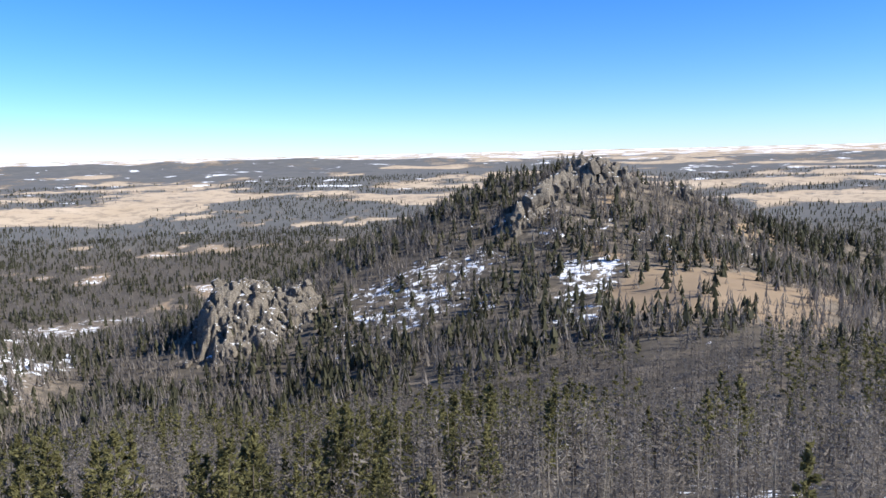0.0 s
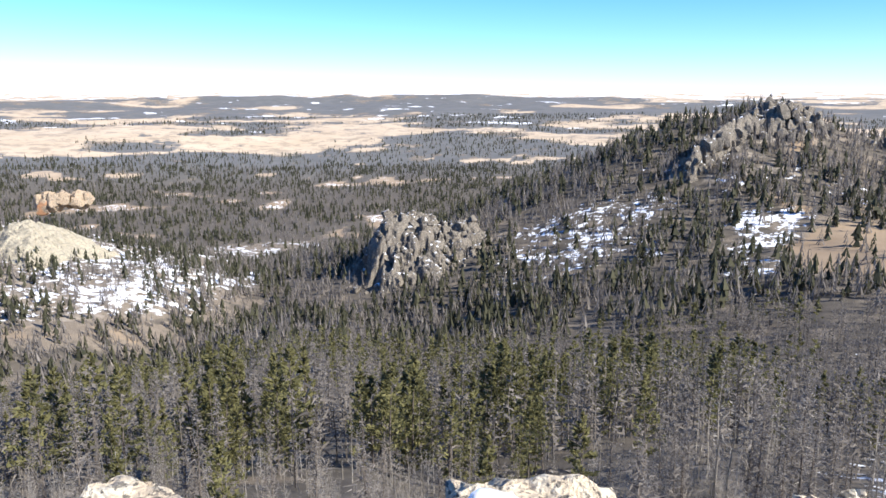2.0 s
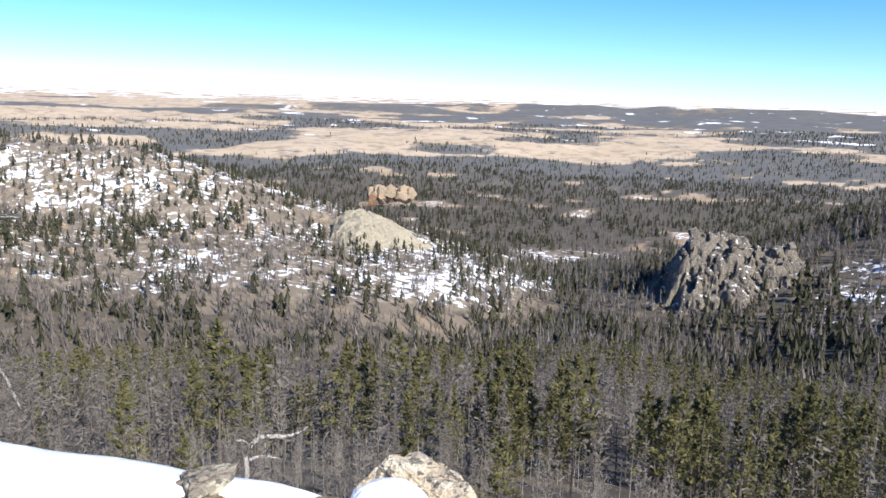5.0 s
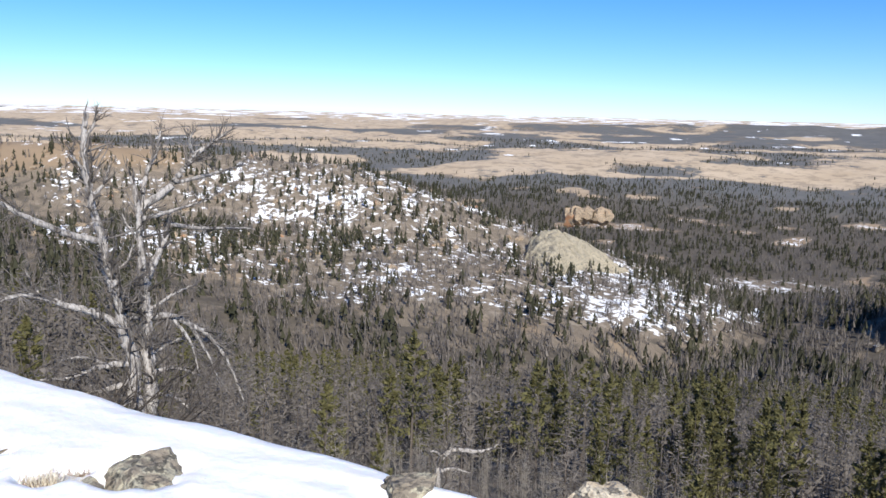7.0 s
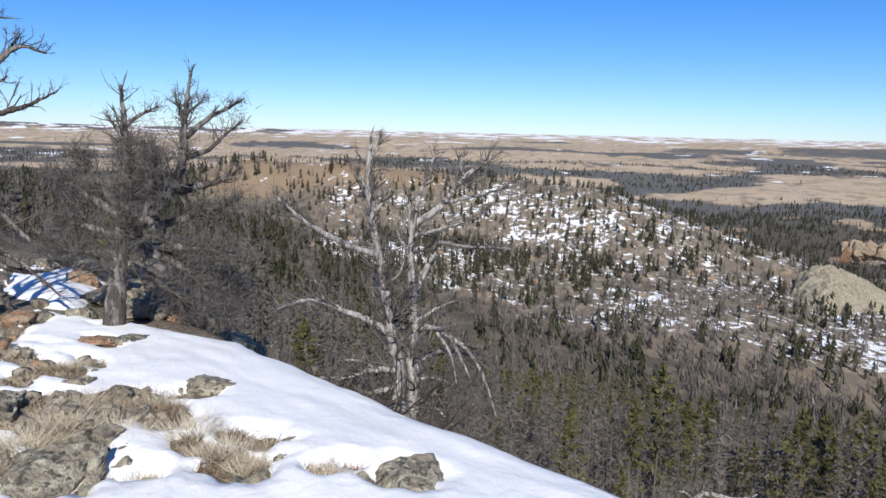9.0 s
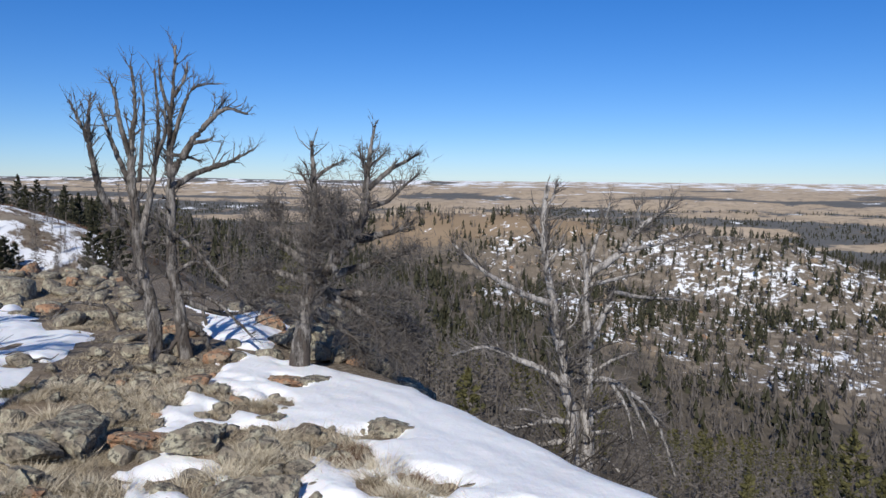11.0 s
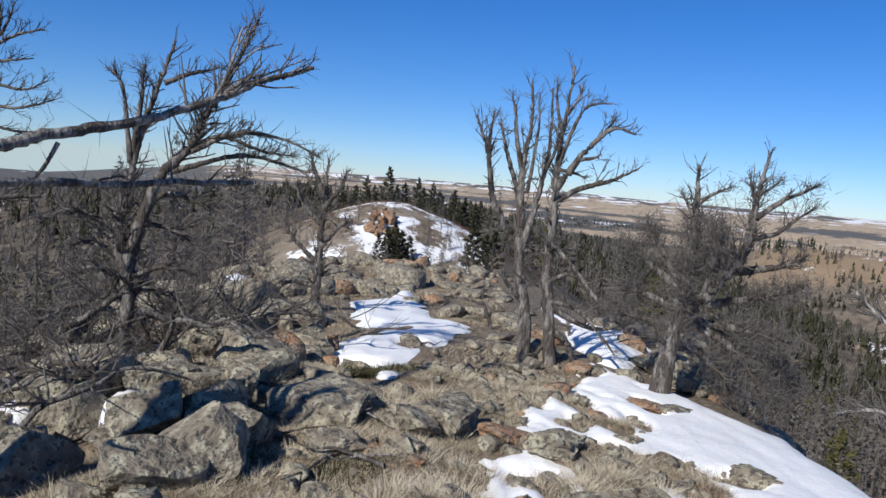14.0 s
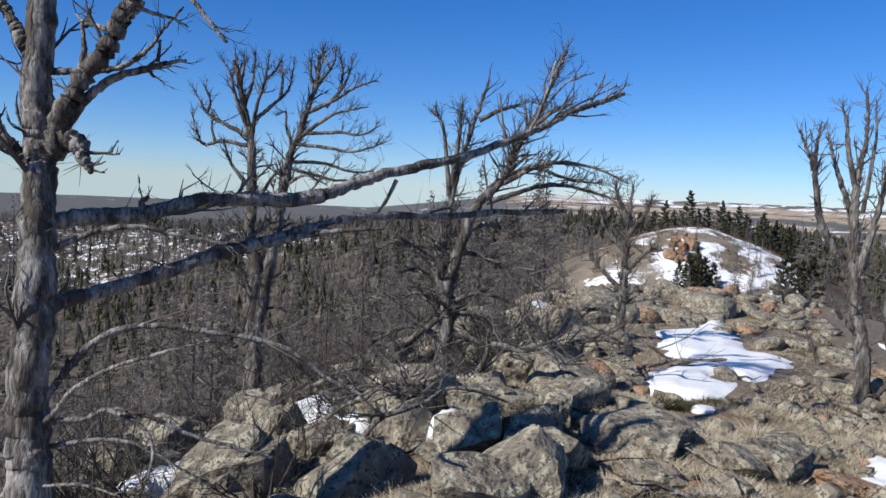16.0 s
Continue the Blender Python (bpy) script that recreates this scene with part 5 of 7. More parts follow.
def dead_tree(name, label, foot, limbs, bushy, seed, wood):
    """A weathered tree: trunk, each main limb, and a spray of twigs along the limbs."""
    g = np.random.default_rng(seed)
    root = tagged(new(name), label, "dead tree", "dead trees on the ridge")
    root.location = foot
    twigs = []
    for kind, radius, end, joints in limbs:
        path = smooth_path(joints, 9)
        n = len(path)
        path[1:-1] += g.normal(0, min(radius * 0.10, 0.006), (n - 2, 3))
        radii = end + (radius - end) * (1 - np.linspace(0, 1, n)) ** (1.25 if kind == "trunk" else 0.9)
        for _ in range(max(2, n // 12)):  # knots and the swell at old branch stubs
            k = int(g.integers(2, n))
            radii = radii * (1 + g.uniform(0.05, 0.16) * np.exp(-((np.arange(n) - k) / 1.6) ** 2))
        sides = 14 if kind == "trunk" else 9
        v, f = tube(path, radii, sides, True)
        axis = np.append(np.repeat(path, sides, 0), path[-1:], 0)
        wear = np.array([noise.fractal(Vector((c[0] * 9, c[1] * 9, c[2] * 3)) + Vector((seed, 0, 0)), 0.8, 2.1, 3) for c in v])
        v = axis + (v - axis) * (1 + 0.09 * wear)[:, None]
        me = mesh_of(kind, v, f, True)
        me.materials.append(wood)
        new(kind, me).parent = root
        seg = np.linalg.norm(np.diff(path, axis=0), axis=1).sum()
        bare = joints[0][2] > 0.5 * limbs[0][3][-1][2] or (kind == "trunk" and joints[0][2] > 0.3)
        fine = int(bushy * (8 + 26 * seg) * (0.12 if bare else 1))
        at = path[np.clip((n * g.uniform(0.15, 0.62 if kind == "trunk" else 1, fine) ** 0.7).astype(int), 0, n - 1)]
        along = (unit(g.normal(0, 1, (fine, 3)) + (0, 0, 0.25)) * (0.08 + 0.15 * min(seg, 1.6) * g.uniform(0.2, 1.0, fine))[:, None])
        twigs.append(blades(at + along * 0.5 + g.normal(0, 0.015 + 0.0032 * bushy, (fine, 3)), along, unit(np.cross(along, g.normal(0, 1, (fine, 3)))) * 0.0065))
        if kind == "trunk":
            for i in range(int(6 * seg * min(bushy, 2.0))):
                k = min(max(int(n * g.uniform(0.2, 0.95)), 1), n - 2)
                a = g.uniform(0, 6.28)
                twig_tree(path[k], np.array([math.cos(a), math.sin(a), g.uniform(0.3, 1.3)]), seg * g.uniform(0.06, 0.15) * (1.02 - k / n), min(radii[k] * 0.35, 0.018), 2, g, twigs)
        for i in range(int(min(bushy, 2.2) * (5 + seg * 7) * (0.6 if kind == "trunk" else 1))):
            k = int(n * g.uniform(0.2, 1.0) ** (0.6 if kind == "limb" else 0.8))
            k = min(max(k, 1), n - 2)
            d = unit(path[k + 1] - path[k - 1])
            length = min(0.12 + 0.20 * seg * g.uniform(0.2, 0.8), 0.46) * (1.2 - 0.72 * k / n)
            twig_tree(path[k], d * 0.8 + g.normal(0, 0.5, 3) + (0, 0, 0.35 - 0.2 * (bushy > 1.8)), length, min(max(radii[k] * 0.42, 0.004), 0.013), 1 if g.uniform() < 0.7 else 2, g, twigs)
    me = mesh_of("twig_spray", *joined(twigs))
    me.materials.append(TWIG)
    tw = tagged(new("twig_spray", me), kind="stuff")
    tw.parent = root
    return root


DEAD_TREE_MANY_A = (
    ("trunk", 0.094, 0.015, ((0.00, 0.00, 0.00), (-0.04, -0.07, 0.67), (-0.06, -0.23, 1.32), (-0.10, -0.30, 1.97), (-0.13, -0.35, 2.40), (-0.18, -0.35, 2.84), (-0.22, -0.32, 3.21), (-0.25, -0.38, 3.66))),
    ("trunk", 0.089, 0.015, ((-0.12, 0.33, 0.03), (-0.15, 0.22, 0.68), (-0.18, 0.12, 1.33), (-0.24, 0.10, 1.91), (-0.28, 0.08, 2.42), (-0.33, 0.06, 2.93), (-0.39, 0.08, 3.37), (-0.45, 0.10, 3.94))),
    ("trunk", 0.053, 0.011, ((-0.08, -0.23, 1.50), (-0.17, -0.14, 2.05), (-0.24, -0.08, 2.55), (-0.30, -0.07, 3.07), (-0.34, -0.13, 3.64))),
    ("limb", 0.055, 0.010, ((-0.06, -0.32, 1.60), (0.11, -0.49, 1.93), (0.23, -0.57, 2.25), (0.34, -0.59, 2.66), (0.44, -0.64, 2.93), (0.54, -0.70, 3.18))),
)
DEAD_TREE_MANY_B = (
    ("limb", 0.029, 0.007, ((0.34, -0.59, 2.66), (0.22, -0.67, 3.02), (0.10, -0.70, 3.30))),
    ("limb", 0.040, 0.007, ((-0.11, -0.35, 2.22), (-0.18, -0.57, 2.62), (-0.26, -0.75, 2.99), (-0.31, -0.85, 3.23))),
    ("limb", 0.037, 0.007, ((-0.14, -0.35, 2.51), (-0.06, -0.42, 2.90), (0.01, -0.46, 3.32), (0.05, -0.50, 3.47))),
    ("limb", 0.029, 0.007, ((-0.15, -0.26, 2.26), (-0.20, -0.24, 2.70), (-0.25, -0.23, 3.14), (-0.27, -0.28, 3.57))),
    ("limb", 0.051, 0.011, ((-0.28, 0.09, 2.35), (-0.37, 0.30, 2.72), (-0.46, 0.50, 3.00), (-0.53, 0.70, 3.17), (-0.60, 0.96, 3.11))),
    ("limb", 0.022, 0.007, ((-0.46, 0.52, 3.01), (-0.55, 0.62, 3.20), (-0.60, 0.68, 3.30))),
)
DEAD_TREE_MANY_C = (
    ("limb", 0.044, 0.008, ((-0.26, 0.09, 2.19), (-0.48, 0.35, 2.38), (-0.66, 0.59, 2.48), (-0.78, 0.75, 2.57), (-0.93, 0.93, 2.71))),
    ("limb", 0.029, 0.007, ((-0.31, 0.08, 2.68), (-0.23, 0.29, 3.17), (-0.20, 0.46, 3.40), (-0.20, 0.79, 3.44))),
    ("limb", 0.026, 0.007, ((-0.38, 0.34, 2.74), (-0.38, 0.54, 2.78), (-0.37, 0.62, 2.83))),
    ("limb", 0.026, 0.007, ((-0.30, 0.08, 2.60), (-0.45, 0.27, 2.56), (-0.53, 0.38, 2.51))),
    ("limb", 0.026, 0.007, ((-0.38, 0.09, 3.30), (-0.43, 0.21, 3.52), (-0.45, 0.25, 3.73))),
    ("limb", 0.026, 0.007, ((-0.35, 0.06, 3.08), (-0.43, -0.09, 3.45), (-0.52, -0.16, 3.79))),
    ("limb", 0.029, 0.007, ((-0.24, -0.08, 2.55), (-0.17, 0.08, 2.85), (-0.06, 0.14, 3.19))),
)
DEAD_TREE_MANY_D = (
    ("limb", 0.033, 0.011, ((-0.21, 0.11, 1.66), (-0.27, 0.39, 1.42), (-0.32, 0.71, 1.07), (-0.37, 1.00, 0.79), (-0.40, 1.13, 0.71))),
    ("limb", 0.026, 0.007, ((-0.07, -0.24, 1.51), (-0.24, 0.04, 1.53), (-0.49, 0.43, 1.63))),
    ("limb", 0.040, 0.011, ((-0.13, 0.11, 0.88), (-0.16, 0.38, 0.90), (-0.18, 0.71, 0.78), (-0.14, 1.16, 0.39))),
    ("limb", 0.040, 0.011, ((-0.17, 0.23, 0.82), (-0.51, 0.63, 0.60), (-0.84, 1.00, 0.62))),
    ("limb", 0.055, 0.015, ((-0.16, 0.29, 0.54), (-0.29, 0.45, 0.38), (-0.37, 0.50, 0.15), (-0.42, 0.51, -0.03))),
    ("limb", 0.044, 0.014, ((-0.07, -0.06, 0.81), (0.13, -0.24, 1.04), (0.24, -0.31, 1.26))),
    ("limb", 0.037, 0.011, ((-0.13, 0.25, 0.39), (0.02, 0.17, 0.22), (0.15, 0.17, 0.03))),
)
DEAD_TREE_MANY_E = (
    ("limb", 0.033, 0.007, ((-0.17, 0.14, 1.15), (-0.28, 0.39, 1.27), (-0.36, 0.60, 1.17))),
)
dead_tree("dead_tree", "grey weathered dead tree with several upright stems", (-8.83, -4.51, -0.50), DEAD_TREE_MANY_A + DEAD_TREE_MANY_B + DEAD_TREE_MANY_C + DEAD_TREE_MANY_D + DEAD_TREE_MANY_E, 1.1, 40, BARK_WOOD)
DEAD_PINE_BUSH_A = (
    ("trunk", 0.125, 0.017, ((0.00, 0.00, 0.00), (-0.04, 0.01, 0.37), (-0.09, 0.04, 0.73), (-0.16, 0.09, 1.20), (-0.21, 0.10, 1.66), (-0.25, 0.10, 2.06), (-0.28, 0.09, 2.36), (-0.30, 0.06, 2.67))),
    ("trunk", 0.086, 0.013, ((-0.13, 0.09, 0.93), (-0.25, 0.33, 1.24), (-0.38, 0.59, 1.62), (-0.44, 0.67, 1.95), (-0.48, 0.68, 2.28), (-0.52, 0.71, 2.56), (-0.57, 0.76, 2.87))),
    ("limb", 0.027, 0.007, ((-0.27, 0.10, 2.23), (-0.36, 0.25, 2.36), (-0.45, 0.40, 2.45))),
    ("limb", 0.020, 0.007, ((-0.25, 0.10, 2.06), (-0.28, -0.02, 2.24), (-0.29, -0.07, 2.32))),
    ("limb", 0.037, 0.007, ((-0.47, 0.70, 2.12), (-0.67, 0.92, 2.35), (-0.79, 1.07, 2.44), (-0.90, 1.21, 2.54))),
)
DEAD_PINE_BUSH_B = (
    ("limb", 0.033, 0.007, ((-0.43, 0.66, 1.88), (-0.66, 0.91, 1.99), (-0.85, 1.07, 2.17), (-1.01, 1.22, 2.31))),
    ("limb", 0.020, 0.007, ((-0.49, 0.69, 2.32), (-0.52, 0.60, 2.48), (-0.55, 0.58, 2.60))),
    ("limb", 0.020, 0.007, ((-0.50, 0.70, 2.38), (-0.61, 0.81, 2.49), (-0.69, 0.87, 2.57))),
    ("limb", 0.027, 0.006, ((-0.22, 0.27, 1.14), (-0.08, 0.42, 1.69), (0.04, 0.48, 2.08))),
    ("limb", 0.027, 0.007, ((-0.30, 0.44, 1.41), (-0.29, 0.32, 1.80), (-0.30, 0.27, 2.13))),
)
DEAD_PINE_BOUGHS_A = (
    ("limb", 0.054, 0.008, ((-0.53, -0.06, 1.20), (-0.44, -0.41, 1.47), (-0.40, -0.62, 1.63), (-0.37, -0.80, 1.66))),
    ("limb", 0.054, 0.008, ((-0.52, -0.09, 1.00), (-0.47, -0.48, 1.11), (-0.44, -0.77, 1.13))),
    ("limb", 0.054, 0.008, ((-0.51, -0.12, 0.78), (-0.40, -0.52, 0.84), (-0.29, -0.81, 0.90))),
    ("limb", 0.054, 0.008, ((-0.53, -0.06, 1.28), (-0.54, -0.38, 1.74), (-0.59, -0.55, 1.95))),
    ("limb", 0.054, 0.008, ((-0.56, 0.08, 0.87), (-0.58, 0.58, 0.63), (-0.56, 0.95, 0.24), (-0.50, 1.14, 0.00))),
    ("limb", 0.054, 0.008, ((-0.58, 0.15, 0.87), (-0.59, 0.71, 0.84), (-0.55, 1.20, 0.81))),
    ("limb", 0.054, 0.008, ((-0.61, 0.27, 1.08), (-0.60, 0.83, 1.26), (-0.54, 1.27, 1.43))),
)
DEAD_PINE_BOUGHS_B = (
    ("limb", 0.054, 0.008, ((-0.66, 0.46, 1.50), (-0.81, 0.91, 1.59), (-0.90, 1.17, 1.73))),
    ("limb", 0.054, 0.008, ((-0.54, 0.02, 0.65), (-0.71, 0.42, 0.31), (-0.81, 0.64, -0.12))),
    ("limb", 0.054, 0.008, ((-0.63, 0.33, 1.30), (-0.54, 0.27, 1.64), (-0.51, 0.37, 1.92))),
    ("limb", 0.054, 0.008, ((-0.58, 0.15, 0.87), (-0.90, 0.94, 0.47), (-1.09, 1.21, 0.17))),
    ("limb", 0.045, 0.007, ((-0.66, 0.46, 1.44), (-0.66, 0.09, 1.76), (-0.72, -0.00, 1.97))),
    ("limb", 0.045, 0.007, ((-0.53, -0.06, 1.06), (-0.64, 0.04, 1.42), (-0.77, 0.22, 1.56))),
)
dead_tree("dead_tree", "dense grey dead pine with two bare spiky tops", (-8.55, -2.62, -0.42), DEAD_PINE_BUSH_A + DEAD_PINE_BUSH_B + DEAD_PINE_BOUGHS_A + DEAD_PINE_BOUGHS_B, 24.0, 41, BARK_WOOD)
TWISTED_SNAG_A = (
    ("trunk", 0.079, 0.021, ((0.00, 0.00, 0.00), (-0.03, -0.05, 0.47), (-0.06, -0.09, 0.84), (-0.10, -0.08, 1.18), (-0.10, -0.16, 1.49), (-0.12, -0.19, 1.78), (-0.12, -0.27, 2.04), (-0.14, -0.30, 2.30), (-0.15, -0.37, 2.67), (-0.17, -0.41, 2.98), (-0.20, -0.41, 3.25), (-0.23, -0.38, 3.46))),
    ("trunk", 0.079, 0.021, ((-0.03, 0.09, 0.03), (-0.07, 0.05, 0.53), (-0.13, 0.06, 1.00), (-0.16, 0.05, 1.32), (-0.19, 0.06, 1.63), (-0.21, 0.03, 1.90), (-0.25, 0.03, 2.24), (-0.28, 0.02, 2.55), (-0.30, -0.02, 2.89))),
    ("limb", 0.045, 0.011, ((-0.21, 0.04, 1.84), (-0.40, 0.16, 2.08), (-0.56, 0.27, 2.26), (-0.68, 0.31, 2.44))),
)
TWISTED_SNAG_B = (
    ("limb", 0.026, 0.008, ((-0.28, 0.03, 2.50), (-0.52, 0.11, 2.89), (-0.66, 0.21, 3.07), (-0.80, 0.27, 3.29))),
    ("limb", 0.040, 0.010, ((-0.35, 0.07, 2.60), (-0.32, 0.29, 2.76), (-0.29, 0.42, 2.93), (-0.26, 0.54, 3.08), (-0.23, 0.69, 3.20), (-0.20, 0.84, 3.31))),
    ("limb", 0.016, 0.005, ((-0.26, 0.54, 3.08), (-0.19, 0.49, 3.22), (-0.17, 0.54, 3.32))),
    ("limb", 0.024, 0.005, ((-0.27, 0.03, 2.48), (-0.44, 0.27, 2.52), (-0.66, 0.58, 2.58), (-0.81, 0.79, 2.65))),
    ("limb", 0.026, 0.006, ((-0.63, 0.27, 2.39), (-0.80, 0.57, 2.31), (-0.95, 0.84, 2.28), (-1.15, 1.20, 2.23))),
    ("limb", 0.021, 0.005, ((-0.31, 0.36, 2.82), (-0.46, 0.63, 2.87), (-0.62, 0.93, 2.93), (-0.77, 1.18, 3.00))),
)
TWISTED_SNAG_C = (
    ("limb", 0.032, 0.008, ((-0.14, -0.31, 2.31), (0.00, -0.57, 2.41), (0.10, -0.78, 2.53), (0.17, -0.90, 2.61), (0.23, -1.03, 2.71), (0.29, -1.13, 2.81), (0.34, -1.24, 2.92))),
    ("limb", 0.040, 0.008, ((-0.10, -0.17, 1.51), (-0.07, -0.37, 1.65), (-0.02, -0.63, 1.77), (0.02, -0.84, 1.87), (0.07, -1.04, 1.89), (0.12, -1.26, 1.82))),
    ("limb", 0.016, 0.005, ((0.01, -0.82, 1.86), (0.00, -0.88, 2.00), (-0.00, -0.92, 2.10))),
    ("limb", 0.034, 0.008, ((-0.19, 0.06, 1.56), (-0.28, 0.28, 1.53), (-0.34, 0.44, 1.42), (-0.40, 0.61, 1.29), (-0.46, 0.77, 1.06), (-0.49, 0.90, 0.74), (-0.51, 0.98, 0.49))),
    ("limb", 0.021, 0.005, ((-0.20, 0.08, 1.62), (-0.20, 0.31, 1.77), (-0.20, 0.50, 1.84))),
)
TWISTED_SNAG_D = (
    ("limb", 0.021, 0.005, ((-0.18, 0.05, 1.53), (-0.13, -0.07, 1.58), (-0.09, -0.16, 1.52))),
    ("limb", 0.034, 0.008, ((-0.09, -0.08, 1.15), (0.02, -0.34, 1.18), (0.16, -0.63, 1.15), (0.25, -0.84, 1.18))),
    ("limb", 0.029, 0.008, ((-0.07, -0.10, 0.99), (-0.03, -0.37, 0.93), (-0.00, -0.60, 0.94))),
    ("limb", 0.024, 0.005, ((-0.04, -0.10, 0.67), (-0.07, -0.26, 0.69), (-0.08, -0.37, 0.64))),
    ("limb", 0.021, 0.006, ((-0.15, 0.07, 1.20), (-0.40, 0.36, 1.26), (-0.60, 0.64, 1.16), (-0.76, 0.86, 1.06))),
    ("limb", 0.021, 0.005, ((-0.13, 0.06, 1.04), (-0.23, 0.32, 1.01), (-0.32, 0.59, 0.85))),
    ("limb", 0.018, 0.005, ((-0.34, 0.45, 1.42), (-0.34, 0.62, 1.07), (-0.33, 0.72, 0.77))),
)
TWISTED_SNAG_E = (
    ("limb", 0.018, 0.005, ((-0.28, 0.28, 1.52), (-0.23, 0.45, 1.25), (-0.15, 0.51, 0.96))),
    ("limb", 0.024, 0.005, ((-0.06, -0.08, 0.84), (0.15, -0.31, 0.77), (0.31, -0.51, 0.83))),
    ("limb", 0.018, 0.005, ((-0.11, 0.06, 0.84), (-0.06, 0.28, 0.77), (0.04, 0.47, 0.60))),
    ("limb", 0.018, 0.005, ((-0.16, -0.37, 2.72), (-0.20, -0.26, 2.83), (-0.23, -0.21, 2.99))),
    ("limb", 0.016, 0.005, ((-0.17, -0.40, 2.93), (-0.12, -0.49, 3.06), (-0.10, -0.53, 3.17))),
    ("limb", 0.016, 0.005, ((-0.20, -0.41, 3.22), (-0.22, -0.32, 3.36), (-0.23, -0.30, 3.46))),
    ("limb", 0.018, 0.005, ((-0.25, 0.03, 2.26), (-0.30, -0.07, 2.41), (-0.35, -0.12, 2.53))),
    ("limb", 0.016, 0.005, ((-0.12, -0.26, 1.99), (-0.19, -0.10, 2.10), (-0.24, -0.04, 2.26))),
)
TWISTED_SNAG_F = (
    ("limb", 0.016, 0.005, ((0.00, -0.29, 1.18), (0.05, -0.50, 1.29), (0.11, -0.70, 1.30))),
)
dead_tree("dead_tree", "pale twisted dead tree with long arching branches", (-7.51, 0.55, -1.70), TWISTED_SNAG_A + TWISTED_SNAG_B + TWISTED_SNAG_C + TWISTED_SNAG_D + TWISTED_SNAG_E + TWISTED_SNAG_F, 2.8, 42, PALE_WOOD)
LARGE_DEAD_PINE_A = (
    ("trunk", 0.122, 0.056, ((0.00, 0.00, 0.00), (0.01, -0.04, 0.35), (0.02, -0.08, 0.71), (0.03, -0.11, 0.91), (0.02, -0.13, 1.30), (-0.01, -0.15, 1.71), (-0.02, -0.17, 2.04), (-0.03, -0.19, 2.28), (-0.03, -0.21, 2.45), (-0.01, -0.24, 2.66), (-0.03, -0.25, 2.92), (-0.04, -0.27, 3.19), (-0.04, -0.28, 3.40), (-0.06, -0.30, 4.1), (0.02, -0.30, 4.9))),
    ("limb", 0.044, 0.029, ((-0.01, -0.21, 2.30), (0.05, -0.22, 2.36), (0.11, -0.24, 2.43), (0.22, -0.28, 2.52), (0.37, -0.32, 2.68))),
    ("limb", 0.042, 0.021, ((-0.00, -0.26, 2.88), (0.05, -0.31, 2.98), (0.09, -0.36, 3.08), (0.14, -0.41, 3.18), (0.20, -0.47, 3.30))),
)
LARGE_DEAD_PINE_B = (
    ("limb", 0.056, 0.043, ((-0.06, -0.18, 2.38), (-0.11, -0.14, 2.56), (-0.19, -0.06, 2.75), (-0.31, 0.03, 2.95), (-0.36, 0.08, 3.10), (-0.42, 0.13, 3.19), (-0.49, 0.19, 3.36))),
    ("limb", 0.030, 0.008, ((-0.12, -0.13, 2.50), (-0.23, -0.10, 2.68), (-0.37, -0.04, 2.81), (-0.50, 0.04, 2.86), (-0.58, 0.08, 2.89), (-0.68, 0.13, 2.92))),
    ("limb", 0.022, 0.006, ((-0.03, -0.24, 2.81), (-0.11, -0.20, 2.82), (-0.23, -0.13, 2.83), (-0.38, -0.06, 2.86), (-0.51, -0.00, 2.96), (-0.59, 0.02, 3.09), (-0.68, 0.05, 3.21))),
    ("limb", 0.012, 0.004, ((-0.51, 0.04, 2.87), (-0.52, 0.07, 2.83), (-0.54, 0.10, 2.81))),
    ("limb", 0.012, 0.004, ((-0.55, 0.06, 2.90), (-0.55, 0.09, 2.96), (-0.55, 0.11, 3.01))),
)
LARGE_DEAD_PINE_C = (
    ("limb", 0.016, 0.004, ((-0.32, 0.05, 3.03), (-0.25, -0.04, 3.06), (-0.22, -0.08, 3.07), (-0.18, -0.14, 3.12))),
    ("limb", 0.018, 0.007, ((-0.21, -0.15, 2.84), (-0.22, -0.12, 2.96), (-0.20, -0.11, 3.10))),
    ("limb", 0.068, 0.015, ((-0.07, -0.17, 2.42), (-0.15, -0.09, 2.47), (-0.19, -0.03, 2.43), (-0.21, 0.01, 2.36), (-0.24, 0.05, 2.30))),
    ("limb", 0.012, 0.004, ((-0.42, 0.13, 3.15), (-0.53, 0.14, 3.13), (-0.60, 0.15, 3.12), (-0.68, 0.15, 3.09))),
    ("limb", 0.015, 0.009, ((-0.46, 0.16, 3.26), (-0.58, 0.25, 3.28), (-0.65, 0.31, 3.20), (-0.73, 0.38, 3.08), (-0.75, 0.40, 3.05), (-0.79, 0.44, 2.99))),
    ("limb", 0.012, 0.003, ((-0.22, -0.07, 3.05), (-0.24, -0.10, 3.14), (-0.23, -0.14, 3.20))),
)
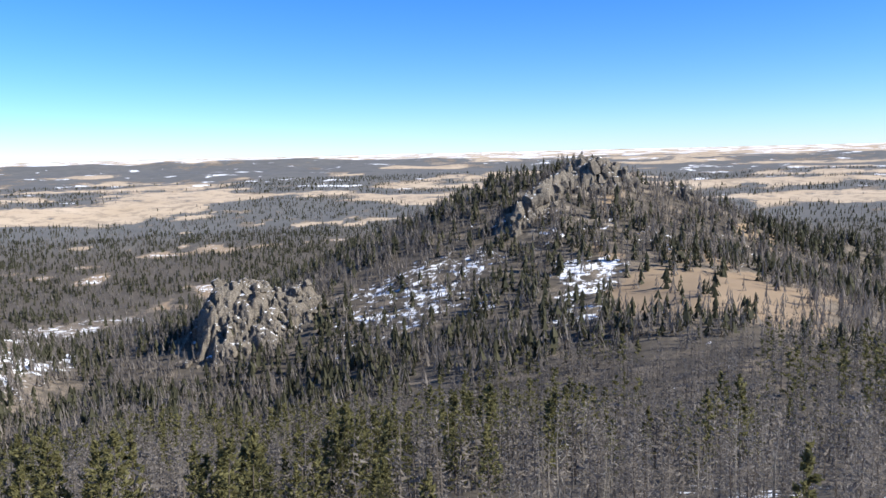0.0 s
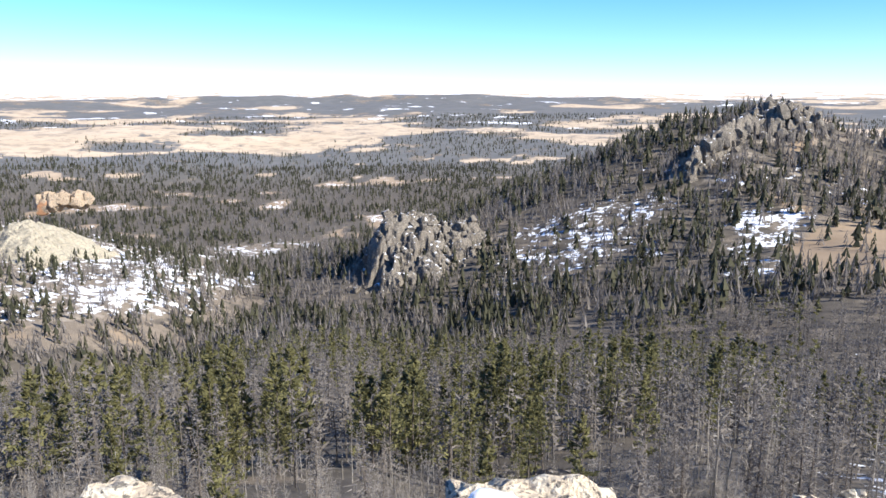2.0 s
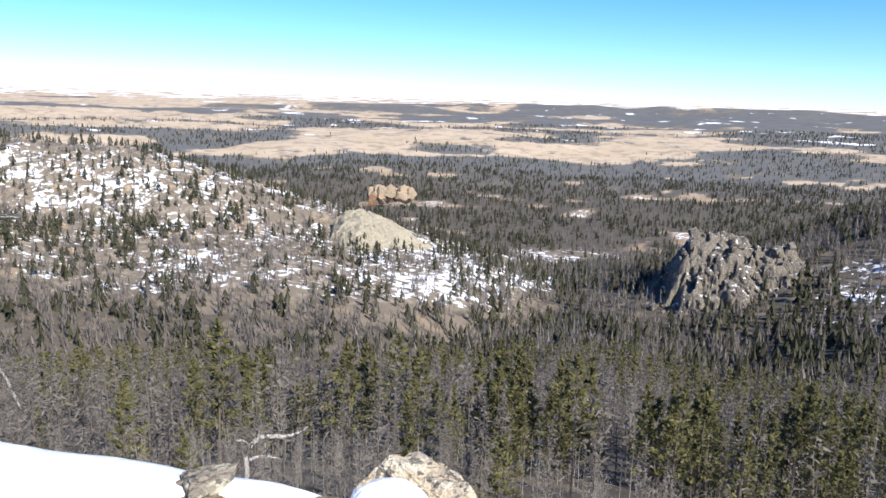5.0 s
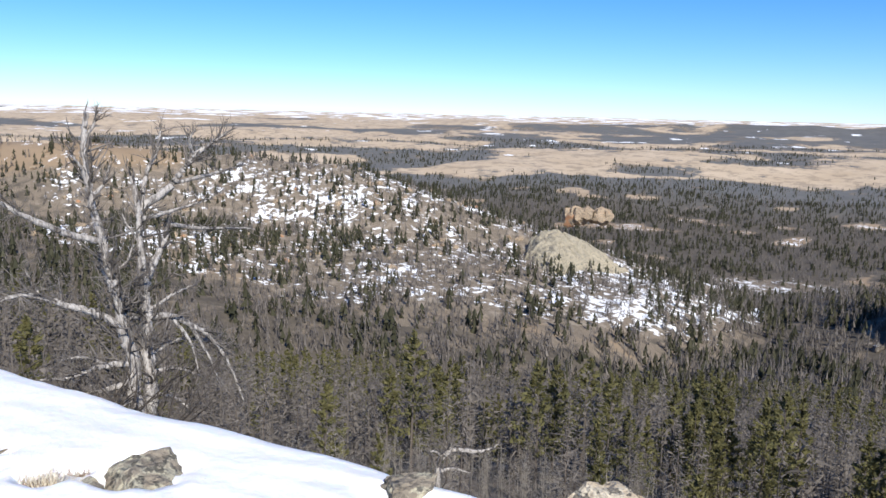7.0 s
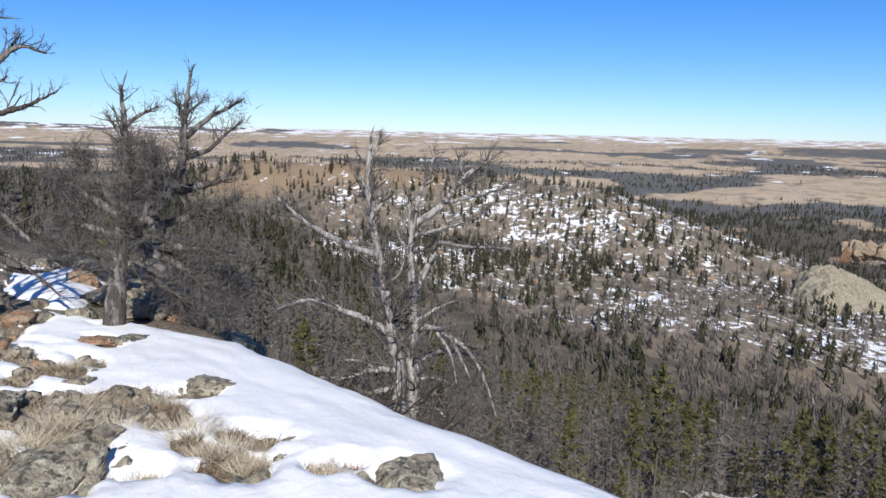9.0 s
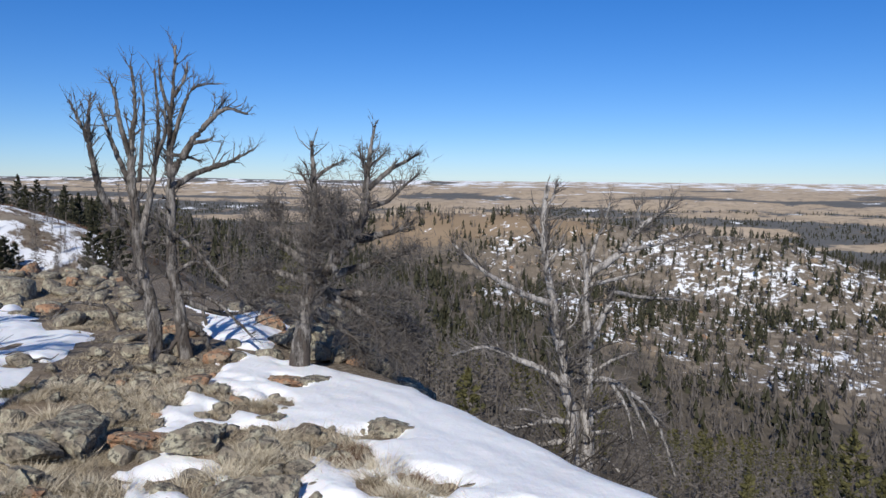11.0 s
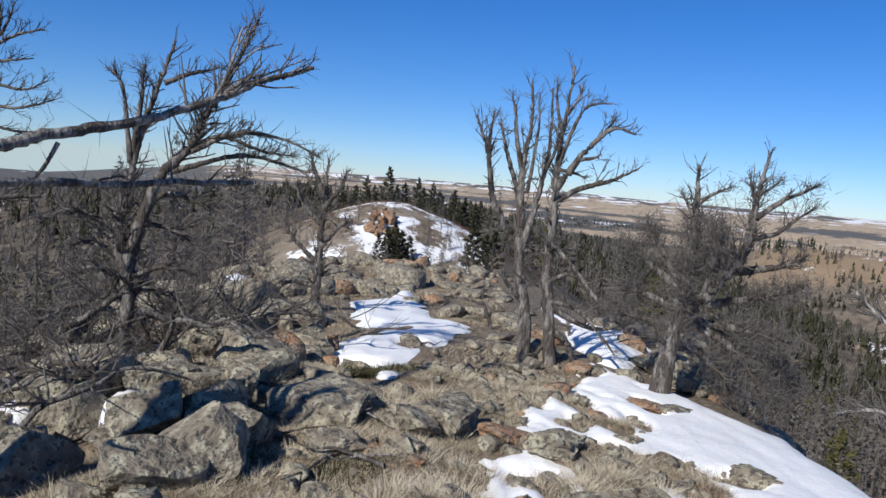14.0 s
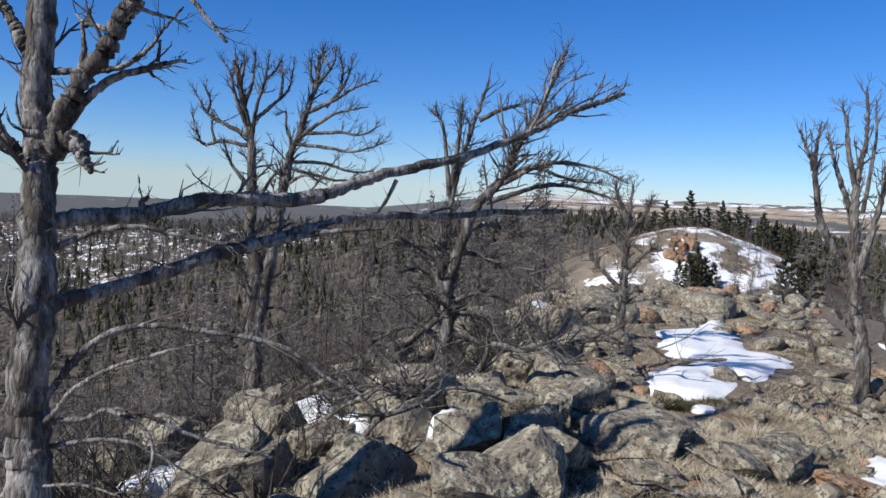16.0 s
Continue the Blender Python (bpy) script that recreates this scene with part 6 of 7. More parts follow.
LARGE_DEAD_PINE_D = (
    ("limb", 0.044, 0.046, ((-0.03, -0.16, 2.02), (-0.19, -0.16, 2.05), (-0.39, -0.16, 2.07), (-0.55, -0.15, 2.08), (-0.69, -0.14, 2.12), (-0.87, -0.12, 2.17), (-1.10, -0.10, 2.19), (-1.33, -0.06, 2.19), (-1.58, -0.02, 2.23))),
    ("limb", 0.039, 0.019, ((-1.58, -0.02, 2.23), (-1.80, -0.07, 2.30), (-2.07, -0.12, 2.38), (-2.45, -0.16, 2.47), (-2.80, -0.18, 2.56), (-3.18, -0.20, 2.69), (-3.52, -0.22, 2.82), (-3.88, -0.23, 2.99), (-4.12, -0.22, 3.07), (-4.38, -0.21, 3.17))),
    ("limb", 0.021, 0.011, ((-0.55, -0.14, 2.09), (-0.53, -0.14, 2.15), (-0.56, -0.11, 2.18))),
)
LARGE_DEAD_PINE_E = (
    ("limb", 0.040, 0.039, ((-0.01, -0.14, 1.57), (-0.17, -0.14, 1.62), (-0.39, -0.14, 1.67), (-0.69, -0.13, 1.77), (-1.01, -0.11, 1.87), (-1.24, -0.09, 1.93), (-1.52, -0.05, 2.02))),
    ("limb", 0.030, 0.018, ((-1.52, -0.05, 2.02), (-1.83, -0.11, 2.09), (-2.19, -0.15, 2.11), (-2.63, -0.18, 2.11), (-3.04, -0.18, 2.15), (-3.42, -0.18, 2.16), (-3.76, -0.16, 2.18))),
    ("limb", 0.021, 0.009, ((-1.24, -0.08, 1.92), (-1.47, 0.06, 1.99), (-1.67, 0.19, 2.03), (-1.84, 0.30, 2.05))),
    ("limb", 0.019, 0.006, ((-0.06, -0.13, 1.88), (-0.29, -0.06, 1.99), (-0.50, 0.02, 2.02), (-0.63, 0.07, 1.99), (-0.85, 0.17, 1.95), (-0.94, 0.20, 1.92))),
)
LARGE_DEAD_PINE_F = (
    ("limb", 0.022, 0.010, ((-0.01, -0.09, 1.06), (-0.08, -0.07, 1.15), (-0.16, -0.06, 1.27), (-0.29, -0.02, 1.41), (-0.44, 0.04, 1.48), (-0.63, 0.13, 1.49), (-0.84, 0.24, 1.46), (-1.03, 0.33, 1.43), (-1.22, 0.43, 1.36), (-1.39, 0.52, 1.22), (-1.57, 0.61, 1.12))),
    ("limb", 0.018, 0.005, ((-0.01, -0.08, 0.95), (-0.08, 0.02, 1.05), (-0.15, 0.13, 1.19), (-0.30, 0.34, 1.34), (-0.48, 0.58, 1.45), (-0.63, 0.80, 1.54))),
    ("limb", 0.018, 0.008, ((-0.01, -0.07, 0.97), (-0.13, -0.03, 0.99), (-0.23, 0.00, 0.99), (-0.34, 0.04, 1.04), (-0.52, 0.11, 1.00), (-0.74, 0.20, 0.89), (-0.97, 0.29, 0.81), (-1.15, 0.36, 0.75))),
)
LARGE_DEAD_PINE_G = (
    ("limb", 0.015, 0.006, ((0.19, -0.21, 0.78), (0.05, -0.12, 0.82), (-0.13, -0.03, 0.86), (-0.31, 0.07, 0.89), (-0.48, 0.17, 0.86), (-0.66, 0.28, 0.74), (-0.82, 0.38, 0.65))),
    ("limb", 0.013, 0.004, ((0.22, -0.20, 0.55), (0.05, -0.05, 0.64), (-0.06, 0.06, 0.68), (-0.20, 0.19, 0.70), (-0.34, 0.34, 0.67))),
    ("limb", 0.015, 0.006, ((-0.34, 0.04, 1.04), (-0.45, 0.20, 1.00), (-0.50, 0.32, 0.90), (-0.46, 0.40, 0.76))),
    ("limb", 0.012, 0.005, ((-0.40, -0.13, 1.69), (-0.37, -0.19, 1.59), (-0.31, -0.26, 1.55))),
    ("limb", 0.013, 0.006, ((-3.37, -0.21, 2.76), (-3.43, -0.18, 2.90), (-3.47, -0.16, 3.03), (-3.52, -0.14, 3.19), (-3.61, -0.10, 3.41))),
)
LARGE_DEAD_PINE_H = (
    ("limb", 0.010, 0.004, ((-3.45, -0.17, 2.92), (-3.59, -0.13, 3.11), (-3.69, -0.09, 3.20), (-3.84, -0.02, 3.26))),
    ("limb", 0.010, 0.005, ((-3.61, -0.23, 2.88), (-3.77, -0.18, 2.99), (-3.93, -0.13, 3.08), (-4.14, -0.06, 3.20))),
    ("limb", 0.009, 0.004, ((-3.51, -0.14, 3.19), (-3.56, -0.15, 3.32), (-3.67, -0.10, 3.37))),
    ("limb", 0.009, 0.004, ((-3.47, -0.16, 3.02), (-3.50, -0.20, 3.17), (-3.59, -0.20, 3.32))),
    ("limb", 0.015, 0.006, ((-2.17, -0.13, 2.35), (-2.11, -0.14, 2.22), (-2.07, -0.16, 2.15), (-2.01, -0.18, 2.07))),
    ("limb", 0.007, 0.003, ((-1.03, -0.11, 2.19), (-0.94, -0.22, 2.24), (-0.86, -0.32, 2.32))),
)
dead_tree("dead_tree", "large grey dead pine with long bare spreading limbs", (-0.38, -4.44, -0.51), LARGE_DEAD_PINE_A + LARGE_DEAD_PINE_B + LARGE_DEAD_PINE_C + LARGE_DEAD_PINE_D + LARGE_DEAD_PINE_E + LARGE_DEAD_PINE_F + LARGE_DEAD_PINE_G + LARGE_DEAD_PINE_H, 0.4, 43, DEAD_WOOD)
FAN_TOPPED_SNAG_A = (
    ("trunk", 0.122, 0.025, ((0.00, 0.00, 0.00), (-0.02, -0.03, 0.50), (-0.06, -0.04, 0.86), (-0.04, -0.11, 1.43), (-0.09, -0.12, 2.00), (-0.01, -0.22, 2.42), (-0.04, -0.24, 2.93), (-0.04, -0.30, 3.50), (-0.01, -0.34, 3.79), (0.04, -0.40, 4.06), (0.08, -0.46, 4.34), (0.14, -0.53, 4.64))),
    ("trunk", 0.086, 0.021, ((-0.06, -0.06, 1.07), (-0.18, -0.05, 1.86), (-0.30, -0.03, 2.58), (-0.36, -0.03, 3.02), (-0.45, -0.01, 3.51), (-0.54, 0.03, 3.74), (-0.63, 0.06, 4.10), (-0.72, 0.09, 4.39), (-0.75, 0.08, 4.76))),
    ("limb", 0.029, 0.007, ((-0.01, -0.34, 3.76), (0.14, -0.36, 4.10), (0.25, -0.36, 4.45), (0.34, -0.38, 4.61))),
)
FAN_TOPPED_SNAG_B = (
    ("limb", 0.029, 0.007, ((-0.04, -0.31, 3.67), (-0.04, -0.17, 4.06), (-0.08, -0.01, 4.40), (-0.08, 0.09, 4.67))),
    ("limb", 0.029, 0.007, ((-0.05, -0.23, 3.90), (-0.20, -0.11, 4.07), (-0.37, 0.02, 4.29), (-0.42, 0.07, 4.62))),
    ("limb", 0.025, 0.007, ((0.04, -0.40, 4.05), (-0.01, -0.25, 4.39), (-0.00, -0.16, 4.73))),
    ("limb", 0.021, 0.007, ((0.08, -0.46, 4.31), (0.07, -0.35, 4.55), (0.11, -0.31, 4.69))),
    ("limb", 0.021, 0.007, ((-0.08, -0.01, 4.38), (-0.18, 0.06, 4.50), (-0.23, 0.10, 4.65))),
    ("limb", 0.021, 0.007, ((-0.29, -0.04, 4.17), (-0.36, -0.14, 4.44), (-0.37, -0.24, 4.65))),
    ("limb", 0.032, 0.007, ((-0.01, -0.33, 3.69), (0.20, -0.60, 3.83), (0.38, -0.83, 3.98), (0.47, -1.03, 4.26))),
)
FAN_TOPPED_SNAG_C = (
    ("limb", 0.029, 0.007, ((-0.01, -0.32, 3.57), (0.23, -0.59, 3.62), (0.41, -0.79, 3.57), (0.47, -0.88, 3.71), (0.51, -1.02, 3.98))),
    ("limb", 0.021, 0.007, ((0.37, -0.83, 3.97), (0.35, -0.78, 4.14), (0.44, -0.79, 4.33))),
    ("limb", 0.021, 0.007, ((0.31, -0.67, 3.61), (0.34, -0.72, 3.78), (0.32, -0.73, 3.94))),
    ("limb", 0.029, 0.007, ((-0.02, -0.26, 3.05), (0.16, -0.34, 3.27), (0.25, -0.37, 3.46), (0.30, -0.37, 3.61))),
    ("limb", 0.029, 0.007, ((-0.54, 0.03, 3.71), (-0.73, 0.27, 3.92), (-0.87, 0.44, 4.03), (-1.12, 0.74, 4.11))),
    ("limb", 0.029, 0.007, ((-0.63, 0.07, 4.03), (-0.84, 0.34, 4.18), (-1.02, 0.59, 4.35), (-1.18, 0.82, 4.43))),
)
FAN_TOPPED_SNAG_D = (
    ("limb", 0.025, 0.007, ((-0.72, 0.09, 4.38), (-0.84, 0.25, 4.60), (-0.87, 0.32, 4.82))),
    ("limb", 0.025, 0.007, ((-0.78, 0.27, 4.10), (-1.04, 0.24, 4.42), (-1.19, 0.16, 4.76))),
    ("limb", 0.021, 0.007, ((-0.69, 0.08, 4.28), (-0.69, -0.04, 4.54), (-0.74, -0.12, 4.81))),
    ("limb", 0.021, 0.007, ((-0.83, 0.24, 4.59), (-0.78, 0.13, 4.75), (-0.79, 0.09, 4.86))),
    ("limb", 0.021, 0.007, ((-0.96, 0.25, 4.30), (-1.03, 0.19, 4.56), (-1.03, 0.10, 4.79))),
    ("limb", 0.025, 0.007, ((-0.50, 0.01, 3.62), (-0.78, 0.35, 3.59), (-0.98, 0.58, 3.55), (-1.15, 0.78, 3.61), (-1.27, 0.93, 3.69))),
    ("limb", 0.025, 0.007, ((-0.59, 0.09, 3.76), (-0.91, 0.40, 3.79), (-1.11, 0.61, 3.77), (-1.28, 0.77, 3.89))),
)
FAN_TOPPED_SNAG_E = (
    ("limb", 0.025, 0.007, ((-0.43, -0.01, 3.39), (-0.80, 0.18, 3.40), (-1.11, 0.35, 3.31), (-1.38, 0.49, 3.33))),
    ("limb", 0.025, 0.007, ((-0.44, 0.00, 3.31), (-0.75, 0.13, 3.24), (-1.01, 0.24, 3.19), (-1.36, 0.38, 3.26))),
    ("limb", 0.025, 0.007, ((-0.14, -0.18, 2.97), (-0.34, -0.19, 3.24), (-0.62, -0.12, 3.31))),
    ("limb", 0.021, 0.007, ((-0.48, 0.00, 3.58), (-0.44, -0.15, 3.81), (-0.46, -0.25, 4.03), (-0.38, -0.35, 3.99))),
    ("limb", 0.021, 0.007, ((-0.39, -0.02, 3.09), (-0.55, 0.21, 3.23), (-0.73, 0.49, 3.12))),
    ("limb", 0.025, 0.007, ((-0.05, -0.10, 1.43), (-0.25, -0.00, 1.54), (-0.40, 0.09, 1.51))),
    ("limb", 0.025, 0.007, ((-0.04, -0.08, 1.14), (0.10, -0.23, 1.27), (0.18, -0.33, 1.40))),
)
FAN_TOPPED_SNAG_F = (
    ("limb", 0.021, 0.007, ((-0.07, -0.12, 1.86), (0.11, -0.26, 1.92), (0.26, -0.37, 1.99))),
    ("limb", 0.021, 0.007, ((-0.06, -0.03, 0.79), (-0.21, 0.15, 0.88), (-0.31, 0.27, 1.05))),
)
dead_tree("dead_tree", "grey dead tree with fan of upswept branches", (-3.40, -9.34, -1.35), FAN_TOPPED_SNAG_A + FAN_TOPPED_SNAG_B + FAN_TOPPED_SNAG_C + FAN_TOPPED_SNAG_D + FAN_TOPPED_SNAG_E + FAN_TOPPED_SNAG_F, 1.4, 44, BARK_WOOD)
GNARLED_SNAG_A = (
    ("trunk", 0.096, 0.016, ((0.01, -0.01, -0.17), (0.00, 0.00, 0.34), (-0.06, 0.03, 0.85), (0.00, 0.00, 1.23), (0.08, -0.06, 1.55), (0.06, -0.04, 1.76), (-0.02, 0.01, 2.18), (-0.10, 0.08, 2.73), (-0.19, 0.15, 3.11), (-0.30, 0.24, 3.60))),
    ("trunk", 0.104, 0.017, ((0.46, -0.31, 0.12), (0.38, -0.26, 0.38), (0.29, -0.20, 0.62), (0.13, -0.10, 0.91), (-0.01, 0.00, 1.18))),
    ("limb", 0.074, 0.011, ((0.00, 0.00, 1.23), (-0.07, 0.19, 1.76), (-0.12, 0.36, 2.20), (-0.27, 0.62, 2.54), (-0.29, 0.78, 2.82), (-0.39, 1.02, 3.28), (-0.49, 1.25, 3.82))),
    ("limb", 0.032, 0.006, ((-0.01, 0.01, 2.31), (0.04, -0.01, 2.73), (0.10, -0.02, 3.06), (0.19, -0.08, 3.23))),
)
GNARLED_SNAG_B = (
    ("limb", 0.032, 0.006, ((-0.03, 0.02, 2.43), (0.00, 0.16, 2.99), (0.08, 0.27, 3.28))),
    ("limb", 0.032, 0.006, ((-0.24, 0.18, 3.16), (-0.48, 0.30, 3.30), (-0.71, 0.40, 3.38))),
    ("limb", 0.037, 0.006, ((-0.38, 0.29, 2.42), (-0.41, 0.38, 2.46), (-0.75, 0.73, 2.71), (-1.06, 1.10, 2.70), (-1.31, 1.43, 2.54))),
    ("limb", 0.037, 0.006, ((-0.34, 0.26, 2.26), (-0.45, 0.41, 2.33), (-0.81, 0.81, 2.49), (-1.18, 1.24, 2.39), (-1.25, 1.41, 2.27))),
    ("limb", 0.032, 0.006, ((-0.47, 0.37, 2.54), (-0.75, 0.52, 2.67), (-1.13, 0.76, 2.55), (-1.40, 0.93, 2.54))),
    ("limb", 0.037, 0.006, ((-0.01, 0.01, 0.99), (-0.28, 0.24, 1.00), (-0.56, 0.50, 0.77), (-0.69, 0.66, 0.54))),
)
GNARLED_SNAG_C = (
    ("limb", 0.037, 0.006, ((-0.03, 0.02, 1.11), (-0.34, 0.24, 1.25), (-0.65, 0.47, 1.14))),
    ("limb", 0.037, 0.006, ((0.02, -0.02, 1.36), (0.26, -0.26, 1.47), (0.37, -0.41, 1.39))),
    ("limb", 0.037, 0.006, ((-0.01, 0.01, 1.11), (0.26, -0.11, 1.23), (0.55, -0.24, 1.10))),
    ("limb", 0.037, 0.006, ((0.07, -0.04, 1.68), (-0.20, 0.18, 1.69), (-0.44, 0.40, 1.58), (-0.66, 0.63, 1.29))),
    ("limb", 0.032, 0.006, ((-0.67, 0.54, 3.09), (-0.86, 0.67, 3.28), (-1.03, 0.80, 3.38))),
    ("limb", 0.040, 0.007, ((-0.02, 0.01, 0.73), (0.30, -0.25, 0.83), (0.60, -0.48, 0.62), (0.80, -0.63, 0.28))),
    ("limb", 0.040, 0.007, ((0.00, 0.00, 0.59), (0.30, -0.10, 0.47), (0.55, -0.16, 0.17))),
)
GNARLED_SNAG_D = (
    ("limb", 0.040, 0.007, ((-0.04, 0.03, 0.80), (-0.39, 0.22, 0.67), (-0.64, 0.36, 0.29), (-0.75, 0.38, 0.08))),
    ("limb", 0.040, 0.007, ((0.00, 0.00, 0.97), (0.30, -0.12, 0.72), (0.59, -0.24, 0.47), (0.77, -0.27, 0.17))),
    ("limb", 0.040, 0.007, ((-0.01, 0.01, 1.49), (0.28, -0.12, 1.74), (0.52, -0.21, 1.79), (0.75, -0.29, 1.66))),
    ("limb", 0.040, 0.007, ((-0.06, 0.04, 1.80), (-0.28, 0.26, 2.02), (-0.49, 0.49, 1.97), (-0.69, 0.73, 1.86))),
    ("limb", 0.032, 0.006, ((-0.03, 0.02, 1.23), (-0.29, 0.12, 0.99), (-0.56, 0.24, 0.46))),
    ("limb", 0.032, 0.006, ((0.00, 0.00, 0.73), (-0.10, 0.20, 0.44), (-0.24, 0.45, 0.22))),
)
dead_tree("dead_tree", "gnarled grey dead pine with arching boughs", (-4.78, -7.16, -0.59), GNARLED_SNAG_A + GNARLED_SNAG_B + GNARLED_SNAG_C + GNARLED_SNAG_D, 2.6, 45, BARK_WOOD)
SMALL_SNAG_A = (
    ("trunk", 0.092, 0.015, ((0.01, -0.01, -0.15), (0.00, 0.00, 0.60), (-0.01, 0.01, 1.34), (-0.02, 0.02, 1.97), (-0.03, 0.04, 2.51))),
    ("limb", 0.048, 0.008, ((-0.00, 0.01, 0.79), (0.19, -0.33, 1.12), (0.27, -0.53, 1.38))),
    ("limb", 0.048, 0.008, ((-0.01, 0.01, 1.06), (-0.17, 0.27, 1.45), (-0.24, 0.43, 1.55))),
    ("limb", 0.048, 0.008, ((-0.01, 0.01, 1.43), (0.27, -0.19, 1.78), (0.39, -0.21, 2.04))),
)
SMALL_SNAG_B = (
    ("limb", 0.048, 0.008, ((-0.02, 0.02, 1.70), (-0.14, 0.25, 2.08), (-0.14, 0.35, 2.35))),
    ("limb", 0.048, 0.008, ((-0.01, 0.01, 0.60), (-0.23, 0.40, 0.74), (-0.33, 0.66, 0.68))),
    ("limb", 0.048, 0.008, ((-0.01, 0.01, 0.42), (0.24, -0.35, 0.47), (0.38, -0.58, 0.26))),
    ("limb", 0.048, 0.008, ((-0.02, 0.02, 1.88), (0.09, -0.15, 2.32), (0.11, -0.21, 2.55))),
)
dead_tree("dead_tree", "small dark dead tree thick with twigs", (-9.32, -8.65, -0.49), SMALL_SNAG_A + SMALL_SNAG_B, 2.6, 46, BARK_WOOD)
DRIFTWOOD_SNAG_A = (
    ("trunk", 0.072, 0.012, ((-0.03, -0.07, -0.15), (0.00, 0.00, 3.38), (0.06, 0.14, 3.86), (0.09, 0.21, 4.05))),
    ("limb", 0.049, 0.008, ((0.05, 0.13, 3.86), (0.06, 0.29, 3.91), (0.15, 0.64, 3.86), (0.20, 0.88, 3.89), (0.22, 1.05, 3.96))),
    ("limb", 0.036, 0.006, ((0.04, 0.09, 3.77), (0.01, -0.06, 3.91), (-0.00, -0.19, 3.93))),
    ("limb", 0.036, 0.006, ((0.01, 0.03, 3.53), (0.11, 0.24, 3.59), (0.25, 0.52, 3.53))),
)
dead_tree("dead_tree", "pale broken snag with one long bare arm", (-11.72, 5.31, -7.82), DRIFTWOOD_SNAG_A, 0.5, 47, PALE_WOOD)


# ---- grass, shrubs and sticks on the ridge ----
def straw_material(name, dark, light):
    m = Nodes(name, 0.8, 0.2)
    return m.done(m.mix(m.noise(0.8, 3), m.mix(m.island, dark, light), m.mix(m.island, light, dark)))


STRAW = straw_material("dry_grass", (0.15, 0.12, 0.082), (0.60, 0.515, 0.375))
PALE_STRAW = straw_material("pale_grass", (0.40, 0.335, 0.24), (0.74, 0.67, 0.53))
HEATH = straw_material("brown_heath", (0.10, 0.055, 0.035), (0.21, 0.13, 0.085))
JUNIPER = straw_material("juniper", (0.035, 0.036, 0.018), (0.095, 0.085, 0.036))


def tufts(name, label, count, seed, places, blades_each, tall, spread, mat, wide=0.006, category="grass"):
    """Clumps of bent blades, each of two triangles in a row."""
    g = np.random.default_rng(seed)
    p, q = places(g, count)
    keep = p * p + q * q > 4.5
    p, q = np.repeat(p[keep], blades_each), np.repeat(q[keep], blades_each)
    n = len(p)
    size = np.repeat(g.uniform(0.5, 1.25, n // blades_each), blades_each) * g.uniform(0.6, 1.2, n)
    a, rad = g.uniform(0, 6.28, n), spread * np.sqrt(g.uniform(0, 1, n)) * size
    x, y = p * UX + q * NX + np.cos(a) * rad, p * UY + q * NY + np.sin(a) * rad
    root = np.stack([x, y, height(x, y) - 0.01], -1)
    out = np.stack([np.cos(a), np.sin(a), 0 * a], -1) * g.uniform(0.2, 1.0, n)[:, None] + g.normal(0, 0.25, (n, 3)) * (1, 1, 0)
    up = np.array([0, 0, 1.0])
    L = (tall * size)[:, None]
    side = unit(np.cross(out + 1e-3, up) + g.normal(0, 0.3, (n, 3))) * wide
    V = np.stack([root - side, root + side, root + (out * 1.1 + up * 0.62) * L], 1).reshape(-1, 3)
    F = np.arange(len(V)).reshape(-1, 3)
    me = mesh_of(name, V, F)
    me.materials.append(mat)
    return tagged(new(name, me), label, category, kind="stuff")


def near_crown(g, n):
    return crown_places(g, n, 2.2, 8.0)


def far_crown(g, n):
    return crown_places(g, n, 8.0, 26.0)


def crown_places(g, n, p0, p1):
    p, q = g.uniform(p0, p1, n), g.uniform(-1.9, 2.6, n)
    f = vnoise(p, q, 1.1, 81, 2)
    ok = (f > 0.30) & (patch_middle(p, q) < 0.0) & (bank(p, q) < 0.1)
    return p[ok], q[ok]


def side_places(g, n):
    p, q = g.uniform(3, 24, n), g.uniform(-7, -1.2, n)
    ok = (vnoise(p, q, 1.2, 82, 2) > 0.56) & (patch_left(p, q) < 0)
    return p[ok], q[ok]


def bank_places(g, n):
    p, q = g.uniform(1.5, 8.5, n), g.uniform(1.2, 3.2, n)
    ok = (bank(p, q) < -0.03) & (bank(p, q) > -0.45)
    return p[ok], q[ok]


def knoll_places(g, n):
    p, q = g.uniform(36, 100, n), g.uniform(-16, 16, n)
    ok = vnoise(p, q, 4.0, 84, 3) > 0.46
    return p[ok], q[ok]


def ring(cp, cq, a, b):
    def places(g, n):
        r, t = np.sqrt(g.uniform(0, 1, n)), g.uniform(0, 6.28, n)
        return cp + a * r * np.cos(t), cq + b * r * np.sin(t)
    return places


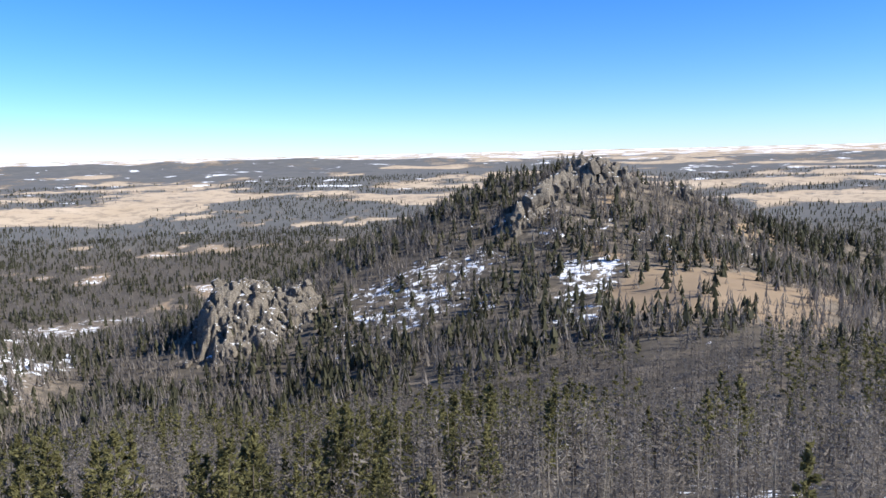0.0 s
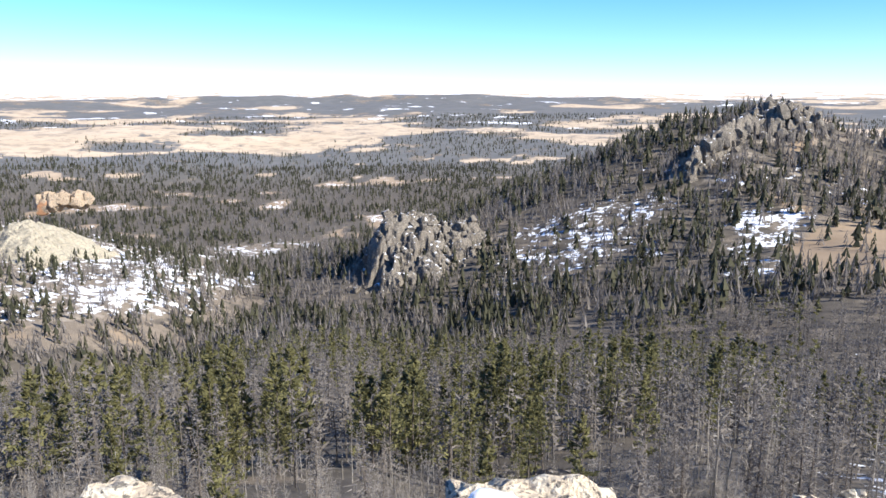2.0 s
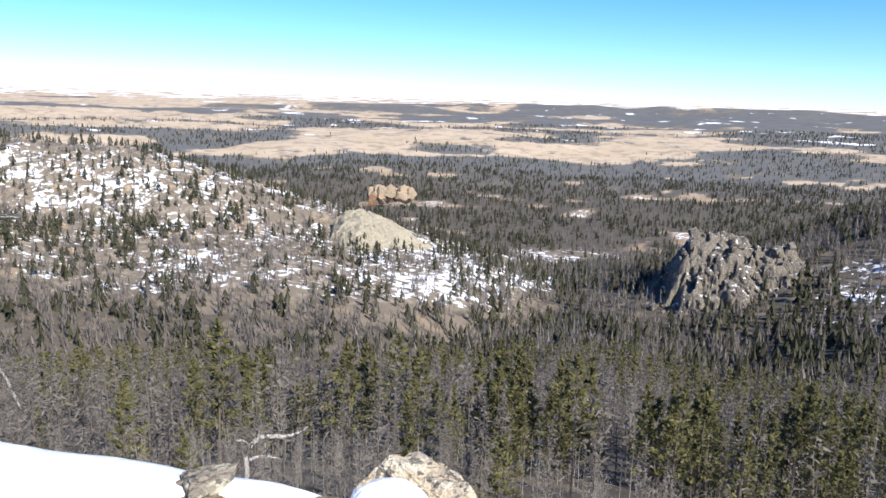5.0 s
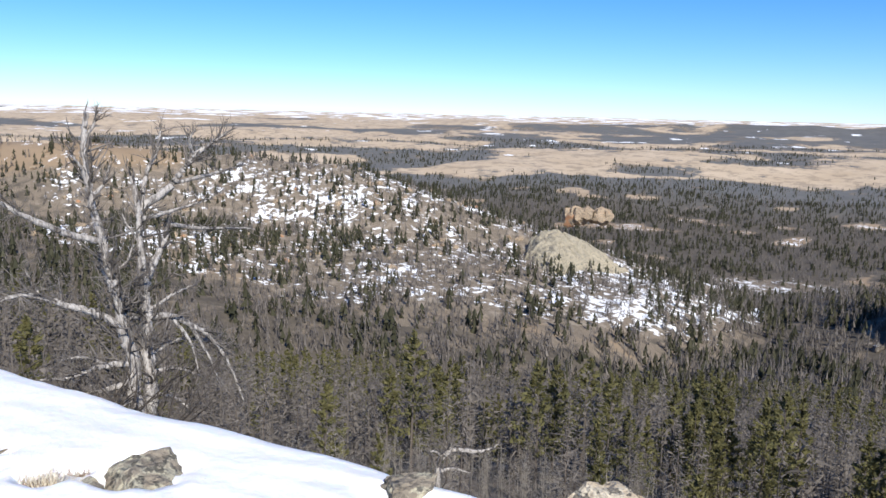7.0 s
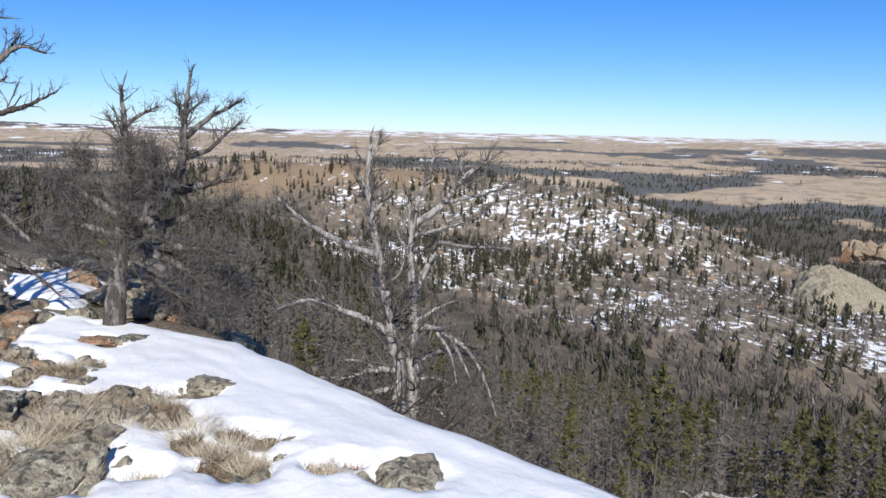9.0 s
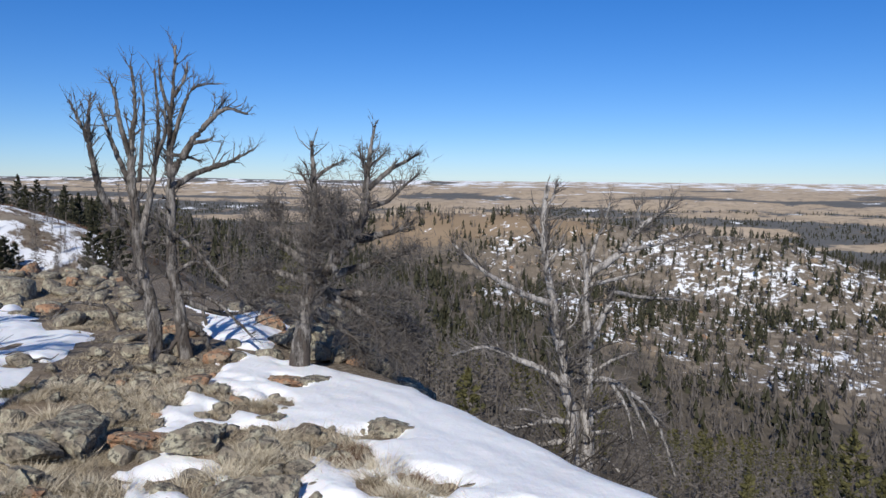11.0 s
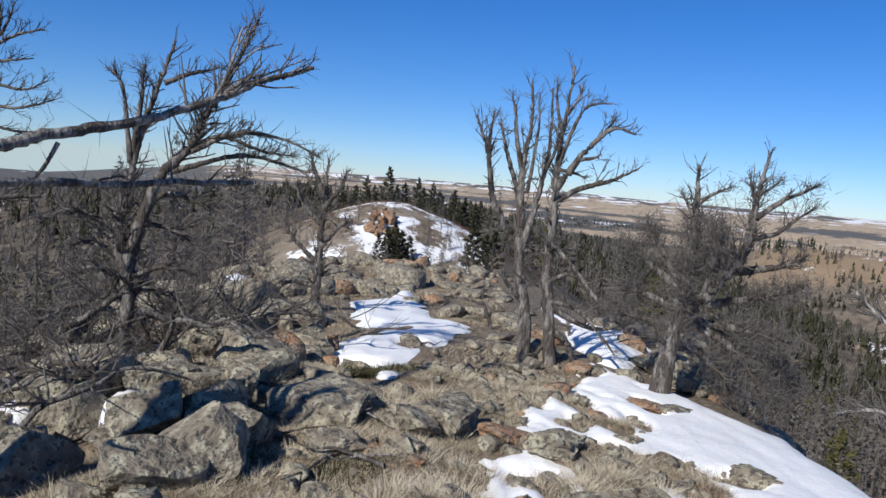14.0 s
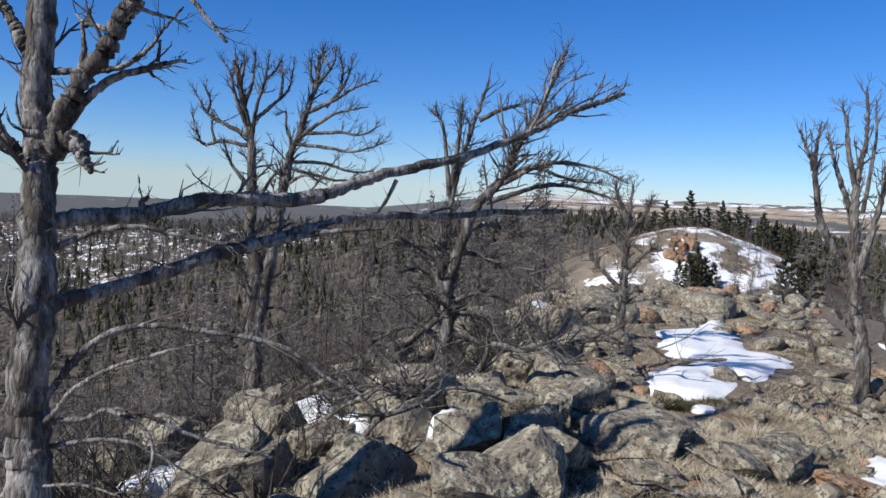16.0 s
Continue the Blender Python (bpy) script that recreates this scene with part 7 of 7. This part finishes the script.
tufts("dry_grass", "bleached dry grass tufts between the stones", 2100, 1, near_crown, 95, 0.085, 0.15, STRAW, 0.0027)
tufts("dry_grass", "bleached dry grass on the ridge", 3000, 6, far_crown, 28, 0.085, 0.16, STRAW, 0.006)
tufts("dry_grass", "tall pale clumps of dead grass", 420, 7, near_crown, 90, 0.15, 0.085, PALE_STRAW, 0.0028)
tufts("dry_grass", "thin dry grass among grey boulders", 2400, 2, side_places, 45, 0.09, 0.14, STRAW, 0.0040)
tufts("dry_grass", "dry grass poking out of the snow", 800, 3, bank_places, 40, 0.10, 0.10, STRAW, 0.004)
for label, mat, tall, spots in (("bleached grass clump standing in the snow", PALE_STRAW, 0.17, ((3.65, 2.66), (3.88, 2.44), (3.36, 2.59), (4.19, 2.34), (4.9, 1.46), (5.04, 1.73), (4.81, 2.01), (4.59, 2.37), (4.23, 1.31), (3.97, 1.73))),
                                ("dark brown heath clump in the snow", HEATH, 0.10, ((3.42, 2.85), (3.48, 2.56), (4.95, 2.25), (5.04, 2.41), (3.98, 2.17), (3.71, 2.46), (4.42, 2.57)))):
    for cp, cq in spots:
        tufts("grass_clump", label, 5, int(100 * cp), ring(cp, cq, 0.10, 0.10), 130, tall, 0.10, mat, 0.0028)
tufts("scrub", "brown scrub over the snowy knoll", 3200, 8, knoll_places, 12, 0.45, 0.30, HEATH, 0.022, "scrub")
tufts("heath", "low brown heath in the snow", 560, 4, bank_places, 40, 0.06, 0.10, HEATH, 0.004, "heath")
tufts("heath", "low reddish brown heath on the ridge", 150, 5, ring(6.6, -1.2, 1.2, 0.9), 40, 0.09, 0.10, HEATH, 0.004, "heath")
for cp, cq, a, b, h in ((8.0, -0.15, 0.28, 0.18, 0.12), (8.2, 0.25, 0.2, 0.12, 0.10), (9.6, -0.75, 0.25, 0.2, 0.2), (5.0, -0.9, 0.4, 0.25, 0.08), (7.0, -0.9, 0.5, 0.2, 0.08),
                        (4.9, -0.2, 0.3, 0.2, 0.07)):
    tufts("juniper", "low dark green juniper mat beside the snow", 26, int(cp * 10), ring(cp, cq, a, b), 60, h, 0.10, JUNIPER, 0.008, "shrub")


def sticks():
    """Grey fallen branches on the ground."""
    g = np.random.default_rng(9)
    for i in range(80):
        p, q, a, length = g.uniform(3.2, 11), g.uniform(-5.5, 0.6), g.uniform(0, 6.28), g.uniform(0.3, 1.3)
        pts = []
        for t in np.linspace(0, 1, 5):
            v = on_ridge(p + math.cos(a) * length * t, q + math.sin(a) * length * t)
            pts.append((v.x + g.normal(0, 0.02), v.y + g.normal(0, 0.02), v.z + 0.03 + 0.10 * t * g.uniform(0, 1)))
        me = mesh_of("fallen_branch", *tube(pts, np.linspace(g.uniform(0.010, 0.022), 0.004, 5), 5), True)
        me.materials.append(BARK_WOOD if i % 3 else DEAD_WOOD)
        tagged(new("fallen_branch", me), "thin grey fallen branch lying in the grass", "branch", "fallen branches")


def fallen_limb(p, q, turn, length, radius, seed):
    """A broken limb lying across the boulders, with its side branches."""
    g = np.random.default_rng(seed)
    foot = np.array(on_ridge(p, q))
    root = tagged(new("fallen_limb"), "dark broken dead limb lying across boulders", "branch", "fallen limbs")
    root.location = foot
    path = []
    for t in np.linspace(0, 1, 8):
        a = on_ridge(p + math.cos(turn) * length * t, q + math.sin(turn) * length * t)
        path.append(np.array(a) - foot + (g.normal(0, 0.03), g.normal(0, 0.03), 0.22 + 0.25 * math.sin(3 * t) + g.normal(0, 0.03)))
    path[0][2] = 0.0
    path = smooth_path(path, 3)
    radii = np.linspace(radius, radius * 0.3, len(path))
    me = mesh_of("limb", *tube(path, radii, 7, True), True)
    me.materials.append(BARK_WOOD)
    new("limb", me).parent = root
    out = []
    for i in range(int(9 * length)):
        k = int(g.integers(2, len(path) - 1))
        a = g.uniform(0, 6.28)
        twig_tree(path[k], np.array([math.cos(a), math.sin(a), g.uniform(-0.2, 1.0)]), length * g.uniform(0.15, 0.4), radii[k] * 0.45, 1 + i % 2, g, out)
    me = mesh_of("twig_spray", *joined(out))
    me.materials.append(TWIG)
    tagged(new("twig_spray", me), kind="stuff").parent = root


def dead_shrub(p, q, size, seed):
    """A tangle of bare twigs on the ground."""
    g = np.random.default_rng(seed)
    out, sprays = [], []
    for i in range(int(g.integers(8, 12))):
        a = g.uniform(0, 6.28)
        d = np.array([math.cos(a), math.sin(a), g.uniform(0.3, 1.2)])
        twig_tree(np.array([0, 0, -0.03]) + 0.04 * d, d, size * g.uniform(0.5, 1.0), 0.010 * size + 0.003, 1 if i % 3 else 2, g, out)
    n = 70
    al = unit(g.normal(0, 1, (n, 3)) + (0, 0, 0.5)) * size * g.uniform(0.15, 0.4, n)[:, None]
    c = unit(g.normal(0, 1, (n, 3)) * (1, 1, 0.6)) * size * 0.75 * np.sqrt(g.uniform(0, 1, n))[:, None]
    c[:, 2] = abs(c[:, 2]) + 0.05
    out.append(blades(c, al, unit(np.cross(al, g.normal(0, 1, (n, 3)))) * 0.007))
    me = mesh_of("dead_shrub", *joined(out))
    me.materials.append(DARK_TWIG)
    ob = tagged(new("dead_shrub", me), "tangle of bare grey twigs between the rocks", "shrub", "dead shrubs on the ridge")
    ob.location = on_ridge(p, q)


def shrubs():
    g = np.random.default_rng(33)
    # dark twigs in the nearest zones beyond q -2.5 also stand in for missing shade
    zones = ((16, 7, 15, -7.5, -2.0, 0.35, 0.8), (16, 6.4, 10, -4.6, -1.5, 0.45, 0.95), (10, 9, 13, 4.2, 6.5, 0.5, 1.0), (9, 4, 8, 4.5, 6.5, 0.6, 1.1), (16, 14, 34, -9, -2, 0.5, 1.1), (12, 12, 34, 3, 8, 0.6, 1.2),
             (6, 26, 34, -2, 3, 0.5, 0.9), (30, 9, 32, -14, -6, 0.8, 1.7), (22, 34, 62, -7, 7, 0.8, 1.5), (8, 3.6, 5.8, -4.3, -2.6, 0.5, 0.9), (14, 7.5, 14, -6.5, -2.2, 0.9, 1.5), (4, 4.5, 7.5, -4.5, -2.5, 0.3, 0.5), (9, 3.2, 6.5, -6.0, -3.4, 0.4, 0.75))
    k = 0
    for n, p0, p1, q0, q1, s0, s1 in zones:
        for i in range(n):
            k += 1
            dead_shrub(g.uniform(p0, p1), g.uniform(q0, q1), g.uniform(s0, s1), 500 + k)


def fallen_limbs():
    g = np.random.default_rng(61)
    for i in range(20):
        fallen_limb(g.uniform(4.6, 9.8), g.uniform(-5.6, -1.8), g.uniform(0, 6.28), g.uniform(0.8, 2.0), g.uniform(0.018, 0.042), 700 + i)
    for p, q in ((10.2, 4.4), (10.8, 5.0), (12.6, 3.2), (12.2, 1.8)):
        fallen_limb(p, q, g.uniform(0, 6.28), g.uniform(0.8, 1.5), 0.03, int(700 + 100 * q))


sticks()
shrubs()
fallen_limbs()
